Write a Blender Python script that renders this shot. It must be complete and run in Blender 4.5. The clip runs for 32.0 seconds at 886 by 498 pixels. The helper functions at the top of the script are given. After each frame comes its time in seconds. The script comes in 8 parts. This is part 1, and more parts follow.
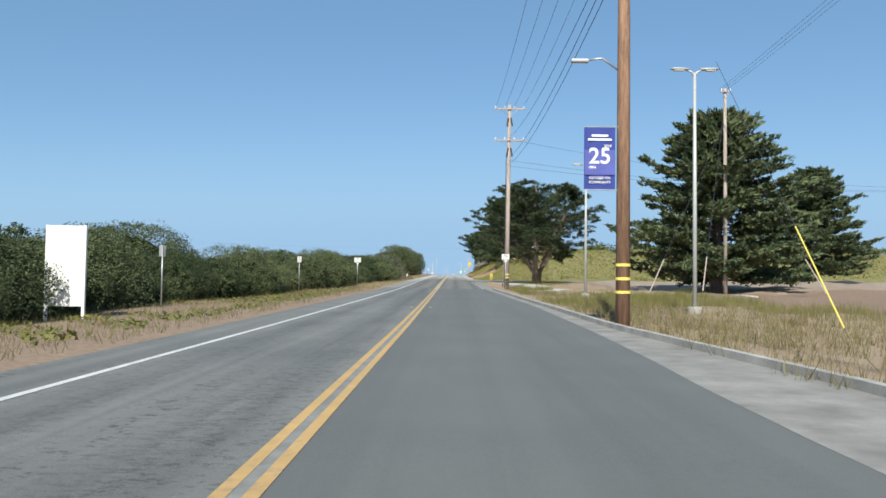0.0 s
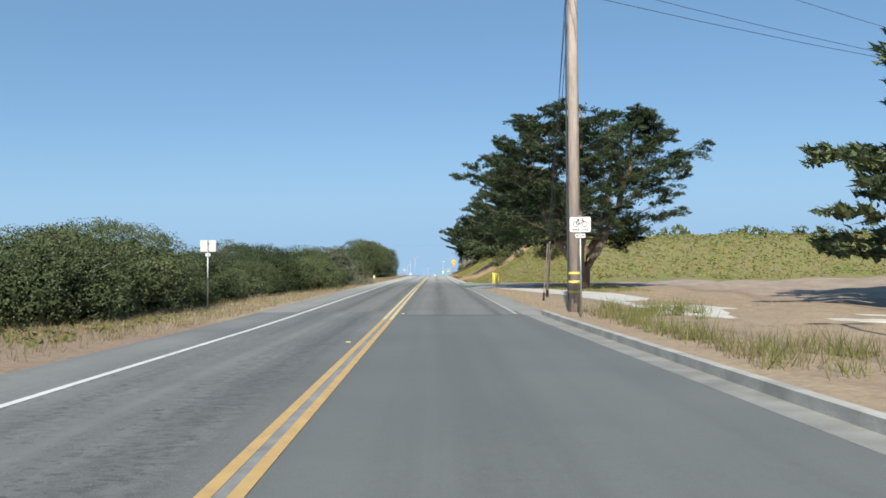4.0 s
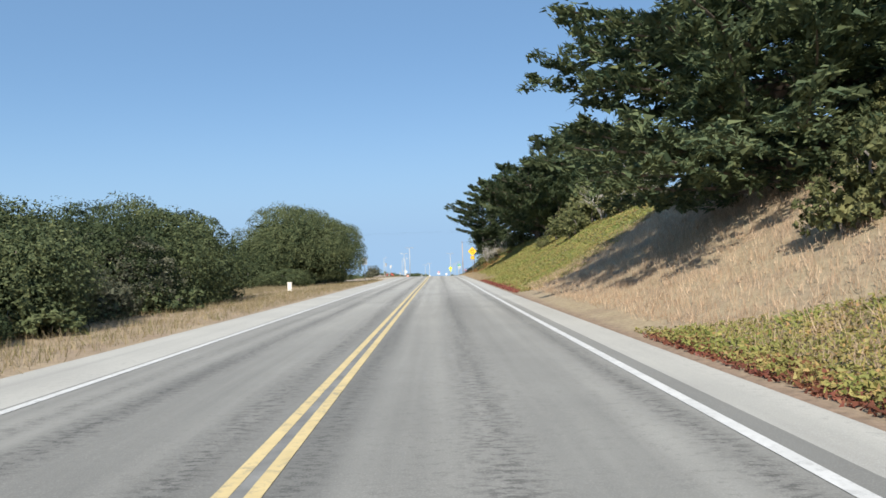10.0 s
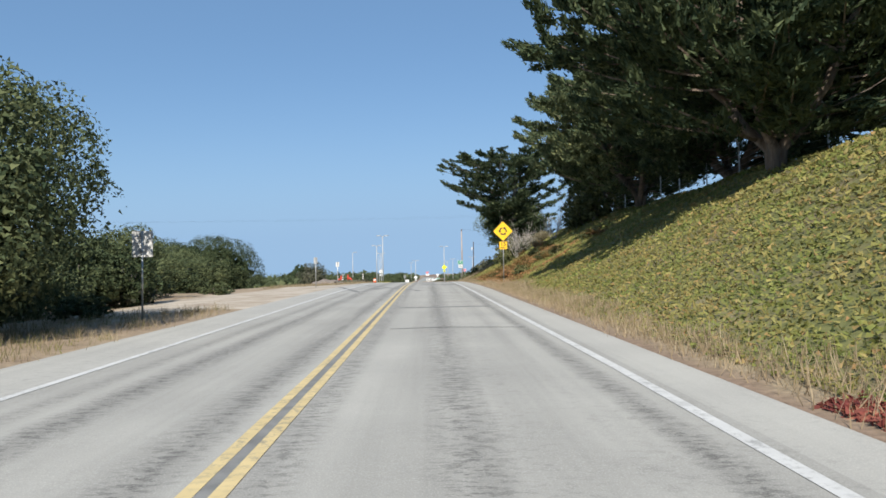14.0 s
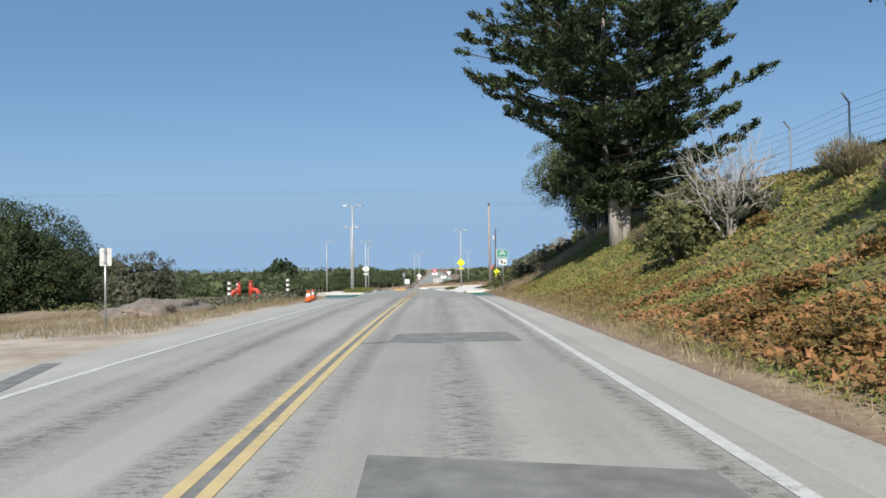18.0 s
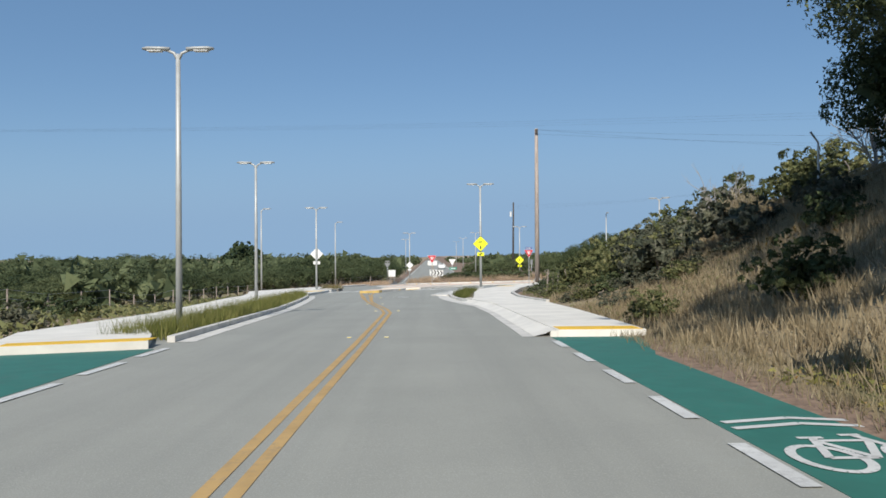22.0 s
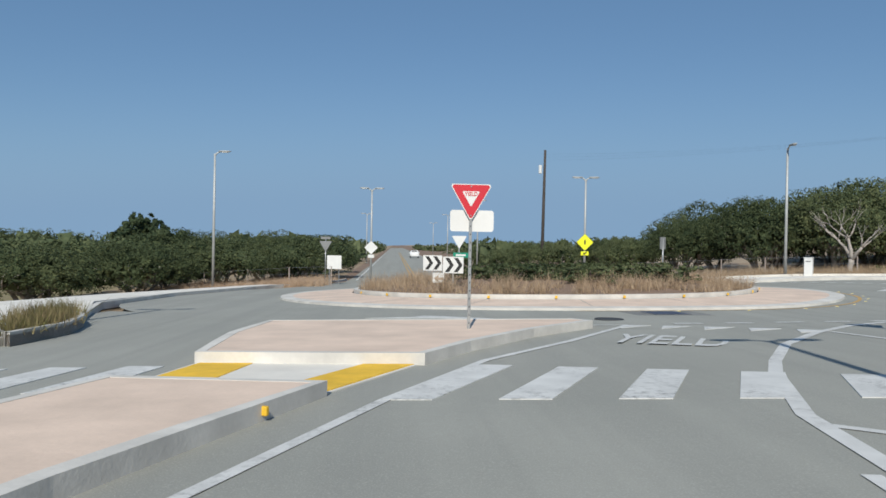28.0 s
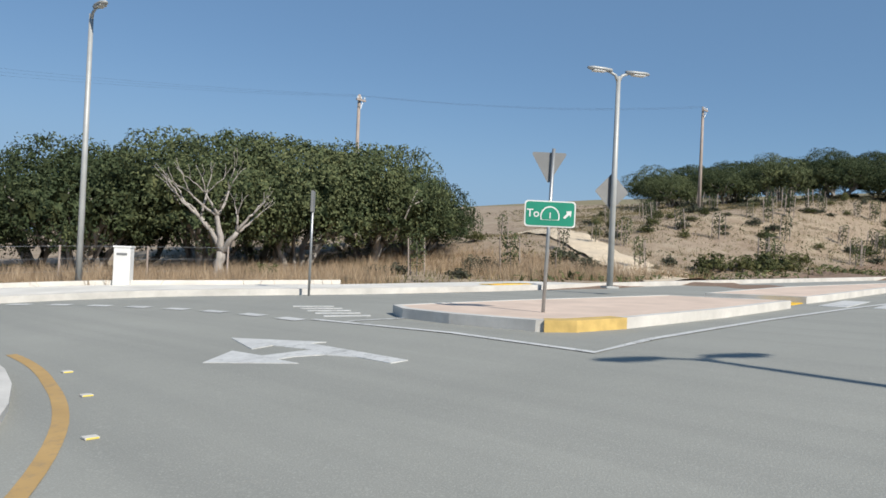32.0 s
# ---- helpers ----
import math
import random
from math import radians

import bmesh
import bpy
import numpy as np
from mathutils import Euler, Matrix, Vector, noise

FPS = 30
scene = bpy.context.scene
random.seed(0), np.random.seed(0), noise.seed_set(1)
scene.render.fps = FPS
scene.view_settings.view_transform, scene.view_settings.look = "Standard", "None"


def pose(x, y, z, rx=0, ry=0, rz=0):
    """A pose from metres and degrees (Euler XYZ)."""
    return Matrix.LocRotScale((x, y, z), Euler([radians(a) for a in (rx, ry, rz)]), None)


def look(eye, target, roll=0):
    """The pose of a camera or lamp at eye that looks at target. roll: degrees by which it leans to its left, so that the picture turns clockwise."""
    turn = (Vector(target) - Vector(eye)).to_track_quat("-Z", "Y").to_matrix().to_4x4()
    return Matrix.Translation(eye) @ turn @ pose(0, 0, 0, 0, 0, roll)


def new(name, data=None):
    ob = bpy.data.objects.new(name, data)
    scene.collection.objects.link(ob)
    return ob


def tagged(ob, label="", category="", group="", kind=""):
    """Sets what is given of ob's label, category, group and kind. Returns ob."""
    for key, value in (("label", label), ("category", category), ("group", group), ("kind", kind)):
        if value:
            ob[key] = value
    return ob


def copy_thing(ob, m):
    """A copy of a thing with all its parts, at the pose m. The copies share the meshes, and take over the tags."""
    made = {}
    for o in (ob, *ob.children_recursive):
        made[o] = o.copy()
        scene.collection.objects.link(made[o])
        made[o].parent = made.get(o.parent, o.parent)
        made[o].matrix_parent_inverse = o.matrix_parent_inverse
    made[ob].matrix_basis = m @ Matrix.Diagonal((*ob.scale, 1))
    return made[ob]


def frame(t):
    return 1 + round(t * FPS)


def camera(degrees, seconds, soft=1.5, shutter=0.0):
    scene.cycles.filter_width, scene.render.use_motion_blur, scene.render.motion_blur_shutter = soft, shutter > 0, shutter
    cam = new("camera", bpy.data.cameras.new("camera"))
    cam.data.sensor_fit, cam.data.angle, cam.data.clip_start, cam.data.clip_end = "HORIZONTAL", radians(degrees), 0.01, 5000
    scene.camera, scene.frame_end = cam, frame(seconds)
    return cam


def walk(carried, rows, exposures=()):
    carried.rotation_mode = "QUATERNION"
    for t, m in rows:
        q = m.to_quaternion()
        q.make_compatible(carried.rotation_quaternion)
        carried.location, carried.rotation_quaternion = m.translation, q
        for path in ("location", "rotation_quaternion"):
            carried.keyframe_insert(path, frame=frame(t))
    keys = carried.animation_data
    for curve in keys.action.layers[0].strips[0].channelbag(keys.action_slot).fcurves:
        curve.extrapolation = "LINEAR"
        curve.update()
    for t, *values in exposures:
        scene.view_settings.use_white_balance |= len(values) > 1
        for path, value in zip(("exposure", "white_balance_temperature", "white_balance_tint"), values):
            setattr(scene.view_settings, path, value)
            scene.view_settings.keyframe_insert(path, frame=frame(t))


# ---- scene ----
cam = camera(61.8, 32.0, soft=1.6)
PATH = [
    (0.0, pose(-0.391, -0.316, 1.784, 92.369, -0.757, 0.822)),
    (0.5, pose(-0.406, 4.085, 1.836, 92.495, -0.382, 0.744)),
    (1.0, pose(-0.410, 8.624, 1.879, 92.525, -0.228, 0.579)),
    (1.5, pose(-0.412, 13.334, 1.899, 92.464, -0.139, 0.309)),
    (2.0, pose(-0.410, 18.208, 1.916, 92.452, -0.235, 0.003)),
    (2.5, pose(-0.411, 23.205, 1.939, 92.437, -0.118, -0.382)),
    (4.5, pose(-0.452, 45.991, 2.177, 92.379, 0.525, -0.534)),
    (5.0, pose(-0.421, 52.134, 2.243, 92.306, 0.711, -0.406)),
    (5.5, pose(-0.422, 58.407, 2.314, 92.289, 1.024, -0.334)),
    (6.0, pose(-0.440, 64.810, 2.410, 92.340, 1.252, -0.150)),
    (6.5, pose(-0.462, 71.321, 2.518, 92.311, 1.044, -0.082)),
    (7.0, pose(-0.487, 77.945, 2.631, 92.243, 1.020, -0.324)),
    (7.5, pose(-0.512, 84.684, 2.745, 92.163, 0.989, -0.375)),
    (8.0, pose(-0.535, 91.543, 2.856, 92.092, 1.061, -0.439)),
    (8.5, pose(-0.555, 98.522, 2.963, 92.044, 1.339, -0.229)),
    (9.0, pose(-0.568, 105.617, 3.063, 92.064, 1.316, -0.053)),
    (9.5, pose(-0.582, 112.817, 3.158, 92.033, 1.308, -0.166)),
    (10.0, pose(-0.583, 120.123, 3.253, 92.064, 1.312, -0.352)),
    (10.5, pose(-0.578, 127.508, 3.347, 92.066, 1.406, -0.564)),
    (11.0, pose(-0.589, 134.916, 3.437, 91.972, 1.470, -0.762)),
    (11.5, pose(-0.596, 142.380, 3.531, 92.060, 1.336, -0.833)),
    (12.0, pose(-0.595, 149.884, 3.628, 92.046, 1.304, -0.890)),
    (12.5, pose(-0.583, 157.414, 3.727, 91.951, 1.175, -0.851)),
    (13.0, pose(-0.554, 164.959, 3.828, 91.810, 1.054, -0.938)),
    (13.5, pose(-0.506, 172.506, 3.933, 91.872, 0.852, -0.979)),
    (14.0, pose(-0.453, 180.033, 4.035, 91.902, 0.955, -1.188)),
    (14.5, pose(-0.395, 187.556, 4.129, 91.836, 1.034, -1.420)),
    (16.5, pose(-0.061, 213.002, 4.468, 91.420, 2.006, -1.466)),
    (17.0, pose(-0.223, 218.976, 4.572, 91.465, 1.676, -1.208)),
    (17.5, pose(-0.327, 224.834, 4.628, 91.476, 1.306, -0.758)),
    (18.0, pose(-0.407, 230.577, 4.650, 91.448, 0.868, -0.588)),
    (18.5, pose(-0.457, 236.185, 4.654, 91.314, 0.522, -0.289)),
    (19.0, pose(-0.487, 241.638, 4.654, 91.237, 0.211, -0.219)),
    (19.5, pose(-0.533, 246.930, 4.654, 91.186, 0.032, -0.252)),
    (20.0, pose(-0.584, 252.070, 4.646, 91.021, -0.077, -0.385)),
    (20.5, pose(-0.612, 257.048, 4.626, 90.874, -0.097, -0.458)),
    (21.0, pose(-0.644, 261.980, 4.590, 90.820, -0.094, -0.651)),
    (21.5, pose(-0.623, 266.866, 4.531, 90.631, 0.109, -0.757)),
    (22.0, pose(-0.587, 271.725, 4.457, 90.501, 0.401, -0.915)),
    (22.5, pose(-0.565, 276.497, 4.366, 90.364, 0.214, -1.255)),
    (23.0, pose(-0.548, 281.114, 4.268, 90.317, 0.266, -1.512)),
    (23.5, pose(-0.546, 285.543, 4.168, 90.009, 0.222, -1.604)),
    (24.0, pose(-0.607, 289.832, 4.068, 89.786, 0.509, -1.514)),
    (24.5, pose(-0.756, 293.970, 3.973, 89.693, 0.825, -0.816)),
    (25.0, pose(-0.993, 297.984, 3.879, 89.552, 0.911, 0.588)),
    (25.5, pose(-1.270, 301.936, 3.786, 89.381, 1.001, 2.529)),
    (27.5, pose(-2.302, 315.782, 3.465, 89.495, -0.562, 1.974)),
    (28.0, pose(-1.831, 319.135, 3.399, 89.729, -1.001, -3.737)),
    (28.5, pose(-0.988, 322.418, 3.340, 89.987, -1.450, -10.270)),
    (29.0, pose(0.295, 325.551, 3.301, 89.906, -2.254, -18.167)),
    (29.5, pose(1.985, 328.438, 3.270, 90.166, -2.926, -26.224)),
    (30.0, pose(4.031, 331.004, 3.250, 90.288, -3.097, -33.996)),
    (30.5, pose(6.327, 333.202, 3.238, 90.429, -3.290, -40.803)),
    (31.0, pose(8.717, 335.198, 3.231, 90.476, -3.263, -44.753)),
    (31.5, pose(10.833, 337.094, 3.229, 90.508, -2.981, -47.035)),
    (32.0, pose(12.716, 339.149, 3.220, 90.491, -2.591, -46.363)),
]
walk(cam, PATH, exposures=[(0.0, 0.48, 6550, 6), (2.5, 0.48, 6550, 6), (9.0, 0.54, 6620, 9), (12.0, 0.48, 6520, 10), (14.0, 0.36, 6500, 10), (20.0, 0.14, 6480, 10), (25.0, -0.06, 6430, 9), (26.0, -0.1, 6400, 9), (28.6, -0.16, 6380, 8), (30.0, -0.02, 6450, 9), (32.0, 0.08, 6500, 10)])

# ---- light ----
SUN_EL = radians(38)
world = bpy.data.worlds.new("sky")
scene.world = world
world.use_nodes = True
wn = world.node_tree
sky = wn.nodes.new("ShaderNodeTexSky")
sky.sky_type = "NISHITA"
sky.sun_disc = False
sky.sun_elevation = SUN_EL
sky.sun_rotation = radians(189)
sky.air_density = 1.0
sky.dust_density = 0.0
sky.ozone_density = 4.0
wn.nodes["Background"].inputs["Strength"].default_value = 0.085
tint = wn.nodes.new("ShaderNodeMix")
tint.data_type = "RGBA"
tint.blend_type = "MULTIPLY"
tint.inputs["Factor"].default_value = 1.0
tint.inputs["B"].default_value = (0.885, 0.97, 1.02, 1.0)
wn.links.new(sky.outputs["Color"], tint.inputs["A"])
# pale blue haze where the sky is brightest, towards the horizon
lum = wn.nodes.new("ShaderNodeRGBToBW")
fog = wn.nodes.new("ShaderNodeMapRange")
fog.interpolation_type = "SMOOTHSTEP"
fog.inputs["From Min"].default_value = 2.6
fog.inputs["From Max"].default_value = 8.5
haze = wn.nodes.new("ShaderNodeMix")
haze.data_type = "RGBA"
haze.inputs["B"].default_value = (3.9, 5.6, 7.6, 1.0)
wn.links.new(tint.outputs["Result"], lum.inputs["Color"])
wn.links.new(lum.outputs["Val"], fog.inputs["Value"])
wn.links.new(fog.outputs["Result"], haze.inputs["Factor"])
wn.links.new(tint.outputs["Result"], haze.inputs["A"])
# thin sea mist evens out the blue from the horizon upwards
mist = wn.nodes.new("ShaderNodeMix")
mist.data_type = "RGBA"
mist.inputs["Factor"].default_value = 0.45
mist.inputs["B"].default_value = (2.05, 3.75, 6.2, 1.0)
wn.links.new(haze.outputs["Result"], mist.inputs["A"])
wn.links.new(mist.outputs["Result"], wn.nodes["Background"].inputs["Color"])
sun_data = bpy.data.lights.new("sun", "SUN")
sun_data.energy = 5.0
sun_data.angle = radians(0.53)
sun_data.color = (1.0, 0.94, 0.84)
sun = new("sun", sun_data)
sun.matrix_world = look((-16.0, -100, 79.1), (0, 0, 0))

# ---- materials ----


def material(name, rough=0.8, metal=0.0):
    m = bpy.data.materials.new(name)
    m.use_nodes = True
    b = m.node_tree.nodes["Principled BSDF"]
    b.inputs["Roughness"].default_value = rough
    b.inputs["Metallic"].default_value = metal
    return m, m.node_tree, b


def noise_node(nt, scale, detail=4.0, rough=0.55, stretch=None, local=False):
    if local:
        co = nt.nodes.new("ShaderNodeTexCoord").outputs["Object"]
    else:
        co = nt.nodes.new("ShaderNodeNewGeometry").outputs["Position"]
    if stretch:
        mp = nt.nodes.new("ShaderNodeMapping")
        mp.inputs["Scale"].default_value = stretch
        nt.links.new(co, mp.inputs["Vector"])
        co = mp.outputs["Vector"]
    n = nt.nodes.new("ShaderNodeTexNoise")
    n.inputs["Scale"].default_value = scale
    n.inputs["Detail"].default_value = detail
    n.inputs["Roughness"].default_value = rough
    nt.links.new(co, n.inputs["Vector"])
    return n.outputs["Fac"]


def ramp(nt, fac, stops):
    r = nt.nodes.new("ShaderNodeValToRGB")
    e = r.color_ramp.elements
    while len(e) < len(stops):
        e.new(0.5)
    for k, (pos, col) in enumerate(stops):
        e[k].position = pos
        e[k].color = (*col, 1.0) if len(col) == 3 else col
    nt.links.new(fac, r.inputs["Fac"])
    return r.outputs["Color"]


def mix(nt, fac, a, b, mode="MIX"):
    n = nt.nodes.new("ShaderNodeMix")
    n.data_type = "RGBA"
    n.blend_type = mode
    for sock, v in ((n.inputs["Factor"], fac), (n.inputs["A"], a), (n.inputs["B"], b)):
        if isinstance(v, (int, float)):
            sock.default_value = v
        elif isinstance(v, tuple):
            sock.default_value = (*v, 1.0)
        else:
            nt.links.new(v, sock)
    return n.outputs["Result"]


def grey(nt, fac, lo, hi, a=0.0, b=1.0):
    n = nt.nodes.new("ShaderNodeMapRange")
    n.inputs["From Min"].default_value = lo
    n.inputs["From Max"].default_value = hi
    n.inputs["To Min"].default_value = a
    n.inputs["To Max"].default_value = b
    nt.links.new(fac, n.inputs["Value"])
    return n.outputs["Result"]


def bump(nt, b, fac, strength, dist):
    n = nt.nodes.new("ShaderNodeBump")
    n.inputs["Strength"].default_value = strength
    n.inputs["Distance"].default_value = dist
    nt.links.new(fac, n.inputs["Height"])
    nt.links.new(n.outputs["Normal"], b.inputs["Normal"])


def plain(name, colour, rough=0.6, metal=0.0, vary=0.15, scale=6.0, bumpy=0.0, local=False):
    """Paint, metal or concrete: one colour with soft stains and fine grain."""
    m, nt, b = material(name, rough, metal)
    n1 = noise_node(nt, scale, 5, local=local)
    n2 = noise_node(nt, scale * 14, 3, local=local)
    lo = tuple(c * (1 - vary) for c in colour)
    hi = tuple(min(1, c * (1 + vary)) for c in colour)
    c1 = ramp(nt, n1, [(0.3, lo), (0.7, hi)])
    c2 = mix(nt, grey(nt, n2, 0.35, 0.75, 0, vary), c1, tuple(c * 0.7 for c in colour))
    nt.links.new(c2, b.inputs["Base Color"])
    if bumpy:
        bump(nt, b, n2, bumpy, 0.01)
    return m


def asphalt(name, base, light, dark, streak=0.5, crack=0.5, worn=(), older=None):
    """Asphalt; worn names the x of the wheel tracks, each with its half width and strength."""
    m, nt, b = material(name, 0.92)
    big = noise_node(nt, 0.35, 4)
    lanes = noise_node(nt, 1.0, 4, 0.6, (1.6, 0.03, 1))
    flecks = noise_node(nt, 1.0, 6, 0.8, (6.0, 9.0, 1))
    wide = noise_node(nt, 1.0, 3, 0.6, (1.1, 0.025, 1))
    fine = noise_node(nt, 70, 2)
    c = ramp(nt, big, [(0.3, base), (0.7, light)])
    c = mix(nt, grey(nt, lanes, 0.42, 0.68, 0, streak), c, dark)
    gate = mix(nt, 1.0, grey(nt, flecks, 0.53, 0.6, 0, 1), grey(nt, wide, 0.44, 0.62, 0.05, crack), "MULTIPLY")
    if worn:
        sep = nt.nodes.new("ShaderNodeSeparateXYZ")
        nt.links.new(nt.nodes.new("ShaderNodeNewGeometry").outputs["Position"], sep.inputs[0])
        stops = [(0.0, (0, 0, 0))]
        for x, w, s in worn:
            stops += [((x - w + 6) / 10, (0, 0, 0)), ((x + 6) / 10, (s, s, s)), ((x + w + 6) / 10, (0, 0, 0))]
        track = ramp(nt, grey(nt, sep.outputs["X"], -6, 4), stops)
        bits = noise_node(nt, 1.0, 5, 0.75, (6.0, 13.0, 1))
        long = noise_node(nt, 1.0, 4, 0.6, (3.0, 0.12, 1))
        soft = mix(nt, 1.0, track, grey(nt, long, 0.35, 0.6, 0.22, 0.92), "MULTIPLY")
        hard = mix(nt, 1.0, track, grey(nt, bits, 0.5, 0.57, 0.0, 1.0), "MULTIPLY")
        c = mix(nt, soft, c, dark)
        c = mix(nt, hard, c, tuple(v * 0.55 for v in dark))
    c = mix(nt, gate, c, tuple(v * 0.6 for v in dark))
    c = mix(nt, grey(nt, fine, 0.5, 0.75, 0, 0.35), c, tuple(v * 1.6 for v in light))
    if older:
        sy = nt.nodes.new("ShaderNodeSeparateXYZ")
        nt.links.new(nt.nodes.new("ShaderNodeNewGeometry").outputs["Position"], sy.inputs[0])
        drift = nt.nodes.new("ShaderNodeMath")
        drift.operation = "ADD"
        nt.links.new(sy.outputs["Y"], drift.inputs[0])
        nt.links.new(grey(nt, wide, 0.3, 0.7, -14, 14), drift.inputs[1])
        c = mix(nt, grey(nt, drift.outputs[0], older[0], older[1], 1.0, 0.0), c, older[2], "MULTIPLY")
    nt.links.new(c, b.inputs["Base Color"])
    bump(nt, b, fine, 0.35, 0.01)
    return m


def paint(name, colour, under, wear=0.5, gone=0.5):
    """Road paint, worn through to the asphalt in places."""
    m, nt, b = material(name, 0.7)
    n = noise_node(nt, 9, 8, 0.75)
    k = noise_node(nt, 0.6, 2)
    w = mix(nt, 1.0, grey(nt, n, gone, gone + 0.12, 0, 1), grey(nt, k, 0.35 - (0.5 - gone), 0.65 - (0.5 - gone), 0.0, wear), "MULTIPLY")
    c = ramp(nt, noise_node(nt, 2.5, 4), [(0.3, tuple(v * 0.82 for v in colour)), (0.7, colour)])
    nt.links.new(mix(nt, w, c, under), b.inputs["Base Color"])
    return m


def foliage(name, stops, rough=0.7, glow=0.25, depth=0.6):
    """Leaves: every leaf its own tint, with some light let through."""
    m, nt, b = material(name, rough)
    g = nt.nodes.new("ShaderNodeNewGeometry")
    o = nt.nodes.new("ShaderNodeObjectInfo")
    c = ramp(nt, g.outputs["Random Per Island"], stops)
    patch = noise_node(nt, 0.55, 3)
    c = mix(nt, grey(nt, patch, 0.35, 0.7, 0.0, 0.5), c, stops[-1][1])
    tuft = noise_node(nt, 1.9, 2)
    c = mix(nt, grey(nt, tuft, 0.42, 0.66, 0.0, depth), c, tuple(v * 0.8 for v in stops[0][1]))
    hs = nt.nodes.new("ShaderNodeHueSaturation")
    nt.links.new(c, hs.inputs["Color"])
    nt.links.new(grey(nt, o.outputs["Random"], 0, 1, 0.66, 1.34), hs.inputs["Value"])
    nt.links.new(grey(nt, o.outputs["Random"], 0, 1, 0.515, 0.478), hs.inputs["Hue"])
    b.inputs["Specular IOR Level"].default_value = 0.12
    nt.links.new(hs.outputs["Color"], b.inputs["Base Color"])
    t = nt.nodes.new("ShaderNodeBsdfTranslucent")
    nt.links.new(hs.outputs["Color"], t.inputs["Color"])
    s = nt.nodes.new("ShaderNodeMixShader")
    s.inputs[0].default_value = glow
    nt.links.new(b.outputs[0], s.inputs[1])
    nt.links.new(t.outputs[0], s.inputs[2])
    nt.links.new(s.outputs[0], nt.nodes["Material Output"].inputs["Surface"])
    return m


def bark(name, lo, hi):
    m, nt, b = material(name, 0.9)
    n = noise_node(nt, 9, 8, 0.7, (1, 1, 0.12), True)
    nt.links.new(ramp(nt, n, [(0.3, lo), (0.68, hi)]), b.inputs["Base Color"])
    bump(nt, b, n, 0.7, 0.04)
    return m


M_OLD = asphalt("old_asphalt", (0.125, 0.13, 0.126), (0.185, 0.188, 0.178), (0.07, 0.074, 0.073), 0.6, 0.9, ((-4.35, 0.6, 0.5), (-2.75, 0.6, 0.6)))
M_BLEACHED = asphalt("sun_bleached_asphalt", (0.325, 0.317, 0.29), (0.4, 0.39, 0.355), (0.205, 0.2, 0.184), 0.45, 0.3, ((-4.55, 0.22, 0.5), (-3.88, 0.36, 1.0), (-2.42, 0.34, 0.95), (-1.55, 0.26, 0.75), (-0.15, 0.42, 0.85), (1.6, 0.24, 0.95)), (108, 172, (0.425, 0.435, 0.445)))
M_FRESH = asphalt("fresh_asphalt", (0.105, 0.112, 0.11), (0.128, 0.134, 0.13), (0.085, 0.09, 0.088), 0.5, 0.12)
M_NEW = asphalt("new_asphalt", (0.265, 0.267, 0.24), (0.312, 0.312, 0.28), (0.226, 0.228, 0.208), 0.5, 0.06)
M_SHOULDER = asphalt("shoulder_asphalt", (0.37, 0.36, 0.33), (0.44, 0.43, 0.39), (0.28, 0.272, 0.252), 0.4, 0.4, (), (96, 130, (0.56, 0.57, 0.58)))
M_SHOULDER_OLD = asphalt("old_shoulder_asphalt", (0.21, 0.208, 0.195), (0.27, 0.266, 0.245), (0.16, 0.158, 0.148), 0.4, 0.6)
M_TAR = plain("tar", (0.045, 0.046, 0.048), 0.7, 0, 0.3, 3)
M_DECK = plain("patched_asphalt", (0.205, 0.205, 0.196), 0.85, 0, 0.25, 3, 0.3)
M_WHITE_OLD = paint("worn_white_road_paint", (0.42, 0.41, 0.38), (0.2, 0.2, 0.19), 1.0)
M_WHITE = paint("white_road_paint", (0.64, 0.64, 0.62), (0.2, 0.2, 0.19), 0.75)
M_YELLOW = paint("yellow_road_paint", (0.66, 0.52, 0.26), (0.2, 0.19, 0.16), 0.8)
M_OCHRE = paint("ochre_road_paint", (0.52, 0.335, 0.13), (0.2, 0.18, 0.15), 0.5)
M_GREEN = paint("green_lane_paint", (0.03, 0.16, 0.125), (0.1, 0.13, 0.12), 0.35)
M_GREEN_OLD = paint("faded_green_paint", (0.1, 0.165, 0.085), (0.15, 0.155, 0.14), 1.0, 0.42)
M_GREEN_PALE = paint("pale_green_paint", (0.24, 0.28, 0.17), (0.24, 0.235, 0.21), 1.0, 0.42)
M_CONCRETE = plain("concrete", (0.7, 0.67, 0.61), 0.9, 0, 0.12, 0.9, 0.2)
M_PATH = plain("worn_path_concrete", (0.5, 0.475, 0.43), 0.9, 0, 0.16, 0.9, 0.2)
M_KERB = plain("kerb_concrete", (0.58, 0.56, 0.52), 0.9, 0, 0.18, 1.5, 0.3)
M_OLDKERB = plain("old_concrete", (0.36, 0.345, 0.315), 0.9, 0, 0.28, 1.6, 0.4)
M_GUTTER = plain("worn_gutter_concrete", (0.235, 0.228, 0.21), 0.9, 0, 0.28, 1.6, 0.4)
M_PINK = plain("pink_stamped_concrete", (0.66, 0.52, 0.42), 0.9, 0, 0.12, 1.2, 0.4)
M_YPAD = plain("yellow_plastic", (0.75, 0.46, 0.03), 0.7, 0, 0.15, 3)
M_YPAINT = plain("yellow_paint", (0.75, 0.6, 0.12), 0.6, 0, 0.18, 4)
M_NOSE = plain("yellow_painted_kerb", (0.6, 0.42, 0.14), 0.75, 0, 0.2, 4)
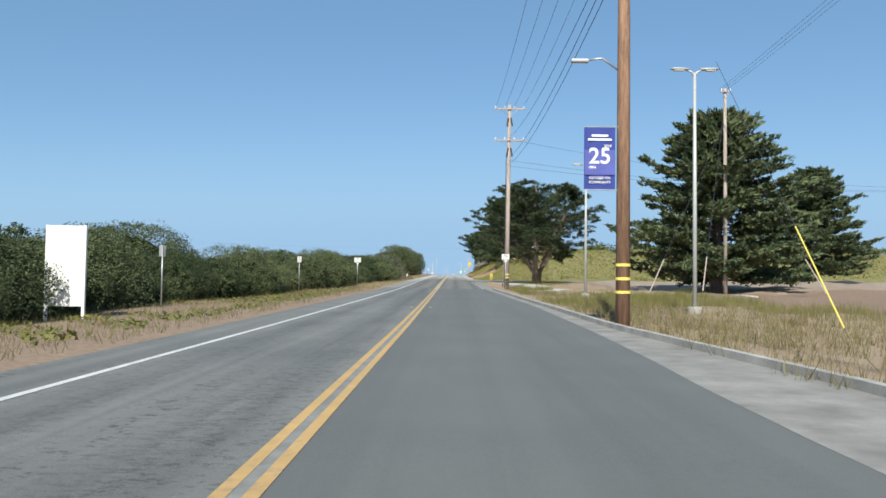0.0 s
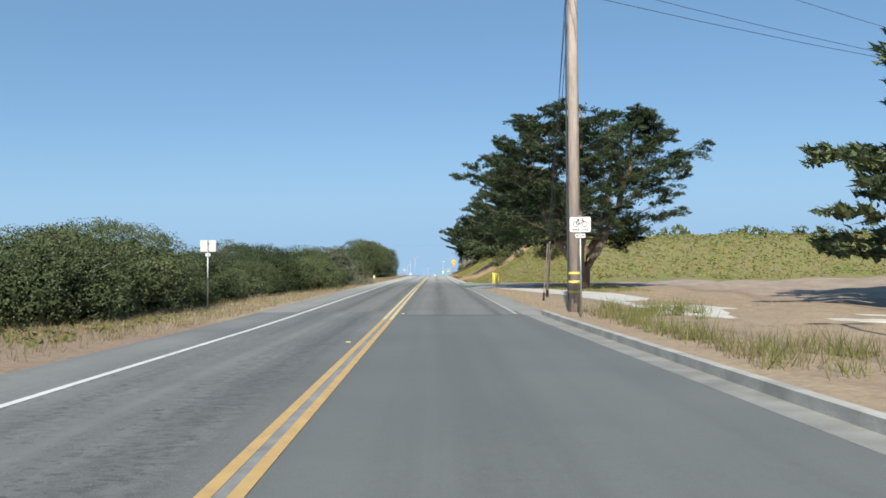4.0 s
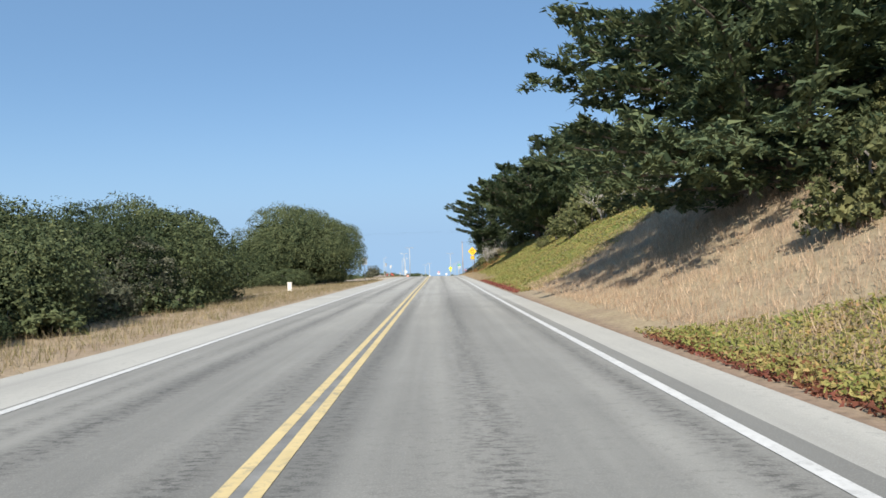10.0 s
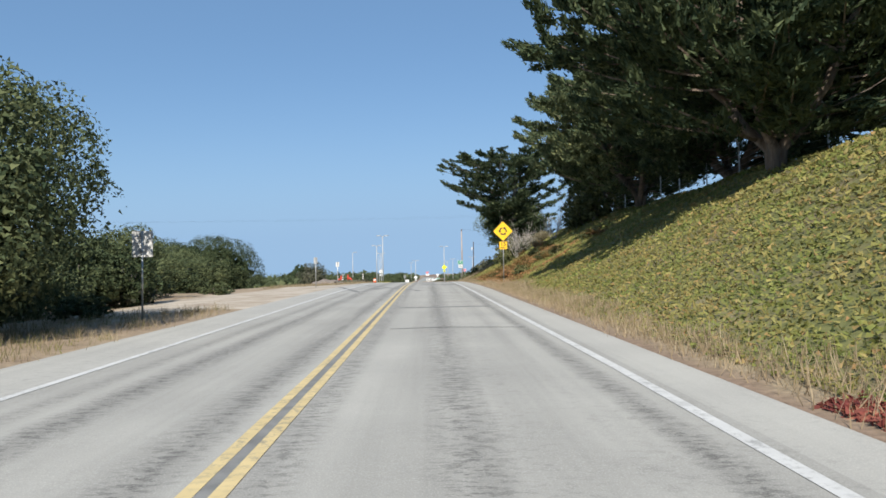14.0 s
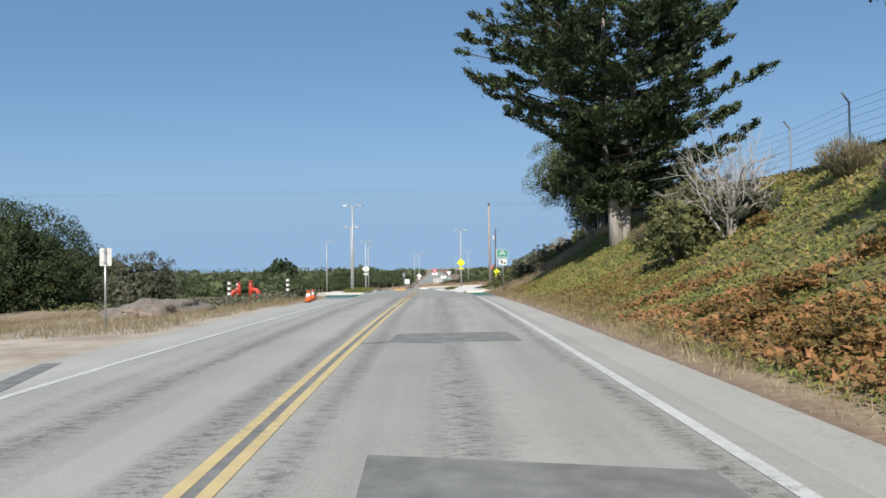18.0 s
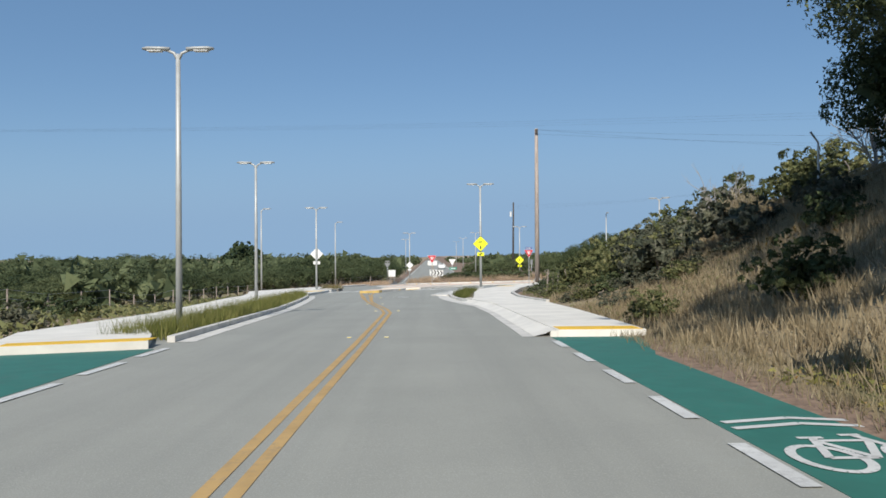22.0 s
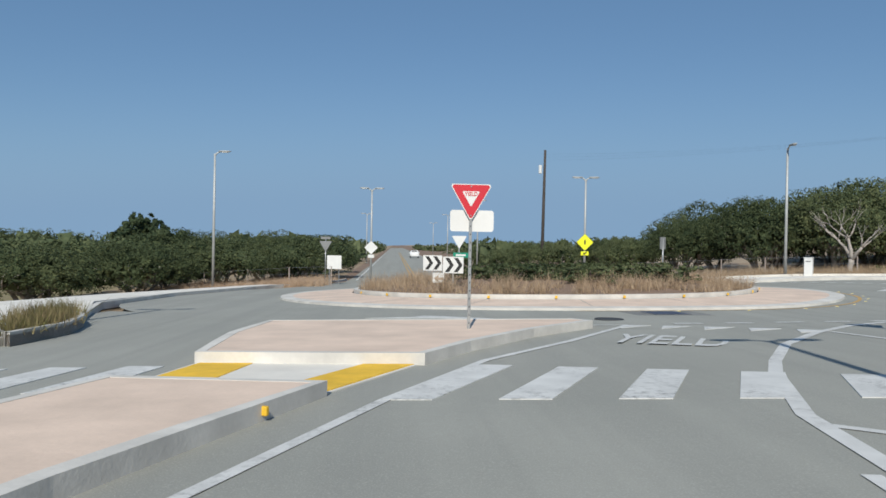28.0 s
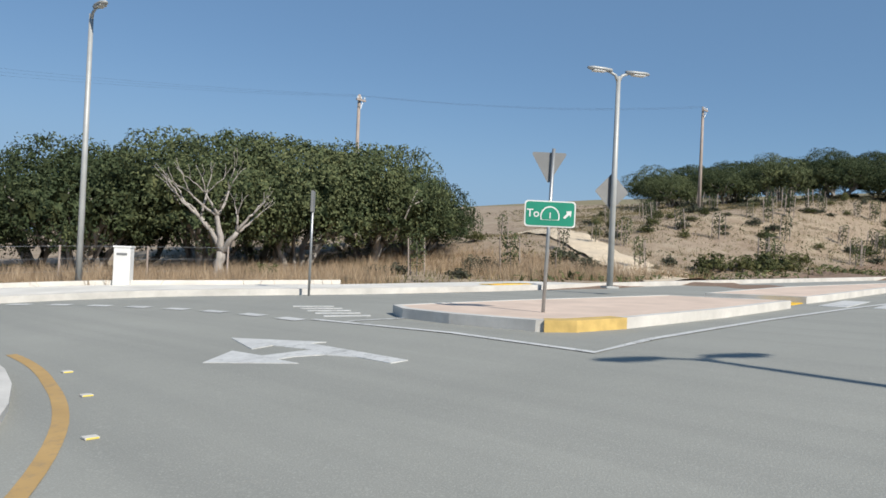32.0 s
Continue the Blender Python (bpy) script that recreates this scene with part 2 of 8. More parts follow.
M_SIGNW = plain("white_sign_sheet", (0.7, 0.7, 0.68), 0.45, 0, 0.06, 2)
M_SIGNBACK = plain("pale_sign_back", (0.55, 0.55, 0.53), 0.5, 0, 0.1, 3)
M_SIGNY = plain("amber_sign_sheet", (0.85, 0.5, 0.01), 0.45, 0, 0.06, 2)
M_SIGNL = plain("lime_sign_sheet", (0.8, 0.82, 0.02), 0.45, 0, 0.05, 2)
M_SIGNG = plain("green_sign_sheet", (0.01, 0.24, 0.15), 0.45, 0, 0.08, 2)
M_SIGNR = plain("red_sign_sheet", (0.55, 0.025, 0.04), 0.45, 0, 0.06, 2)
M_ALU = plain("bare_aluminium", (0.22, 0.225, 0.225), 0.6, 0.3, 0.1, 3)
M_BLACK = plain("black_sheet", (0.02, 0.02, 0.02), 0.5, 0, 0.2, 3)
M_BLUE = plain("blue_banner_cloth", (0.022, 0.04, 0.22), 0.75, 0, 0.15, 2)
M_LILAC = plain("violet_banner_print", (0.07, 0.085, 0.31), 0.75, 0, 0.2, 2)
M_GALV = plain("galvanised_steel", (0.42, 0.43, 0.43), 0.45, 0.75, 0.15, 4)
M_LAMPGREY = plain("grey_painted_steel", (0.42, 0.43, 0.42), 0.5, 0.2, 0.1, 3)
M_LENS = plain("lamp_lens", (0.7, 0.71, 0.7), 0.2, 0, 0.05, 4)
M_WIRE = plain("cable", (0.04, 0.042, 0.05), 0.6, 0, 0.1, 2)
M_WOOD = bark("weathered_pole_wood", (0.1, 0.05, 0.032), (0.36, 0.215, 0.135))
M_WOODGREY = bark("grey_pole_wood", (0.23, 0.185, 0.16), (0.47, 0.4, 0.35))
M_WOODDARK = bark("dark_pole_wood", (0.03, 0.026, 0.024), (0.09, 0.075, 0.065))
M_BARK = bark("cypress_bark", (0.07, 0.055, 0.045), (0.26, 0.2, 0.155))
M_BARKPALE = bark("pale_oak_bark", (0.2, 0.18, 0.16), (0.5, 0.46, 0.42))
M_OAKBARK = bark("oak_bark", (0.08, 0.07, 0.06), (0.28, 0.25, 0.22))
M_ORANGE = plain("cone_orange", (0.75, 0.13, 0.03), 0.55, 0, 0.15, 5)
M_RED = plain("red_valve_paint", (0.5, 0.06, 0.035), 0.5, 0, 0.2, 6)
M_TEAL = plain("teal_paint", (0.02, 0.3, 0.2), 0.5, 0, 0.15, 6)
M_STONE = plain("sandstone", (0.42, 0.33, 0.25), 0.9, 0, 0.3, 3, 0.6)
M_COBBLE = plain("grey_cobble", (0.4, 0.38, 0.35), 0.9, 0, 0.3, 5, 0.4)
M_CARWHITE = plain("white_car_paint", (0.75, 0.75, 0.74), 0.3, 0, 0.05, 2)
M_GLASSDARK = plain("tinted_glass", (0.015, 0.018, 0.02), 0.08, 0, 0.05, 2)
M_RUBBER = plain("rubber", (0.025, 0.025, 0.026), 0.8, 0, 0.2, 6)
M_LAMPRED = plain("red_lamp", (0.4, 0.02, 0.02), 0.25, 0, 0.05, 4)

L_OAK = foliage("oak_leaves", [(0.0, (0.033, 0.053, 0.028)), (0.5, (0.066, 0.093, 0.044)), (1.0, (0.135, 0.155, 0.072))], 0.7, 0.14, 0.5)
# oak leaves again, paler: distance haze put into the leaf colour
L_WOODS = foliage("hazed_oak_leaves", [(0.0, (0.06, 0.085, 0.045)), (0.5, (0.1, 0.13, 0.065)), (1.0, (0.165, 0.19, 0.095))])
L_OAKGREY = foliage("grey_scrub_leaves", [(0.0, (0.06, 0.074, 0.05)), (0.6, (0.12, 0.135, 0.09)), (1.0, (0.19, 0.178, 0.128))])
L_CYP = foliage("cypress_sprays", [(0.0, (0.042, 0.075, 0.046)), (0.55, (0.092, 0.13, 0.07)), (1.0, (0.18, 0.205, 0.095))], 0.7, 0.3, 0.4)
L_ICE = foliage("ice_plant", [(0.0, (0.09, 0.135, 0.035)), (0.45, (0.185, 0.22, 0.062)), (0.8, (0.275, 0.275, 0.085)), (1.0, (0.31, 0.2, 0.085))], 0.5, 0.2)
L_ICERED = foliage("red_ice_plant", [(0.0, (0.1, 0.03, 0.025)), (0.6, (0.2, 0.06, 0.045)), (1.0, (0.26, 0.13, 0.07))], 0.5, 0.2)
L_ORANGE = foliage("rusty_shrub", [(0.0, (0.09, 0.1, 0.035)), (0.4, (0.22, 0.135, 0.05)), (1.0, (0.36, 0.21, 0.085))], 0.6, 0.2)
L_DRY = foliage("dry_grass", [(0.0, (0.25, 0.19, 0.115)), (0.5, (0.39, 0.305, 0.19)), (1.0, (0.52, 0.43, 0.29))], 0.7, 0.3)
L_GRASS = foliage("green_grass", [(0.0, (0.09, 0.12, 0.03)), (0.5, (0.19, 0.2, 0.05)), (1.0, (0.33, 0.3, 0.11))], 0.6, 0.3)
L_SHRUB = foliage("coyote_brush", [(0.0, (0.055, 0.072, 0.03)), (0.5, (0.125, 0.145, 0.06)), (1.0, (0.225, 0.22, 0.1))], 0.6, 0.2)
L_KHAKI = foliage("khaki_grass", [(0.0, (0.11, 0.1, 0.045)), (0.5, (0.2, 0.165, 0.085)), (0.85, (0.3, 0.24, 0.13)), (1.0, (0.17, 0.2, 0.06))], 0.7, 0.3)
L_TWIG = foliage("dry_twigs", [(0.0, (0.16, 0.13, 0.1)), (1.0, (0.34, 0.29, 0.23))], 0.8, 0.1)
L_TWIG2 = foliage("stalky_shrub", [(0.0, (0.13, 0.125, 0.075)), (0.6, (0.24, 0.215, 0.13)), (1.0, (0.36, 0.31, 0.2))], 0.8, 0.2)

# ---- building helpers ----


def mesh_from(name, verts, faces, mats, smooth=False):
    me = bpy.data.meshes.new(name)
    me.from_pydata([tuple(v) for v in verts], [], faces)
    for m in mats if isinstance(mats, (list, tuple)) else [mats]:
        me.materials.append(m)
    if smooth:
        me.polygons.foreach_set("use_smooth", [True] * len(me.polygons))
    me.update()
    return me


def part(name, bm, mat, parent=None, label="", at=None, smooth=False):
    """Links a bmesh as one mesh object under a thing or a part."""
    me = bpy.data.meshes.new(name)
    bm.to_mesh(me)
    bm.free()
    me.materials.append(mat)
    if smooth:
        me.polygons.foreach_set("use_smooth", [True] * len(me.polygons))
    ob = new(name, me)
    if at is not None:
        ob.matrix_basis = at
    if parent is not None:
        ob.parent = parent
    if label:
        ob["label"] = label
    return ob


def thing(name, place, label, category, group="", turn=0.0, kind=""):
    e = new(name)
    e.empty_display_size = 0.3
    e.matrix_basis = pose(*place, 0, 0, turn)
    return tagged(e, label, category, group, kind)


def box(sx, sy, sz, x=0, y=0, z=0, bevel=0.0):
    bm = bmesh.new()
    bmesh.ops.create_cube(bm, size=1, matrix=Matrix.Translation((x, y, z)) @ Matrix.Diagonal((sx, sy, sz, 1)))
    if bevel:
        bmesh.ops.bevel(bm, geom=bm.edges[:], offset=bevel, segments=2, profile=0.6, affect="EDGES")
    return bm


def tube(pts, radii, sides=10, bm=None, cap=True):
    """A round tapered tube along points."""
    bm = bm or bmesh.new()
    pts = [Vector(p) for p in pts]
    rings = []
    for k, p in enumerate(pts):
        d = (pts[min(k + 1, len(pts) - 1)] - pts[max(k - 1, 0)]).normalized()
        ref = Vector((0, 0, 1)) if abs(d.z) < 0.9 else Vector((1, 0, 0))
        u = d.cross(ref).normalized()
        v = d.cross(u)
        r = radii[k] if isinstance(radii, (list, tuple)) else radii
        rings.append([bm.verts.new(p + r * (math.cos(a) * u + math.sin(a) * v)) for a in (2 * math.pi * i / sides for i in range(sides))])
    for a, b in zip(rings, rings[1:]):
        for i in range(sides):
            bm.faces.new((a[i], a[(i + 1) % sides], b[(i + 1) % sides], b[i]))
    if cap:
        bm.faces.new(rings[0][::-1])
        bm.faces.new(rings[-1])
    bmesh.ops.recalc_face_normals(bm, faces=bm.faces[:])
    return bm


def plate(points, thick, bm=None, y=0.0):
    """A flat sheet in the xz plane, its face towards -y."""
    bm = bm or bmesh.new()
    f = [bm.verts.new((px, y, pz)) for px, pz in points]
    b = [bm.verts.new((px, y + thick, pz)) for px, pz in points]
    bm.faces.new(f)
    bm.faces.new(b[::-1])
    n = len(f)
    for i in range(n):
        bm.faces.new((f[i], b[i], b[(i + 1) % n], f[(i + 1) % n]))
    bmesh.ops.recalc_face_normals(bm, faces=bm.faces[:])
    return bm


def rounded(w, h, r, cx=0.0, cz=0.0, seg=4):
    pts = []
    for sx, sz, a0 in ((1, 1, 0), (-1, 1, 90), (-1, -1, 180), (1, -1, 270)):
        for k in range(seg + 1):
            a = radians(a0 + 90 * k / seg)
            pts.append((cx + sx * (w / 2 - r) + r * math.cos(a), cz + sz * (h / 2 - r) + r * math.sin(a)))
    return pts


def ring_plate(outer, inner, thick, y=0.0):
    """A flat frame between two outlines with the same number of points."""
    bm = bmesh.new()
    loops = [[bm.verts.new((px, yy, pz)) for px, pz in pts] for yy in (y, y + thick) for pts in (outer, inner)]
    n = len(outer)
    for i in range(n):
        j = (i + 1) % n
        fo, fi, bo, bi = loops
        bm.faces.new((fo[i], fo[j], fi[j], fi[i]))
        bm.faces.new((bo[i], bi[i], bi[j], bo[j]))
        bm.faces.new((fo[i], bo[i], bo[j], fo[j]))
        bm.faces.new((fi[i], fi[j], bi[j], bi[i]))
    bmesh.ops.recalc_face_normals(bm, faces=bm.faces[:])
    return bm


def lettering(body, size, mat, parent, m, name="lettering", align="CENTER", width=None):
    """Words in the built-in font, turned into a thin mesh. Faces -y when m only moves it."""
    cu = bpy.data.curves.new(name, "FONT")
    cu.body = body
    cu.size = size
    cu.align_x = align
    cu.align_y = "CENTER"
    cu.extrude = 0.002
    cu.offset = size * 0.012
    tmp = bpy.data.objects.new(name, cu)
    scene.collection.objects.link(tmp)
    dg = bpy.context.evaluated_depsgraph_get()
    me = bpy.data.meshes.new_from_object(tmp.evaluated_get(dg))
    bpy.data.objects.remove(tmp)
    bpy.data.curves.remove(cu)
    if width:
        xs = [v.co.x for v in me.vertices]
        k = width / (max(xs) - min(xs))
        for v in me.vertices:
            v.co.x *= k
    me.materials.clear()
    me.materials.append(mat)
    ob = new(name, me)
    ob.parent = parent
    ob.matrix_basis = m
    return ob



# ---- lie of the land ----
PROFILE_Y = [-400, -60, 0, 20, 40, 60, 80, 100, 120, 140, 160, 180, 200, 220, 230, 240, 250, 260, 270, 280, 290, 300, 312, 330]
PROFILE_Z = [-3.0, 0.0, 0.37, 0.5, 0.69, 0.92, 1.25, 1.56, 1.83, 2.08, 2.34, 2.61, 2.87, 3.14, 3.21, 3.23, 3.22, 3.16, 3.04, 2.87, 2.65, 2.41, 2.12, 1.7]
CX, CY = 4.5, 349.3


def step(a, b, x):
    u = np.clip((x - a) / (b - a), 0, 1)
    return u * u * (3 - 2 * u)


def land(x, y):
    """Height of the made ground (roads and the verges beside them)."""
    x, y = np.asarray(x, float), np.asarray(y, float)
    road = np.interp(y, PROFILE_Y, PROFILE_Z)
    dx = np.clip(x - CX, -40, 75)
    dy = np.clip(y - CY, -60, 26)
    flat = 1.5 + 0.025 * dx - 0.025 * dy
    flat = flat + 0.25 * step(14.5, 21.5, x) * step(330, 338, y) - 0.13 * np.exp(-((x - 12) ** 2 + (y - 337.5) ** 2) / 30)
    k = step(306, 322, y)
    return (1 - k) * road + k * flat


def toe(y):
    return np.interp(y, [100, 284, 288, 305, 320], [3.4, 3.5, 4.3, 4.5, 6.5])


def bank(x, y):
    """The cut bank east of the road, with its plateau."""
    d = np.minimum(x - toe(y), (y - 114) * 0.8 + np.clip((x - 12) * 0.06, -0.5, 3))
    top = np.interp(y, [114, 130, 285, 300, 315, 330], [4.6, 5.3, 5.2, 4.8, 3.2, 0.0])
    return top * step(-0.6, 11.5, d)


def ground(x, y):
    x, y = np.asarray(x, float), np.asarray(y, float)
    z = land(x, y)
    west = np.clip(-x - 7.5, 0, 25) * np.where(y < 300, 0.045, 0.05) * step(-30, 0, y + 60)
    wob = 0.12 * np.sin(x * 0.31 + y * 0.17) + 0.09 * np.sin(x * 0.83 - y * 0.61) + 0.05 * np.sin(x * 1.9 + y * 1.3)
    off = np.clip(np.maximum(np.abs(x + 1.8) - 8, 0) / 8, 0, 1)
    off = off * np.where(y > 300, np.clip((np.hypot(x - CX, y - CY) - 24) / 12, 0, 1), 1)
    hill = 0.115 * np.clip(x - 30, 0, 110) * step(0, 16, y - 354.0 + 0.17 * np.clip(x - 32, 0, 200)) * step(60, 20, (y - 380) * 0.5)
    rise = 0.6 * step(20, 40, x) * step(20, 70, y) * step(112, 100, y)
    wob = wob * step(75, 45, np.abs(x - 10))
    return z - west + bank(x, y) + wob * off * 1.1 + hill + rise


def paved(x, y):
    """1 on carriageways, pavements and islands, 0 off them."""
    a = (x > -6.4 - 0.02 * np.clip(y - 290, 0, 40) * 3) & (x < 3.0) & (y < 322)
    r = np.hypot(x - CX, y - CY)
    b = (r < 15.3) | ((r < 16.4) & (x > 12) & (y < 342))
    c = (x > 14) & (y > 338 - 0.19 * np.clip(x - 33, 0, 60)) & (y < 352 - 0.17 * np.clip(x - 32, 0, 60)) & (x < 96)
    d = (np.abs(x + 0.2) < 5.0) & (y > 360)
    e = (x > -9) & (x < 9) & (y > 316) & (y < 340)
    return a | b | c | d | e


def axis(parts):
    out = []
    for a, b, s in parts:
        out += list(np.arange(a, b, s))
    return np.array(out + [parts[-1][1]])


def ground_sheet():
    gx = axis([(-2400, -600, 300), (-600, -120, 60), (-120, -40, 8), (-40, -14, 2), (-14, -7, 1.0), (-7, 16, 0.5), (16, 60, 1.5), (60, 130, 4), (130, 160, 10), (160, 600, 55), (600, 2400, 300)])
    gy = axis([(-2400, -400, 250), (-400, -40, 30), (-40, 100, 1.6), (100, 380, 1.0), (380, 460, 5), (460, 900, 40), (900, 3000, 300)])
    X, Y = np.meshgrid(gx, gy)
    Z = ground(X, Y)
    P = paved(X, Y)
    Z = np.where(P, Z - 0.12, Z - 0.005)
    nx, ny = len(gx), len(gy)
    verts = np.stack([X.ravel(), Y.ravel(), Z.ravel()], 1)
    i = (np.arange(ny - 1)[:, None] * nx + np.arange(nx - 1)[None]).ravel()
    faces = np.stack([i, i + 1, i + nx + 1, i + nx], 1)
    me = mesh_from("ground", verts, faces.tolist(), M_GROUND, True)
    # what grows or lies on each stretch: r green cover, g straw, b bare sand
    x, y = X.ravel(), Y.ravel()
    b = bank(x, y)
    wob = noise_field(x, y)
    green = np.where(b > 0.05, 0.95, 0.0) * step(330, 322, y)
    dry = (b > 0.05) & (y > 280 + 0.5 * (x - 4)) & (y < 318)
    green = np.where(dry, 0.25, green)
    straw = np.where(x < -6, np.where(y < 62, 0.2, 0.7), np.where(dry, 1.0, 0.0))
    straw = np.where((x > 3) & (y < 100) & (x < 16), 0.55, straw)
    straw = np.where((x > 3) & (x < 5.6) & (y > 116) & (y < 272), 0.95, straw)
    green = np.where((x > 3) & (x < 4.0) & (y > 124) & (y < 272), 0.1, green)
    sand = np.zeros_like(x)
    sandy = (y > 126) & (y < 159.5 + 1.5 * np.sin(x * 1.3)) & (b > 0.1) & (b < 4.9)
    straw = np.where(sandy, 1.0, straw)
    green = np.where(sandy, 0.1, green)
    sand = np.where((x < -6) & (y > 205) & (y < 262) & (x > -14), 0.9, sand)
    field = (x > 22) & (y > 352)
    sand = np.where(field, 0.22, sand)
    straw = np.where(field, 0.35 + 0.45 * noise_field(x * 0.6, y * 0.9), straw)
    sand = np.where((x > 16) & (y > 60) & (y < 114), 0.35, sand)
    green = np.where((y > 114) & (y < 128) & (x > 5), 0.9, green)
    green = np.where((x < -24) | (x > 100), 0.55, green)
    col = me.color_attributes.new("cover", "FLOAT_COLOR", "POINT")
    rgba = np.stack([np.clip(green, 0, 1), np.clip(straw, 0, 1), np.clip(sand, 0, 1), np.ones_like(x)], 1)
    col.data.foreach_set("color", rgba.astype(np.float32).ravel())
    return tagged(new("ground", me), "dry coastal ground of sand, straw and low green cover", "ground", kind="structure")


def noise_field(x, y):
    return 0.5 + 0.25 * np.sin(x * 0.7 + 1.3 * np.sin(y * 0.21)) + 0.25 * np.sin(y * 0.43 + 1.7 * np.sin(x * 0.33))


def ground_material():
    m, nt, b = material("dry_ground", 0.95)
    a = nt.nodes.new("ShaderNodeVertexColor")
    a.layer_name = "cover"
    s = nt.nodes.new("ShaderNodeSeparateColor")
    nt.links.new(a.outputs["Color"], s.inputs["Color"])
    n1, n2, n3 = noise_node(nt, 0.8, 5), noise_node(nt, 7, 5, 0.65), noise_node(nt, 45, 3)
    soil = ramp(nt, n2, [(0.3, (0.15, 0.1, 0.07)), (0.7, (0.29, 0.2, 0.14))])
    straw = ramp(nt, n2, [(0.3, (0.27, 0.205, 0.13)), (0.7, (0.44, 0.35, 0.23))])
    green = ramp(nt, n2, [(0.3, (0.09, 0.105, 0.03)), (0.7, (0.19, 0.185, 0.06))])
    sand = ramp(nt, n1, [(0.3, (0.4, 0.34, 0.27)), (0.7, (0.52, 0.455, 0.37))])
    wob = grey(nt, n1, 0.35, 0.65, 0.55, 1.25)
    c = soil
    for out, colour in (("Green", straw), ("Blue", sand), ("Red", green)):
        k = nt.nodes.new("ShaderNodeMath")
        k.operation = "MULTIPLY"
        k.use_clamp = True
        nt.links.new(s.outputs[out], k.inputs[0])
        nt.links.new(wob, k.inputs[1])
        c = mix(nt, k.outputs[0], c, colour)
    c = mix(nt, grey(nt, n3, 0.55, 0.8, 0, 0.3), c, (0.1, 0.075, 0.05))
    nt.links.new(c, b.inputs["Base Color"])
    bump(nt, b, n2, 0.6, 0.05)
    return m


M_GROUND = ground_material()
ground_sheet()


def strip(name, xa, xb, y0, y1, mat, lift=0.0, dy=2.0, cols=1, depth=0.0, parent=None, label="", category="", kind="structure"):
    """A band along the road between two edges, each a number or a function of y, laid on the land."""
    n = max(1, round((y1 - y0) / dy))
    fa = xa if callable(xa) else (lambda y: xa)
    fb = xb if callable(xb) else (lambda y: xb)
    verts, faces = [], []
    for i in range(n + 1):
        y = y0 + (y1 - y0) * i / n
        a, b = fa(y), fb(y)
        for j in range(cols + 1):
            x = a + (b - a) * j / cols
            verts.append((x, y, float(land(x, y)) + lift))
    w = cols + 1
    for i in range(n):
        for j in range(cols):
            k = i * w + j
            faces.append((k, k + 1, k + w + 1, k + w))
    if depth:
        o = len(verts)
        verts += [(x, y, z - depth) for x, y, z in verts]
        for i in range(n):
            k = i * w
            faces.append((k, k + w, k + w + o, k + o))
            k = i * w + cols
            faces.append((k + w, k, k + o, k + w + o))
        for k0, s in ((0, 1), (n * w, -1)):
            for j in range(cols):
                k = k0 + j
                q = (k + 1, k, k + o, k + 1 + o)
                faces.append(q if s > 0 else q[::-1])
    ob = new(name, mesh_from(name, verts, faces, mat))
    if parent is not None:
        ob.parent = parent
        if label:
            ob["label"] = label
        return ob
    return tagged(ob, label, category, "", kind)


def slab(name, pts, mat, lift, depth=0.2, parent=None, label="", category="", kind="structure", dense=1.5, bevel=0.0, fine=0.0):
    """A flat piece with the outline pts laid on the land, its top lift above it."""
    out = []
    for (x0, y0), (x1, y1) in zip(pts, pts[1:] + pts[:1]):
        k = max(1, int(math.hypot(x1 - x0, y1 - y0) / dense))
        out += [(x0 + (x1 - x0) * i / k, y0 + (y1 - y0) * i / k) for i in range(k)]
    bm = bmesh.new()
    top = [bm.verts.new((x, y, float(land(x, y)) + lift)) for x, y in out]
    f = bm.faces.new(top)
    f.normal_update()
    if f.normal.z < 0:
        f.normal_flip()
        top.reverse()
    low = [bm.verts.new((v.co.x, v.co.y, v.co.z - depth)) for v in top]
    n = len(top)
    for i in range(n):
        bm.faces.new((top[i], low[i], low[(i + 1) % n], top[(i + 1) % n]))
    if bevel:
        bmesh.ops.bevel(bm, geom=[e for e in bm.edges if f in e.link_faces], offset=bevel, segments=2, affect="EDGES")
    bmesh.ops.triangulate(bm, faces=[q for q in bm.faces if len(q.verts) > 4])
    for turn in range(8 if fine else 0):
        long = [e for e in bm.edges if e.calc_length() > fine]
        if not long:
            break
        bmesh.ops.subdivide_edges(bm, edges=long, cuts=1)
        bmesh.ops.triangulate(bm, faces=[q for q in bm.faces if len(q.verts) > 3])
    if fine:
        for v in bm.verts:
            on_top = any(q.normal.z > 0.5 for q in v.link_faces)
            v.co.z = float(land(v.co.x, v.co.y)) + lift - (0 if on_top else depth)
    ob = part(name, bm, mat, parent, label)
    if parent is None:
        tagged(ob, label, category, "", kind)
    return ob


def ribbon(line, wl, wr):
    """The outline of a band along a line, wl to its left and wr to its right."""
    left, right = [], []
    for k, p in enumerate(line):
        a, b = line[max(k - 1, 0)], line[min(k + 1, len(line) - 1)]
        d = math.hypot(b[0] - a[0], b[1] - a[1])
        nx, ny = -(b[1] - a[1]) / d, (b[0] - a[0]) / d
        left.append((p[0] + nx * wl, p[1] + ny * wl))
        right.append((p[0] - nx * wr, p[1] - ny * wr))
    return left, right


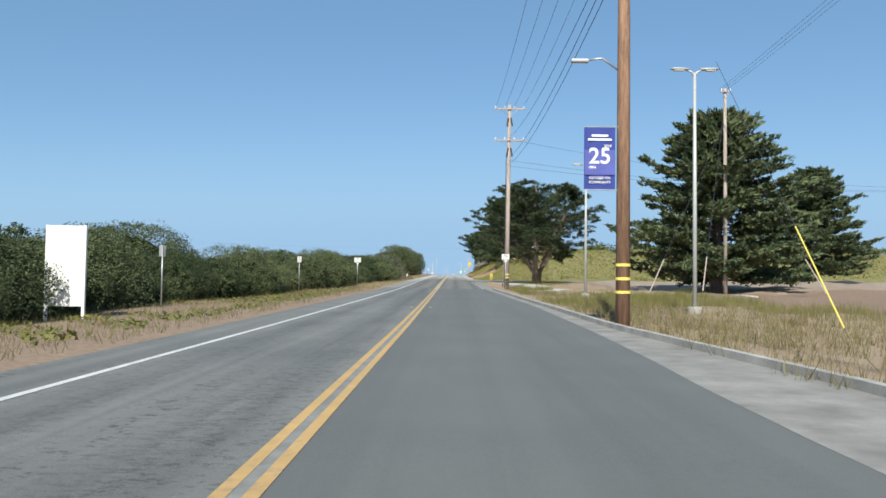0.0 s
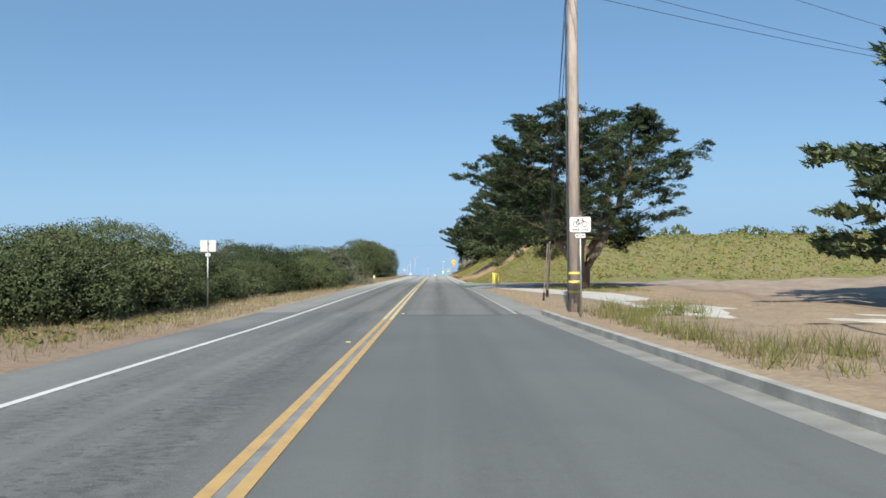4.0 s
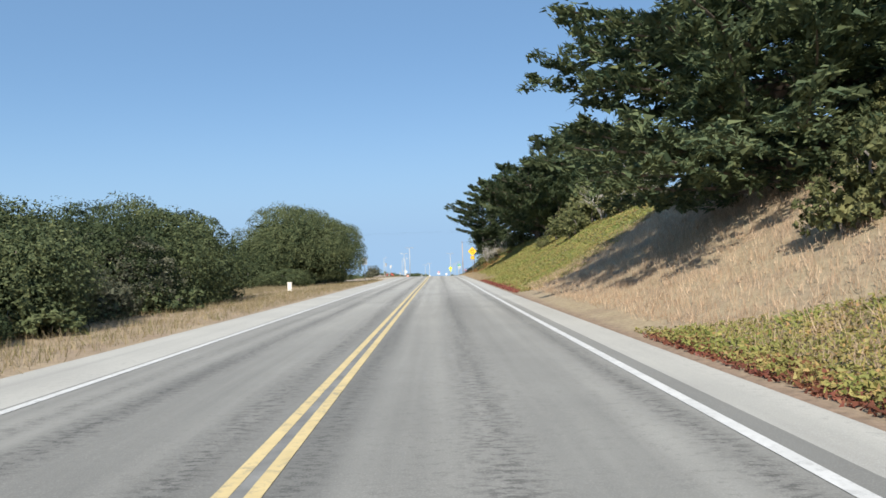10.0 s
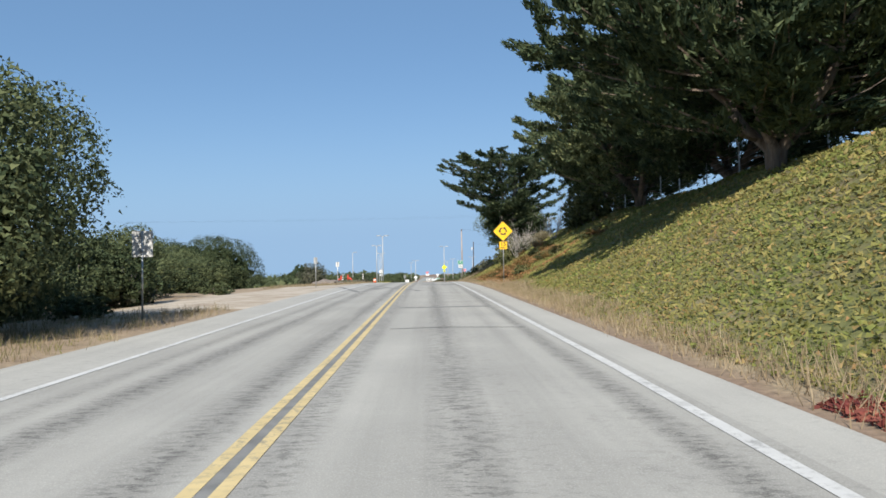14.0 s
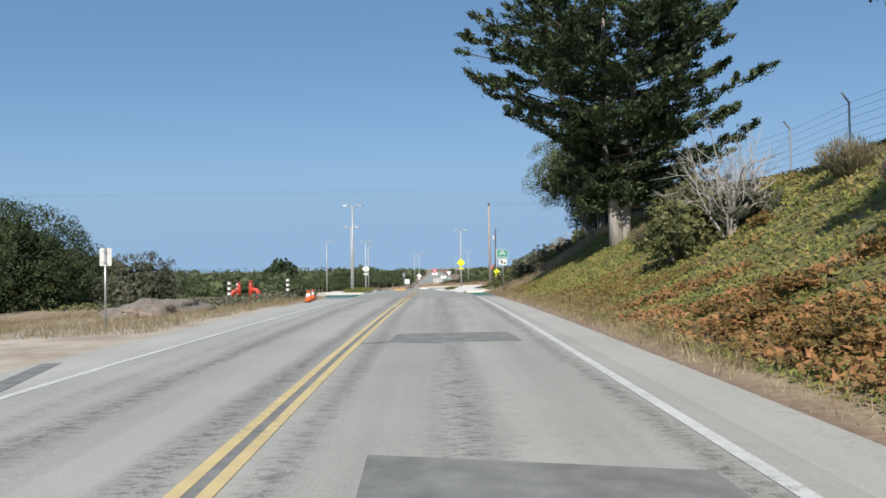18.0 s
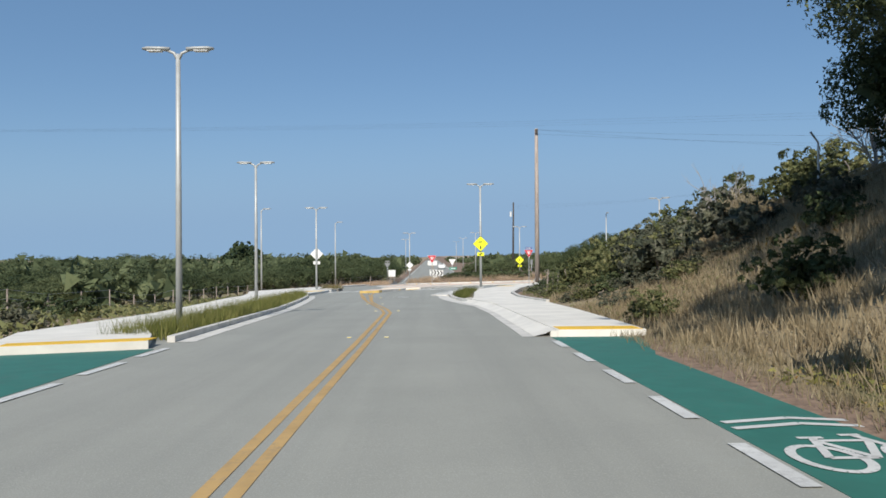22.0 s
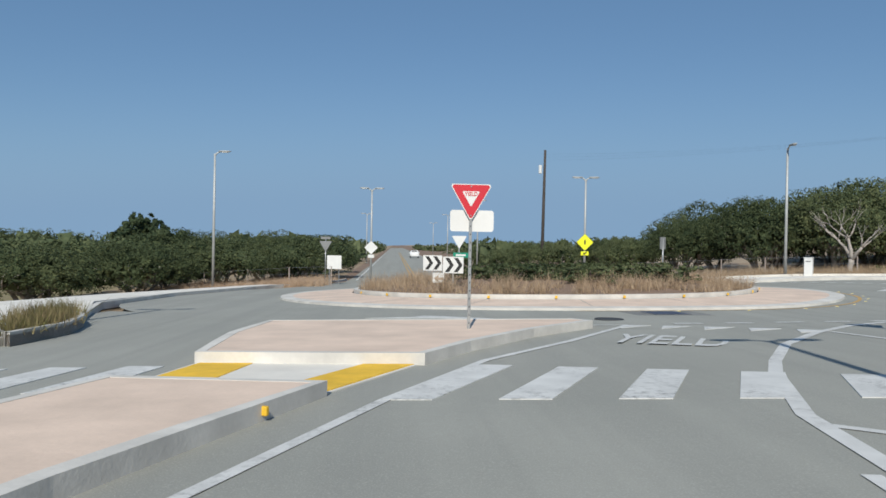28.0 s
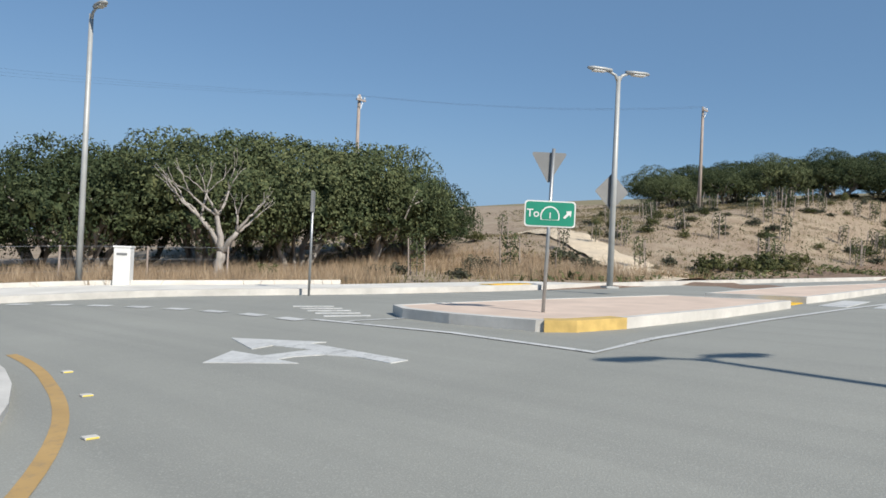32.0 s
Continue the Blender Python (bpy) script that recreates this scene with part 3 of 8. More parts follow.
def band(name, line, wl, wr, mat, lift, depth=0.0, parent=None, label="", category="", closed=False, step_len=1.2):
    """A band along a line on the land; with a depth it has sides."""
    pts = []
    seq = line + [line[0]] if closed else line
    for a, b in zip(seq, seq[1:]):
        k = max(1, int(math.hypot(b[0] - a[0], b[1] - a[1]) / step_len))
        pts += [(a[0] + (b[0] - a[0]) * i / k, a[1] + (b[1] - a[1]) * i / k) for i in range(k)]
    if not closed:
        pts.append(line[-1])
        left, right = ribbon(pts, wl, wr)
    else:
        left, right = ribbon([pts[-1]] + pts + [pts[0]], wl, wr)
        left, right = left[1:-1], right[1:-1]
    n = len(pts)
    verts, faces = [], []
    for l, r in zip(left, right):
        for x, y in (l, r):
            verts.append((x, y, float(land(x, y)) + lift))
        if depth:
            for x, y in (l, r):
                verts.append((x, y, float(land(x, y)) + lift - depth))
    w = 4 if depth else 2
    for i in range(n if closed else n - 1):
        a, b = i * w, ((i + 1) % n) * w
        faces.append((a, a + 1, b + 1, b))
        if depth:
            faces.append((a + 2, a, b, b + 2))
            faces.append((a + 1, a + 3, b + 3, b + 1))
    if depth and not closed:
        faces.append((0, 2, 3, 1))
        e = (n - 1) * w
        faces.append((e, e + 1, e + 3, e + 2))
    ob = new(name, mesh_from(name, verts, faces, mat))
    if parent is not None:
        ob.parent = parent
        if label:
            ob["label"] = label
        return ob
    return tagged(ob, label, category, "", "structure")


def arc(r, a0, a1, n=24, cx=CX, cy=CY):
    return [(cx + r * math.cos(radians(a0 + (a1 - a0) * k / n)), cy + r * math.sin(radians(a0 + (a1 - a0) * k / n))) for k in range(n + 1)]


# ---- the road ----
YC = lambda y: float(np.interp(y, [-100, 20, 64, 124, 161, 191, 223, 242, 264, 285, 291, 297.5], [-1.72, -1.76, -1.86, -1.88, -1.93, -1.87, -1.94, -2.02, -1.95, -1.97, -2.03, -2.12]))
LE = lambda y: float(np.interp(y, [-100, 20, 50, 64, 90, 123, 161, 190, 222, 242, 258, 271], [-5.3, -5.28, -5.1, -5.0, -5.0, -5.16, -5.18, -5.2, -5.36, -5.42, -5.2, -5.16]))
RE = lambda y: float(np.interp(y, [66, 88, 104, 120, 140, 161, 190, 222, 242, 262, 274], [2.2, 2.1, 2.02, 1.93, 1.9, 1.92, 2.06, 1.84, 1.86, 1.94, 1.97]))
road = strip("road", lambda y: -6.6, -1.8, -120, 66, M_OLD, 0.0, 3, 3, label="old worn grey asphalt carriageway with cracks and tar streaks", category="road")
strip("road_lane", -1.8, lambda y: float(np.interp(y, [-120, 8, 13, 20, 34, 63.5, 66], [2.6, 2.78, 3.05, 3.25, 3.3, 2.45, 2.4])), -120, 63.8, M_FRESH, 0.0, 3, 2, parent=road, label="newer dark smooth asphalt lane")
strip("road_stretch", -1.8, 2.4, 63.8, 66, M_BLEACHED, 0.0, 2.2, 2, parent=road)
band("joint", [(-1.75, 63.85), (0.4, 63.7), (2.42, 63.75)], 0.03, 0.03, M_TAR, 0.004, 0, road)
strip("shoulder", 2.4, 3.1, 63.6, 66, M_SHOULDER_OLD, 0.0, 1.2, 1, parent=road, label="cracked asphalt at the end of the kerb")
strip("road_stretch", -5.3, 2.25, 66, 271.5, M_BLEACHED, 0.0, 3, 4, parent=road)
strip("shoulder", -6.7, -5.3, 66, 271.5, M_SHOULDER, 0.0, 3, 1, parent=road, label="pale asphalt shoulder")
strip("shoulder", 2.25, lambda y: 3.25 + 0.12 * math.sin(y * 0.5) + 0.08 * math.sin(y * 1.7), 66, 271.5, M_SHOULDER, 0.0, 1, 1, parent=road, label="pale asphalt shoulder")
strip("new_road", lambda y: float(np.interp(y, [271.5, 286, 300, 314, 322], [-6.9, -7.9, -8.2, -9.2, -9.4])), lambda y: float(np.interp(y, [271.5, 289, 300, 308, 314, 322], [3.6, 3.6, 2.0, 2.2, 2.5, 6.0])), 271.5, 322, M_NEW, 0.0, 1.5, 5, parent=road, label="smooth newer grey asphalt")
# ring of the roundabout and its legs
ring_v, ring_f = [], []
NR = 72
for i in range(NR):
    a = 2 * math.pi * i / NR
    for r in (9.5, 10.5, 11.5, 12.5, 13.5, 14.5, 15.4, 16.2):
        px, py = CX + r * math.cos(a), CY + r * math.sin(a)
        ring_v.append((px, py, float(land(px, py))))
for i in range(NR):
    for j in range(7):
        k, l = i * 8 + j, ((i + 1) % NR) * 8 + j
        ring_f.append((k, k + 1, l + 1, l))
ring = new("roundabout_road", mesh_from("roundabout_road", ring_v, ring_f, M_NEW))
ring.parent = road
slab("entry_road", [(-9.2, 322), (5.5, 322), (8.5, 327), (13.0, 331.7), (14.6, 335.0), (17.8, 337.6), (20, 338.6), (14, 341), (6, 338), (-4, 338), (-10, 341), (-10.5, 334)], M_NEW, -0.002, 0.1, road, fine=1.2)
slab("east_road", [(14, 337.5), (18.0, 338.2), (23.5, 340.2), (33, 340.6), (52, 337.3), (100, 327), (100, 338), (52, 348.4), (38, 351.2), (29, 352.3), (26, 353.0), (22.5, 355.5), (18, 360), (14, 352)], M_NEW, -0.002, 0.1, road, fine=1.6)
slab("north_road", [(-10.5, 353), (-7.5, 361), (-5.3, 372), (-5.0, 420), (-5.0, 900), (4.6, 900), (4.6, 420), (5.2, 372), (9.5, 362), (13, 360), (4.5, 359)], M_NEW, -0.004, 0.1, road, dense=6)

# painted lines
lines = thing("road_markings", (0, 0, 0), "worn yellow and white road paint on asphalt", "road markings", kind="structure")
for side in (-0.105, 0.105):
    for y0, y1, mat in ((-100, 62, M_OCHRE), (62, 98.6, M_YELLOW), (101.2, 112.8, M_YELLOW), (115.2, 270.5, M_YELLOW), (270.5, 297.5, M_OCHRE)):
        strip("centre_line", lambda y: YC(y) + side - 0.056, lambda y: YC(y) + side + 0.056, y0, y1, mat, 0.006, 4, parent=lines)
strip("centre_seam", lambda y: YC(y) - 0.06, lambda y: YC(y) + 0.06, -100, 270, M_DECK, 0.003, 4, parent=lines, label="dark strip between the yellow lines")
strip("edge_line", lambda y: LE(y) - 0.065, lambda y: LE(y) + 0.065, -100, 274, M_WHITE, 0.006, 4, parent=lines)
strip("edge_line", lambda y: RE(y) - 0.07, lambda y: RE(y) + 0.07, 114, 274, M_WHITE, 0.006, 4, parent=lines)
strip("edge_line", lambda y: RE(y) - 0.05, lambda y: RE(y) + 0.05, 64.2, 97, M_WHITE_OLD, 0.006, 4, parent=lines, label="edge line worn nearly away")
for k in range(5):
    strip("lane_dash", 1.8, 1.95, 276.5 + 2.2 * k, 277.7 + 2.2 * k, M_WHITE, 0.012, 1, parent=lines)
    strip("lane_dash", -5.3 - 0.08 * k, -5.15 - 0.08 * k, 275.5 + 2.2 * k, 276.9 + 2.2 * k, M_WHITE, 0.012, 1, parent=lines)
outer_l = [(-2.29, 297.5), (-2.58, 300.3), (-3.16, 303.94), (-3.56, 306.35), (-3.92, 308.9), (-4.44, 312.6), (-5.19, 319.38), (-5.3, 321.4)]
outer_r = [(-1.95, 297.5), (-2.26, 300.3), (-2.87, 304.0), (-3.25, 306.46), (-3.55, 309.07), (-3.79, 312.42), (-4.19, 317.1), (-4.35, 321.0)]
inner_l = [(-3.3, 305.9), (-3.57, 307.3), (-3.92, 309.84), (-4.2, 312.53), (-4.99, 319.22)]
inner_r = [(-3.25, 305.6), (-3.45, 307.0), (-3.73, 309.32), (-3.99, 312.48), (-4.47, 317.28)]
band("centre_line", outer_l, 0.0, 0.11, M_OCHRE, 0.006, 0, lines)
band("centre_line", outer_r, 0.11, 0.0, M_OCHRE, 0.0065, 0, lines)
band("centre_line", inner_l, 0.09, 0.0, M_OCHRE, 0.0055, 0, lines)
band("centre_line", inner_r, 0.0, 0.09, M_OCHRE, 0.005, 0, lines)
for y in (312.5, 314.3, 316.1, 317.9):
    band("hatch_line", [(-4.25 - (y - 312.5) * 0.1, y + 0.2), (-3.95 - (y - 312.5) * 0.06, y - 0.1)], 0.06, 0.06, M_OCHRE, 0.007, 0, lines)
band("edge_line", [(-4.9, 320.4), (-3.8, 321.35), (-3.03, 323.3), (-1.9, 326.2), (-0.6, 328.9), (1.07, 331.1), (2.65, 333.5), (2.9, 333.9)], 0.06, 0.06, M_WHITE, 0.006, 0, lines)
band("edge_line", [(2.0, 334.08), (2.95, 333.95)], 0.05, 0.05, M_WHITE, 0.0065, 0, lines)
band("edge_line", [(-0.66, 314.35), (0.15, 318.6), (1.05, 323.4)], 0.06, 0.06, M_WHITE, 0.006, 0, lines)
band("edge_line", [(0.95, 322.0), (1.62, 325.1), (2.58, 327.4), (3.08, 328.35), (4.2, 330.15), (5.8, 332.0), (7.3, 333.4), (8.75, 334.42), (10.3, 335.0)], 0.08, 0.08, M_WHITE, 0.0065, 0, lines)
band("edge_line", [(6.12, 332.1), (6.25, 330.7), (6.05, 328.9)], 0.06, 0.06, M_WHITE, 0.0055, 0, lines)
band("edge_line", [(1.6, 324.7), (2.3, 324.0), (3.1, 323.3)], 0.06, 0.06, M_WHITE, 0.0055, 0, lines)
# slanted bars of the crossings
for k in range(6):
    x, y, u, v = -1.95 + 1.13 * k, 326.2 - 0.1 * k, -0.78 + 1.0 * k, 328.5 - 0.33 * k
    slab("crosswalk_bar", [(x, y), (x + 0.5, y - 0.06), (u + 0.46, v - 0.14), (u, v)], M_WHITE, 0.008, 0.02, lines)
for k in range(5):
    x = -9.5 + 0.97 * k
    slab("crosswalk_bar", [(x, 326.95), (x + 0.56, 326.9), (x + 0.86, 328.85), (x + 0.38, 328.92)], M_WHITE, 0.008, 0.02, lines)
for k in range(7):
    x = 29.6 + 0.15 * k
    y = 344.2 - 1.0 * k
    slab("crosswalk_bar", [(x, y), (x + 2.6, y + 0.2), (x + 2.6, y - 0.35), (x, y - 0.55)], M_WHITE, 0.008, 0.02, lines)
# entry line with its teeth
for k in range(5):
    x, y = 2.86 + 0.72 * k, 333.92 - 0.03 * k * k - 0.21 * k
    slab("yield_tooth", [(x, y), (x + 0.52, y - 0.12 - 0.04 * k), (x - 0.27, y - 0.64)], M_WHITE, 0.007, 0.02, lines)
for x, y, u, v in ((4.0, 334.2, 4.6, 334.18), (5.1, 334.2, 5.72, 334.22), (6.28, 334.36, 6.92, 334.4), (7.46, 334.56, 8.14, 334.64), (8.72, 334.82, 9.42, 334.92), (10.0, 335.06, 10.6, 335.14), (11.3, 335.2, 11.8, 335.26), (12.35, 335.32, 12.8, 335.4)):
    band("entry_dash", [(x, y), (u, v)], 0.11, 0.11, M_WHITE, 0.007, 0, lines)
for k in range(9):
    a0 = 33.0 - k * 4.1
    band("entry_dash", arc(15.15, a0, a0 - 2.2, 3), 0.12, 0.12, M_WHITE, 0.007, 0, lines)
RL = lambda a: float(np.interp(a, [262, 285, 300, 315, 326, 337, 346, 358], [10.93, 10.96, 11.06, 11.24, 11.22, 11.16, 11.08, 11.1]))
band("ring_line", [(CX + RL(a) * math.cos(radians(a)), CY + RL(a) * math.sin(radians(a))) for a in np.linspace(262, 358, 60)], 0.06, 0.06, M_OCHRE, 0.007, 0, lines)
# turn arrow on the ring
slab("turn_arrow", [(17.98, 344.85), (18.2, 344.82), (18.24, 345.69), (18.26, 346.3), (18.28, 346.66), (18.46, 346.57), (17.94, 347.96), (17.6, 346.9), (17.91, 346.92), (18.0, 346.25), (17.62, 346.35), (17.42, 346.4), (17.39, 346.99), (16.78, 346.55), (17.39, 345.65), (17.38, 346.05), (17.6, 346.03), (17.87, 345.85), (18.0, 345.41)], M_WHITE, 0.008, 0.02, lines, dense=0.4)
slab("turn_arrow", [(-2.5, 336.75), (-1.35, 336.95), (-1.1, 337.35), (-0.5, 336.95), (0.5, 336.06), (0.52, 335.82), (-0.9, 336.5), (-1.3, 336.55)], M_WHITE, 0.007, 0.02, lines)
band("edge_line", [(20.9, 347.65), (20.12, 348.0), (19.8, 348.0)], 0.05, 0.05, M_WHITE, 0.007, 0, lines)
band("edge_line", [(19.81, 348.7), (19.97, 345.82), (19.75, 343.5), (21.12, 343.55), (25, 343.6), (29, 343.5), (33, 343.3)], 0.06, 0.06, M_WHITE, 0.0085, 0, lines)
for k in range(5):
    x, y = 21.06 - 0.2 * k, 351.02 - 0.5 * k
    slab("hatch_line", [(x, y), (x + 0.55, y - 0.54), (x + 0.47, y - 0.66), (x - 0.08, y - 0.12)], M_WHITE, 0.008, 0.02, lines)
band("edge_line", [(12.6, 334.2), (15.0, 336.2), (18.5, 338.0), (22, 339.2)], 0.06, 0.06, M_WHITE, 0.0075, 0, lines)
strip("edge_line", -4.75, -4.6, 375, 560, M_WHITE, 0.02, 8, parent=lines)
strip("edge_line", 4.2, 4.35, 375, 560, M_WHITE, 0.02, 8, parent=lines)
strip("centre_line", -0.5, -0.35, 378, 560, M_OCHRE, 0.02, 8, parent=lines)
strip("centre_line", -0.15, 0.0, 378, 560, M_OCHRE, 0.02, 8, parent=lines)


def lay_word(word, x, y, turn, tall, wide, mat):
    """Long road letters lying on the asphalt."""
    z = float(land(x, y)) + 0.008
    sx = float(land(x + 1, y) - land(x, y))
    sy = float(land(x, y + 1) - land(x, y))
    m = pose(x, y, z, math.degrees(math.atan(sy)), -math.degrees(math.atan(sx)), turn)
    ob = lettering(word, 1.0, mat, lines, m, "road_word")
    bm = bmesh.new()
    bm.from_mesh(ob.data)
    bmesh.ops.delete(bm, geom=[q for q in bm.faces if q.normal.z < 0.5], context="FACES")
    bm.to_mesh(ob.data)
    bm.free()
    xs = [v.co.x for v in ob.data.vertices]
    ys = [v.co.y for v in ob.data.vertices]
    kx, ky = wide / (max(xs) - min(xs)), tall / (max(ys) - min(ys))
    for v in ob.data.vertices:
        v.co.x *= kx
        v.co.y *= ky
        v.co.z = 0.002
    return ob


lay_word("YIELD", 2.68, 330.92, -27, 1.6, 1.8, M_WHITE)


def lay_bike(x, y, turn, s=1.0):
    """A bicycle painted on the road, lying with its wheels towards the driver."""
    z = float(land(x, y)) + 0.014
    sy = float(land(x, y + 1) - land(x, y))
    e = new("bike_mark")
    e.parent = lines
    e.matrix_basis = pose(x, y, z, math.degrees(math.atan(sy)), 0, turn)
    bm = bmesh.new()

    def seg(a, b, w=0.07):
        a, b = Vector((*a, 0)) * s, Vector((*b, 0)) * s
        n = (b - a).normalized().cross(Vector((0, 0, 1))) * w / 2
        bm.faces.new([bm.verts.new(q) for q in (a - n, a + n, b + n, b - n)])

    for cx in (-0.42, 0.42):
        for k in range(20):
            a, b = 2 * math.pi * k / 20, 2 * math.pi * (k + 1) / 20
            seg((cx + 0.27 * math.cos(a), 0.42 * math.sin(a)), (cx + 0.27 * math.cos(b), 0.42 * math.sin(b)), 0.08)
    for a, b in (((-0.42, 0), (-0.2, 0.72)), ((-0.42, 0), (-0.02, 0)), ((-0.02, 0), (0.25, 0.6)), ((-0.02, 0), (-0.24, 0.62)), ((-0.24, 0.6), (0.25, 0.6)), ((0.42, 0), (0.22, 0.82)), ((0.1, 0.82), (0.3, 0.82)), ((-0.34, 0.72), (-0.1, 0.72))):
        seg(a, b)
    for k in range(2):
        seg((-0.75, 1.15 + 0.28 * k), (0.0, 1.35 + 0.28 * k), 0.1)
        seg((0.0, 1.35 + 0.28 * k), (0.75, 1.15 + 0.28 * k), 0.1)
    ob = part("bike_paint", bm, M_WHITE, e)
    return e


lay_bike(-2.25, 312.35, 4, 0.62)

# green bike lanes
slab("green_bike_lane", [(2.02, 275.2), (3.55, 275.2), (3.75, 282), (3.9, 287.4), (1.95, 287.4)], M_GREEN, 0.006, 0.02, road, "green painted bike lane")
slab("green_bike_lane", [(-6.9, 275.0), (-5.3, 275.0), (-5.75, 285.6), (-8.4, 284.6), (-7.9, 281)], M_GREEN, 0.006, 0.02, road, "green painted bike lane")
lay_bike(2.75, 277.2, 0, 0.9)
lay_bike(-6.6, 279.5, 180, 0.9)
slab("green_patch", [(1.75, 99.6), (2.2, 97.6), (2.65, 98.4), (3.15, 100.9), (4.5, 104.6), (2.9, 105.0), (1.7, 103.3)], M_GREEN_OLD, 0.03, 0.04, road, "faded green paint over broken asphalt")
slab("green_patch", [(1.95, 113.2), (2.5, 112.9), (2.9, 114.0), (2.6, 115.2), (2.9, 116.2), (2.2, 117.0)], M_GREEN_PALE, 0.03, 0.04, road, "faded green paint over broken asphalt")
# tar-filled trench scars and a patched strip
band("tar_scar", [(-0.9, 219.2), (-1.12, 221.0), (-1.7, 222.9), (-2.45, 225.2), (-3.11, 228), (-4.05, 232.1), (-6.5, 242.4)], 0.15, 0.15, M_DECK, 0.004, 0, road)
slab("asphalt_patch", [(-3.95, 225.9), (-3.6, 226.3), (-3.25, 226.1), (-3.05, 226.5), (-2.9, 226.2), (-3.1, 225.6), (-3.2, 224.6), (-3.5, 223.9), (-3.85, 224.0), (-3.8, 224.9)], M_DECK, 0.004, 0.02, road)
band("tar_scar", [(-4.1, 219.0), (-4.5, 221.2), (-5.2, 224.4), (-5.75, 227.6), (-6.6, 231.5)], 0.17, 0.17, M_DECK, 0.004, 0, road)
slab("asphalt_patch", [(-0.9, 234.1), (1.5, 233.6), (1.5, 235.7), (-0.95, 236.3)], M_DECK, 0.003, 0.02, road)
slab("asphalt_patch", [(-1.35, 244.9), (0.0, 244.8), (1.25, 244.8), (1.15, 246.9), (-0.1, 246.85), (-1.25, 246.7)], M_DECK, 0.003, 0.02, road)
slab("asphalt_patch", [(-1.4, 204.2), (1.6, 204.4), (1.5, 204.9), (-1.4, 204.7)], M_DECK, 0.003, 0.02, road)
for y in (269.9, 273.6):
    band("joint", [(-6.7, y), (3.3, y + 0.3)], 0.03, 0.03, M_TAR, 0.004, 0, road)
for y, x0, x1 in ((196.5, -1.3, 1.7), (244.75, -1.85, -0.3)):
    band("crack", [(x0, y), (x0 * 0.6 + x1 * 0.4, y + 0.25), (x1, y - 0.1)], 0.035, 0.035, M_TAR, 0.004, 0, road)
slab("metal_plate_patch", [(4.03, 338.12), (4.1, 336.64), (5.97, 336.6), (6.0, 338.25)], M_DECK, 0.004, 0.02, road, "dark asphalt patch round a steel plate")
slab("steel_plate", [(4.52, 337.98), (4.58, 336.94), (5.5, 336.9), (5.46, 337.94)], plain("plate_steel", (0.06, 0.07, 0.11), 0.5, 0.4, 0.15, 3), 0.014, 0.02, road, "flat dark steel plate")
band("plate_edge", [(4.52, 337.98), (4.58, 336.94), (5.5, 336.9), (5.46, 337.94)], 0.025, 0.025, M_KERB, 0.012, 0, road, closed=True)


def manhole(x, y):
    bm = bmesh.new()
    bmesh.ops.create_cone(bm, cap_ends=True, segments=28, radius1=0.27, radius2=0.27, depth=0.03)
    e = thing("manhole_cover", (x, y, float(land(x, y)) + 0.002), "round cast iron manhole cover in the asphalt", "manhole cover")
    part("cover", bm, M_TAR, e)
    part("rim", tube([(0.31 * math.cos(a), 0.31 * math.sin(a), 0.004) for a in np.linspace(0, 2 * math.pi, 30)], 0.02, 6), M_TAR, e)


manhole(3.0, 335.45)

# raised road studs
stud = thing("road_stud", (-1.35, 31, float(land(-1.35, 31))), "small raised reflective road stud", "road stud", "road studs")
part("body", box(0.1, 0.08, 0.018, 0, 0, 0.01, 0.007), M_KERB, stud)
part("reflector", box(0.086, 0.012, 0.012, 0, -0.036, 0.011, 0.002), M_YPAINT, stud)
for x, y in [(-2.16, 31), (-1.5, 64.6), (-2.2, 55), (-1.56, 287.7), (-2.36, 287.7), (-1.8, 298.8), (-2.62, 298.8), (-2.76, 304.9), (-3.44, 304.9), (-3.4, 312.5)] + [(CX + (RL(a) + 0.22) * math.cos(radians(a)), CY + (RL(a) + 0.22) * math.sin(radians(a))) for a in (276, 287, 298, 306, 312, 319.3, 326.5, 334.2, 342, 349)]:
    copy_thing(stud, pose(x, y, float(land(x, y))))

# kerbs and gutters
KX = lambda y: float(np.interp(y, [-120, 0, 9, 15.6, 20, 31, 53, 63.6], [5.3, 5.2, 4.85, 4.3, 3.92, 3.74, 3.2, 2.95]))
strip("gutter", lambda y: float(np.interp(y, [-120, 8, 13, 20, 34, 63.5, 66], [2.6, 2.78, 3.05, 3.25, 3.3, 2.45, 2.4])), KX, -120, 63.6, M_GUTTER, 0.002, 3, label="old concrete gutter beside the lane", category="gutter")
strip("kerb", KX, lambda y: KX(y) + 0.17, -120, 63.6, M_OLDKERB, 0.14, 3, 1, 0.25, label="long worn concrete kerb", category="kerb")
right_kerb = [(1.95, 287.5), (1.95, 297), (1.75, 302), (1.15, 306)]
band("kerb", right_kerb, -0.0, 0.16, M_CONCRETE, 0.13, 0.25, label="pale concrete kerb", category="kerb")
band("gutter", [(1.95, 287.5), (1.95, 297), (1.75, 302), (1.1, 306), (0.72, 308.5), (0.42, 311), (0.38, 313.3)], 0.6, 0.0, M_KERB, 0.008, 0, label="pale concrete gutter", category="gutter")
bm = bmesh.new()
rows = []
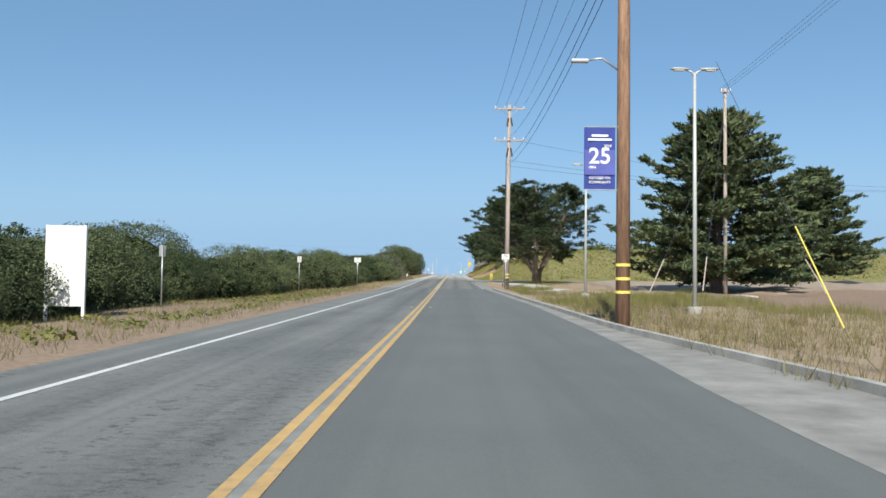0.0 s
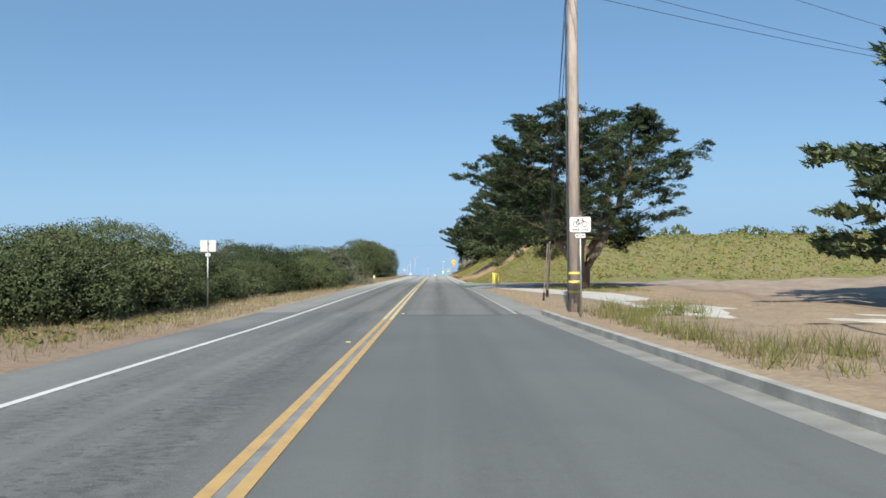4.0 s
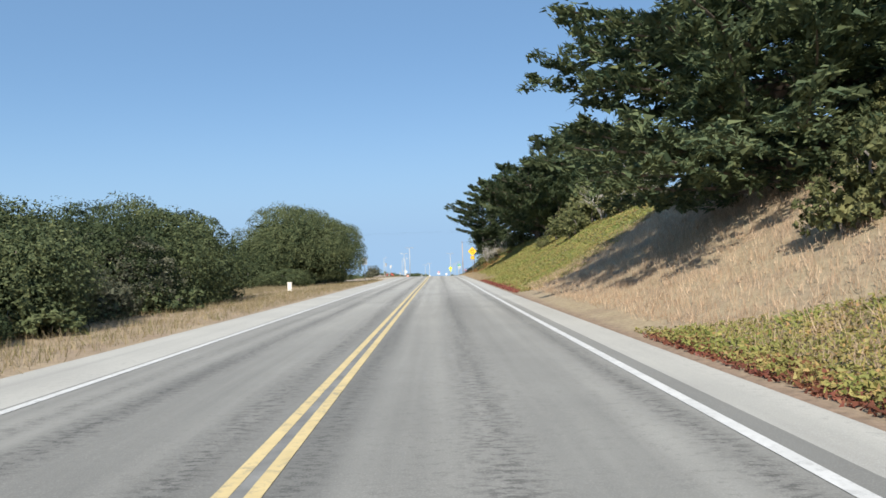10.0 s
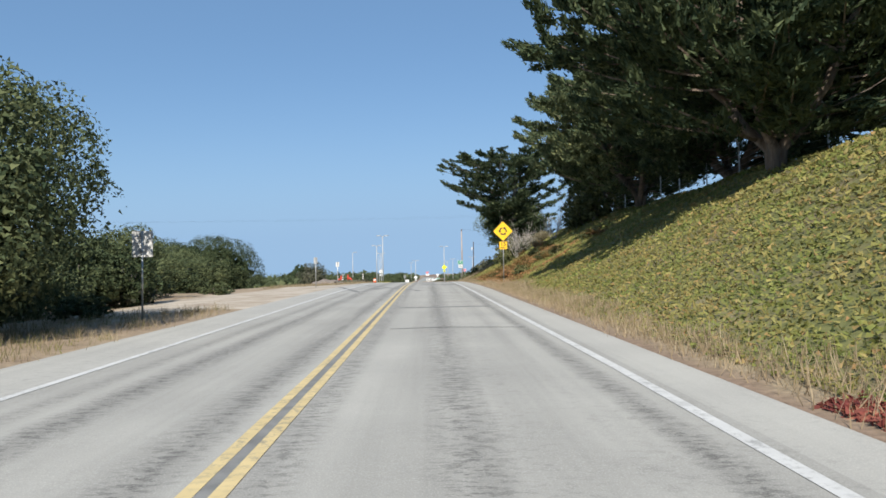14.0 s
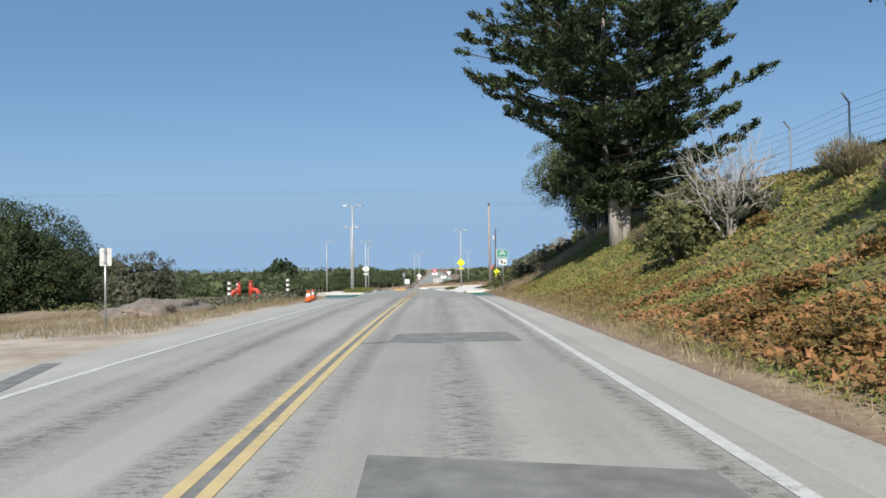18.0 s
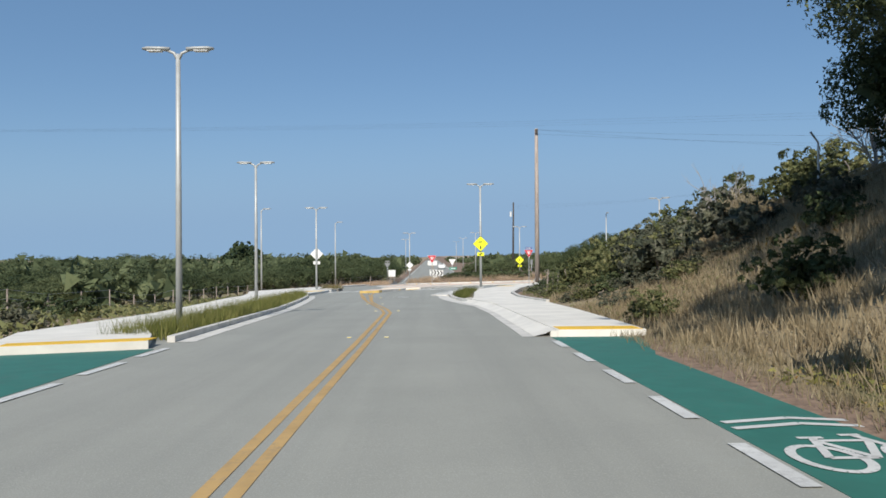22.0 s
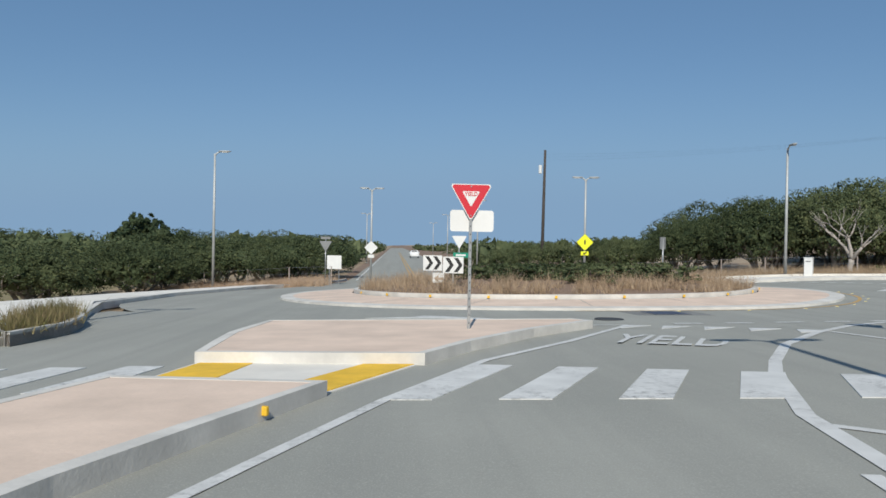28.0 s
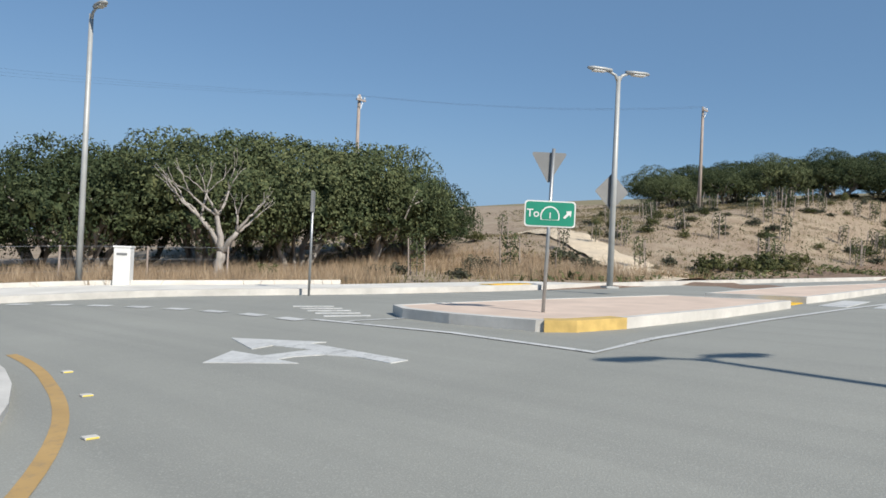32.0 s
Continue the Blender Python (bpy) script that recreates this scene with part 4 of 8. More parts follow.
for y in np.arange(287.5, 306.3, 0.75):
    x = float(np.interp(y, [287.5, 297, 302, 306], [1.95, 1.95, 1.75, 1.15]))
    z = float(land(x, y))
    rows.append([bm.verts.new(v) for v in ((x - 0.36, y, z + 0.014), (x - 0.1, y, z + 0.075), (x + 0.0, y, z + 0.132), (x + 0.04, y, z + 0.134))])
for a, b in zip(rows, rows[1:]):
    for k in range(3):
        bm.faces.new((a[k], a[k + 1], b[k + 1], b[k]))
tagged(part("rolled_kerb", bm, M_CONCRETE, smooth=True), "low rolled concrete kerb of the pavement", "kerb", kind="structure")
sw_right = [(2.1, 287.5), (4.0, 287.5), (4.25, 296), (4.25, 303), (3.7, 309), (3.75, 312.5), (4.6, 316.6), (5.5, 319.5), (7.2, 324), (9.5, 328.2), (11.5, 330.6), (10.6, 331.9), (8, 329.8), (5.2, 326.2), (3.9, 322.6), (2.9, 319.5), (2.25, 317), (1.85, 314), (1.7, 311), (1.5, 308.5), (1.3, 306.3), (1.9, 302)]
side_right = slab("pavement", sw_right, M_CONCRETE, 0.15, 0.45, label="pale broom-finished concrete pavement", category="pavement", dense=2.5)
for y in np.arange(290.5, 317, 1.9):
    x0 = float(np.interp(y, [289, 302, 306, 314, 317], [2.12, 1.92, 1.35, 1.87, 2.3]))
    x1 = float(np.interp(y, [289, 296, 303, 309, 312.5, 316.6], [3.95, 4.2, 4.2, 3.66, 3.7, 4.55]))
    band("joint", [(x0 + 0.03, y), (x1 - 0.03, y + 0.05)], 0.008, 0.008, M_OLDKERB, 0.153, 0, side_right)
slab("warning_pad", [(2.15, 287.55), (3.95, 287.55), (3.95, 288.4), (2.15, 288.4)], M_YPAD, 0.156, 0.02, side_right, "yellow studded warning pad")
slab("warning_pad", [(3.9, 322.8), (4.9, 322.6), (5.3, 323.6), (4.3, 323.9)], M_YPAD, 0.156, 0.02, side_right, "yellow studded warning pad")
# rain garden in front of the crossing
band("kerb", [(1.15, 306), (0.75, 308.2), (0.45, 310.5), (0.4, 313.5), (0.95, 317), (1.5, 319.4), (2.3, 320.2), (2.9, 319.6)], -0.0, 0.16, M_KERB, 0.13, 0.25, label="curved concrete kerb of the rain garden", category="kerb")
slab("kerb_apron", [(-0.62, 314.2), (-0.3, 313.45), (0.3, 313.2), (0.42, 313.6), (0.95, 317.0), (1.4, 319.6), (0.95, 319.7), (0.2, 316.3), (-0.15, 315.1)], M_KERB, 0.07, 0.12, label="sloping concrete apron", category="kerb")
bed = slab("rain_garden", [(1.25, 306.6), (0.9, 308.4), (0.62, 310.6), (0.57, 313.4), (1.1, 316.9), (1.65, 319.2), (2.35, 319.9), (2.7, 319.3), (2.15, 317), (1.75, 314), (1.6, 311), (1.4, 308.6)], plain("bark_mulch", (0.2, 0.15, 0.12), 0.95, 0, 0.4, 7, 0.8), 0.02, 0.1, label="sunken planting bed with bark mulch", category="planting bed")
# far kerb round the pole
band("kerb", [(4.25, 303), (3.75, 309), (3.8, 312.5), (4.65, 316.6), (5.6, 319.5), (7.3, 324), (9.6, 328.1)], -0.0, 0.16, M_KERB, 0.22, 0.3, label="pale concrete kerb behind the pavement", category="kerb")
# west side
left_kerb = [(-5.85, 287.0), (-6.05, 293), (-6.3, 300), (-6.9, 307), (-7.6, 314), (-8.3, 318.3)]
band("kerb", left_kerb, 0.16, 0.0, M_KERB, 0.13, 0.25, label="concrete kerb of the grass strip", category="kerb")
band("gutter", left_kerb, 0.0, 0.4, M_KERB, 0.008, 0, label="pale concrete gutter", category="gutter")
sw_left = [(-5.9, 285.7), (-8.4, 284.6), (-9.6, 288), (-9.6, 296), (-10.6, 305), (-12.4, 318), (-14.0, 326), (-16.6, 337), (-13.5, 351), (-9.5, 362), (-8.5, 362), (-11, 350.8), (-11.6, 344), (-9.3, 337.6), (-8.6, 331.5), (-8.5, 326), (-8.6, 318.6), (-8.9, 314), (-8.5, 306), (-7.9, 297), (-7.6, 290), (-6.4, 287.2)]
side_left = slab("pavement", sw_left, M_CONCRETE, 0.15, 0.3, label="wide pale concrete pavement round the roundabout", category="pavement", dense=3)
slab("warning_pad", [(-5.95, 285.75), (-8.2, 284.8), (-8.35, 285.4), (-6.0, 286.4)], M_YPAD, 0.156, 0.02, side_left, "yellow studded warning pad")
slab("warning_pad", [(-10.4, 326.3), (-8.65, 326.3), (-8.75, 328.6), (-10.3, 328.6)], M_YPAD, 0.156, 0.02, side_left, "yellow studded warning pad")
for y in np.arange(330, 360, 2.6):
    band("joint", [(-9.3 - 0.05 * (y - 330), y + 2), (-14.5 + 0.1 * (y - 330), y + 1)], 0.008, 0.008, M_OLDKERB, 0.153, 0, side_left)
band("kerb", [(-8.4, 329.6), (-8.25, 331.8), (-9.0, 336.6), (-11.2, 343.6), (-11.0, 350.8), (-8.6, 361), (-6.2, 367), (-5.4, 376)], 0.16, 0.0, M_KERB, 0.14, 0.25, label="concrete kerb of the roundabout", category="kerb")

# south splitter island in two parts with a walkway between
isl = slab("traffic_island", [(-5.3, 321.95), (-4.78, 321.58), (-4.25, 321.85), (-3.8, 323.36), (-3.33, 324.6), (-2.58, 326.4), (-4.75, 327.0), (-5.2, 325.4)], M_PINK, 0.15, 0.3, label="pink concrete traffic island with pale kerb", category="traffic island", bevel=0.02)
band("kerb_edge", [(-5.3, 321.95), (-4.78, 321.58), (-4.25, 321.85), (-3.8, 323.36), (-3.33, 324.6), (-2.58, 326.4), (-4.75, 327.0), (-5.2, 325.4)], 0.03, 0.13, M_KERB, 0.156, 0.3, isl, closed=True)
band("nose", [(-5.3, 322.4), (-5.32, 321.95), (-4.78, 321.54), (-4.22, 321.82), (-4.1, 322.3)], 0.06, 0.145, M_NOSE, 0.157, 0.32, isl, "yellow painted nose")
isl2 = slab("traffic_island", [(-4.35, 329.2), (-1.48, 328.66), (-0.8, 330.0), (0.5, 331.9), (1.95, 333.45), (1.75, 333.8), (-1.5, 334.15), (-4.3, 334.5), (-4.5, 332)], M_PINK, 0.15, 0.3, label="pink concrete traffic island with pale kerb", category="traffic island", bevel=0.02)
band("kerb_edge", [(-4.35, 329.2), (-1.48, 328.66), (-0.8, 330.0), (0.5, 331.9), (1.95, 333.45), (1.75, 333.8), (-1.5, 334.15), (-4.3, 334.5), (-4.5, 332)], 0.03, 0.13, M_KERB, 0.156, 0.3, isl2, closed=True)
walkway = slab("refuge_walkway", [(-4.75, 327.08), (-2.52, 326.48), (-1.5, 328.58), (-4.4, 329.12)], M_CONCRETE, 0.012, 0.1, label="concrete gap between the islands", category="walkway")
slab("warning_pad", [(-4.7, 327.12), (-3.95, 326.92), (-3.65, 328.92), (-4.36, 329.05)], M_YPAD, 0.02, 0.02, walkway, "yellow studded warning pad")
slab("warning_pad", [(-3.15, 326.72), (-2.55, 326.55), (-1.56, 328.55), (-2.2, 328.66)], M_YPAD, 0.02, 0.02, walkway, "yellow studded warning pad")
marker = thing("kerb_marker", (-3.98, 322.7, float(land(-3.98, 322.7))), "small yellow reflective kerb marker", "kerb marker", "kerb markers")
part("body", box(0.08, 0.04, 0.08, 0, 0, 0.09, 0.01), M_YPAD, marker)
for x, y in ((-3.8, 323.5), (-3.38, 324.45), (-2.94, 325.35), (-1.3, 329.0), (-0.55, 330.4), (0.35, 331.75)):
    copy_thing(marker, pose(x + 0.05, y, float(land(x, y)), 0, 0, -25))

# east splitter island
isl3 = slab("traffic_island", [(21.3, 348.3), (20.97, 347.7), (20.85, 346.6), (20.92, 345.1), (21.15, 344.75), (22.05, 344.55), (25.0, 344.4), (28.3, 344.45), (28.2, 346.9), (24, 347.9)], M_PINK, 0.15, 0.3, label="pale pink concrete traffic island on the side road", category="traffic island", bevel=0.02)
band("kerb_edge", [(21.3, 348.3), (20.97, 347.7), (20.85, 346.6), (20.92, 345.1), (21.15, 344.75), (22.05, 344.55), (25.0, 344.4), (28.3, 344.45), (28.2, 346.9), (24, 347.9)], 0.03, 0.13, M_KERB, 0.156, 0.3, isl3, closed=True)
band("nose", [(20.94, 345.05), (21.16, 344.77), (22.05, 344.56)], 0.16, 0.16, M_NOSE, 0.157, 0.32, isl3, "yellow painted nose")
isl4 = slab("traffic_island", [(30.3, 344.7), (30.1, 346.8), (36, 346.9), (43, 345.8), (43, 345.1)], M_PINK, 0.15, 0.3, label="pale pink concrete traffic island on the side road", category="traffic island", bevel=0.02)
band("kerb_edge", [(30.3, 344.7), (30.1, 346.8), (36, 346.9), (43, 345.8), (43, 345.1)], 0.13, 0.03, M_KERB, 0.156, 0.3, isl4, closed=True)
slab("warning_pad", [(28.4, 344.6), (30.2, 344.7), (30.1, 345.6), (28.4, 345.5)], M_YPAD, 0.02, 0.02, isl4, "yellow studded warning pad")
# north-east kerb and pavement
ne = [(12.0, 365.5), (14.0, 361.0), (17.6, 357.2), (21.5, 354.9), (25, 353.3), (29, 352.4), (38, 351.3), (52, 348.6), (75, 344), (100, 338.2)]
band("kerb", ne, 0.2, 0.0, M_KERB, 0.15, 0.25, label="pale concrete kerb of the side road", category="kerb")
slab("pavement", [(14.1, 361.2), (17.7, 357.5), (21.6, 355.2), (25, 353.6), (29, 352.7), (33, 352.1), (32.6, 354.4), (26, 355.6), (22.5, 357.4), (18.5, 360.2), (15.5, 363.5)], M_CONCRETE, 0.15, 0.3, label="pale concrete pavement beside the side road", category="pavement", dense=2)
band("low_wall", [(15.6, 363.3), (18.6, 360.3), (22.5, 357.5), (26, 355.8)], 0.18, 0.0, M_CONCRETE, 0.26, 0.4, label="low pale concrete edge wall", category="low wall")
se = [(12.9, 331.4), (14.3, 334.0), (15.9, 336.1), (17.45, 337.4), (19.1, 338.3), (21.0, 338.75), (24.0, 339.15), (33, 339.9), (52, 337.0), (100, 326.9)]
band("kerb", se, 0.0, 0.2, M_KERB, 0.14, 0.25, label="pale concrete kerb of the side road", category="kerb")
band("gutter", se, 0.34, 0.0, M_KERB, 0.012, 0, label="pale concrete gutter round the corner", category="gutter")
band("edge_line", [(17.1, 337.6), (17.62, 337.95), (18.18, 338.38), (18.67, 338.7), (19.58, 339.15), (20.55, 339.32), (22.82, 339.6), (25.5, 339.85)], 0.05, 0.05, M_WHITE, 0.014, 0, road)
band("edge_line", [(20.33, 339.27), (20.32, 339.08)], 0.1, 0.1, M_WHITE, 0.014, 0, road)
band("edge_line", [(22.77, 339.52), (22.7, 339.38)], 0.1, 0.1, M_WHITE, 0.014, 0, road)
slab("warning_pad", [(29.1, 352.75), (30.75, 352.5), (30.85, 353.1), (29.2, 353.35)], M_YPAD, 0.168, 0.02, label="yellow studded warning pad on the pavement", category="warning pad")
slab("drain_slot", [(33.0, 351.95), (36.5, 351.5), (36.5, 351.62), (33.0, 352.07)], M_BLACK, 0.06, 0.1, label="dark slot of a kerb drain", category="drain")

# centre island: sloping apron, kerb and raised bed
ap_v, ap_f = [], []
for i in range(NR):
    a = 2 * math.pi * i / NR
    for r, h in ((10.77, -0.05), (10.77, 0.07), (10.3, 0.085), (8.0, 0.16)):
        px, py = CX + r * math.cos(a), CY + r * math.sin(a)
        ap_v.append((px, py, float(land(px, py)) + h))
for i in range(NR):
    for j in range(3):
        k, l = i * 4 + j, ((i + 1) % NR) * 4 + j
        ap_f.append((k, l, l + 1, k + 1))
apron_me = mesh_from("apron", ap_v, [tuple(reversed(f)) for f in ap_f], [M_PINK, M_KERB])
for k, p in enumerate(apron_me.polygons):
    p.material_index = 1 if k % 3 < 2 else 0
apron = tagged(new("truck_apron", apron_me), "sloping ring of pink stamped concrete with pale edge", "roundabout apron", kind="structure")
for a in np.arange(5, 365, 20):
    c, s = math.cos(radians(a)), math.sin(radians(a))
    pts = [(CX + r * c, CY + r * s, float(land(CX + r * c, CY + r * s)) + h) for r, h in ((8.05, 0.164), (9.2, 0.126), (10.3, 0.089))]
    bm = bmesh.new()
    w = Vector((-s, c, 0)) * 0.012
    for p, q in zip(pts, pts[1:]):
        bm.faces.new([bm.verts.new(v) for v in (Vector(p) - w, Vector(p) + w, Vector(q) + w, Vector(q) - w)])
    part("joint", bm, M_OLDKERB, apron)
inner = arc(7.95, 0, 355, 71)
band("kerb", inner, 0.18, 0.0, M_KERB, 0.3, 0.3, closed=True, label="round concrete kerb of the centre island", category="kerb")
bed_v, bed_f = [(CX, CY, float(land(CX, CY)) + 0.75)], []
for i in range(48):
    a = 2 * math.pi * i / 48
    for r, h in ((4.0, 0.62), (7.9, 0.24)):
        px, py = CX + r * math.cos(a), CY + r * math.sin(a)
        bed_v.append((px, py, float(land(px, py)) + h))
for i in range(48):
    j = (i + 1) % 48
    bed_f += [(0, 1 + 2 * i, 1 + 2 * j), (1 + 2 * i, 2 + 2 * i, 2 + 2 * j, 1 + 2 * j)]
tagged(new("centre_bed", mesh_from("centre_bed", bed_v, bed_f, M_GROUND, True)), "raised soil bed of the centre island", "planting bed", kind="structure")
for a in np.arange(200, 380, 15):
    x, y = CX + 8.02 * math.cos(radians(a)), CY + 8.02 * math.sin(radians(a))
    copy_thing(marker, pose(x, y, float(land(x, y)) + 0.14, 0, 0, a + 90))

# paths beside the road
slab("footpath", [(6.9, 64.2), (7.9, 61.2), (13.0, 58.6), (22, 54.5), (22, 57.2), (13.4, 61.6), (10.4, 64.6), (9.63, 68.7), (9.66, 82.0), (8.4, 88.2), (5.8, 93.6), (3.9, 94.6), (4.6, 91.0), (6.2, 82), (7.15, 72)], M_PATH, 0.03, 0.12, label="pale concrete footpath curving away from the road", category="footpath", dense=2)
slab("driveway", [(2.3, 96), (4.4, 94.5), (6.4, 95.5), (13, 101), (22, 103), (22, 110), (12, 112), (5.8, 113.2), (3.2, 117.5), (2.2, 121), (2.2, 108)], M_SHOULDER_OLD, 0.02, 0.12, label="cracked pale asphalt driveway mouth", category="driveway", dense=2)
# kerbed bed with tussocks at the western kerb
bed2 = slab("planting_bed", [(-9.75, 334.9), (-10.4, 337.0), (-9.9, 338.4), (-8.5, 335.6), (-8.0, 333.7), (-8.05, 331.6), (-8.8, 332.4)], plain("dark_mulch", (0.17, 0.13, 0.1), 0.95, 0, 0.4, 7, 0.8), 0.19, 0.2, label="small kerbed bed with dark mulch", category="planting bed")
band("kerb_edge", [(-9.75, 334.9), (-10.4, 337.0), (-9.9, 338.4), (-8.5, 335.6), (-8.0, 333.7), (-8.05, 331.6), (-8.8, 332.4)], 0.0, 0.14, M_KERB, 0.24, 0.3, bed2, closed=True)

# ---- signs, lamps and poles ----


def gz(x, y):
    return float(ground(x, y))


def sign_post(e, h, r=0.03, mat=None, lean=0.0):
    return part("post", tube([(0, 0.02, -0.2), (lean, 0.02, h)], r, 8), mat or M_GALV, e, smooth=True)


def bolts(e, spots, y=-0.012):
    for x, z in spots:
        part("bolt", tube([(x, y, z), (x, y + 0.012, z)], 0.012, 6), M_GALV, e)


def diamond(w, cz, cx=0.0):
    k = w / math.sqrt(2)
    pts = []
    for a in (90, 180, 270, 0):
        for d in (-8, 0, 8):
            pts.append((cx + k * 0.985 * math.cos(radians(a + d * 0.35)), cz + k * 0.985 * math.sin(radians(a + d * 0.35))))
    return pts


def flat(name, pts, mat, e, y, t=0.003, label=""):
    return part(name, plate(pts, t, None, y), mat, e, label)


def bike_icon(e, mat, cx, cz, w, y):
    """A bicycle drawn in bars and rings."""
    s = w / 1.5
    for dx in (-0.45, 0.45):
        ring = [(cx + s * (dx + 0.3 * math.cos(a)), cz + s * 0.3 * math.sin(a)) for a in np.linspace(0, 2 * math.pi, 20)[:-1]]
        inn = [(cx + s * (dx + 0.23 * math.cos(a)), cz + s * 0.23 * math.sin(a)) for a in np.linspace(0, 2 * math.pi, 20)[:-1]]
        part("wheel_symbol", ring_plate(ring, inn, 0.002, y), mat, e)
    bm = bmesh.new()
    for (x0, z0), (x1, z1) in (((-0.45, 0), (-0.22, 0.5)), ((-0.45, 0), (0, 0)), ((0, 0), (0.28, 0.42)), ((0, 0), (-0.25, 0.45)), ((-0.25, 0.42), (0.28, 0.42)), ((0.45, 0), (0.24, 0.58)), ((0.12, 0.58), (0.3, 0.58)), ((-0.36, 0.5), (-0.12, 0.5))):
        a, b = Vector((x0, 0, z0)), Vector((x1, 0, z1))
        n = (b - a).normalized().cross(Vector((0, 1, 0))) * 0.035
        q = [Vector((cx, y, cz)) + s * p for p in (a - n, a + n, b + n, b - n)]
        bm.faces.new([bm.verts.new(p) for p in q])
    part("frame_symbol", bm, mat, e)


def arrow_pts(cx, cz, s, ang):
    raw = [(-0.5, -0.12), (0.05, -0.12), (0.05, -0.36), (0.5, 0), (0.05, 0.36), (0.05, 0.12), (-0.5, 0.12)]
    c, n = math.cos(radians(ang)), math.sin(radians(ang))
    return [(cx + s * (x * c - z * n), cz + s * (x * n + z * c)) for x, z in raw]


# warning of the roundabout, with its speed plate
def roundabout_warning(x, y):
    e = thing("warning_sign", (x, y, gz(x, y)), "amber diamond roundabout warning sign with speed plate on a steel post", "road sign", turn=-2)
    sign_post(e, 3.6, 0.03)
    flat("border", diamond(0.90, 3.26), M_BLACK, e, -0.006)
    flat("panel", diamond(0.865, 3.26), M_SIGNY, e, -0.010)
    flat("backing", diamond(0.90, 3.26), M_ALU, e, -0.002)
    for k in range(3):
        a0 = 100 + 120 * k
        o = [(0.25 * math.cos(radians(a)), 3.26 + 0.25 * math.sin(radians(a))) for a in np.linspace(a0, a0 + 70, 9)]
        i = [(0.165 * math.cos(radians(a)), 3.26 + 0.165 * math.sin(radians(a))) for a in np.linspace(a0, a0 + 70, 9)]
        flat("curved_arrow", o + i[::-1], M_BLACK, e, -0.0135)
        a = radians(a0 + 72)
        t = radians(a0 + 108)
        flat("arrow_head", [(0.32 * math.cos(a), 3.26 + 0.32 * math.sin(a)), (0.1 * math.cos(a), 3.26 + 0.1 * math.sin(a)), (0.235 * math.cos(t), 3.26 + 0.235 * math.sin(t))], M_BLACK, e, -0.0135)
    flat("plate_border", rounded(0.52, 0.52, 0.04, 0, 2.35), M_BLACK, e, -0.006)
    flat("speed_plate", rounded(0.49, 0.49, 0.035, 0, 2.35), M_SIGNY, e, -0.010)
    lettering("15", 0.36, M_BLACK, e, pose(0, -0.013, 2.43, 90))
    lettering("MPH", 0.13, M_BLACK, e, pose(0, -0.013, 2.19, 90), width=0.34)
    bolts(e, [(0, 3.5), (0, 2.95), (0, 2.53)], -0.016)


roundabout_warning(4.41, 227.25)


def white_sign(x, y, w, h, z, turn=0, pairs=1, label="blank white back of a road sign on a steel post", post=None):
    e = thing("road_sign", (x, y, gz(x, y)), label, "road sign", "sign backs", turn)
    sign_post(e, post or z + h / 2)
    part("panel", plate(rounded(w, h, 0.03, 0, z), 0.004, None, 0.034), M_SIGNBACK, e)
    part("clamp", box(0.1, 0.012, 0.03, 0, -0.036, z + h * 0.3), M_GALV, e)
    part("clamp", box(0.1, 0.012, 0.03, 0, -0.036, z - h * 0.3), M_GALV, e)
    return e


white_sign(-12.7, 30.8, 0.32, 0.46, 2.4, 62)
white_sign(-12.6, 58.0, 0.32, 0.46, 2.6)
e = white_sign(-9.5, 69.6, 0.62, 0.46, 2.55, 3, label="white road sign with a small plate below on a steel post")
part("lower_plate", plate(rounded(0.2, 0.13, 0.02, 0, 2.2), 0.004, None, 0.034), M_SIGNBACK, e)
white_sign(-8.7, 201.6, 0.6, 0.76, 2.2, 0)
white_sign(-8.65, 234.6, 0.32, 0.46, 1.98, 45)
white_sign(-8.9, 249.7, 0.32, 0.46, 1.9, -4)
# pale box on the verge
e = thing("utility_pedestal", (-11.4, 174.0, gz(-11.4, 174.0)), "short pale grey utility pedestal in dry grass", "utility box", turn=8)
part("body", box(0.3, 0.24, 0.6, 0, 0, 0.3, 0.015), M_CONCRETE, e)
part("lid", box(0.33, 0.27, 0.08, 0, 0, 0.64, 0.02), M_CONCRETE, e)

# tall white board seen from behind
e = thing("notice_board", (-13.6, 24.7, gz(-13.6, 24.7) - 0.12), "tall blank white board on two white posts", "notice board", turn=3)
part("panel", box(1.16, 0.06, 2.75, 0, 0, 1.98, 0.01), M_SIGNW, e)
for sx in (-0.63, 0.63):
    part("post", box(0.1, 0.1, 3.5, sx, 0, 1.62, 0.01), M_SIGNW, e)

# bike lane sign
e = thing("bike_lane_sign", (3.97, 62.3, gz(3.97, 62.3) - 0.115), "white bike lane sign with a begin plate on a steel post", "road sign", turn=-3)
sign_post(e, 3.2, 0.028)
flat("border", rounded(0.66, 0.49, 0.05, 0, 2.92), M_BLACK, e, -0.006)
flat("panel", rounded(0.63, 0.46, 0.045, 0, 2.92), M_SIGNW, e, -0.010)
bike_icon(e, M_BLACK, 0, 2.93, 0.44, -0.0125)
lettering("BIKE", 0.1, M_BLACK, e, pose(-0.13, -0.013, 2.76, 90), width=0.21)
lettering("LANE", 0.1, M_BLACK, e, pose(0.13, -0.013, 2.76, 90), width=0.23)
flat("begin_border", rounded(0.32, 0.14, 0.02, 0, 2.58), M_BLACK, e, -0.006)
flat("begin_plate", rounded(0.3, 0.12, 0.018, 0, 2.58), M_SIGNW, e, -0.010)
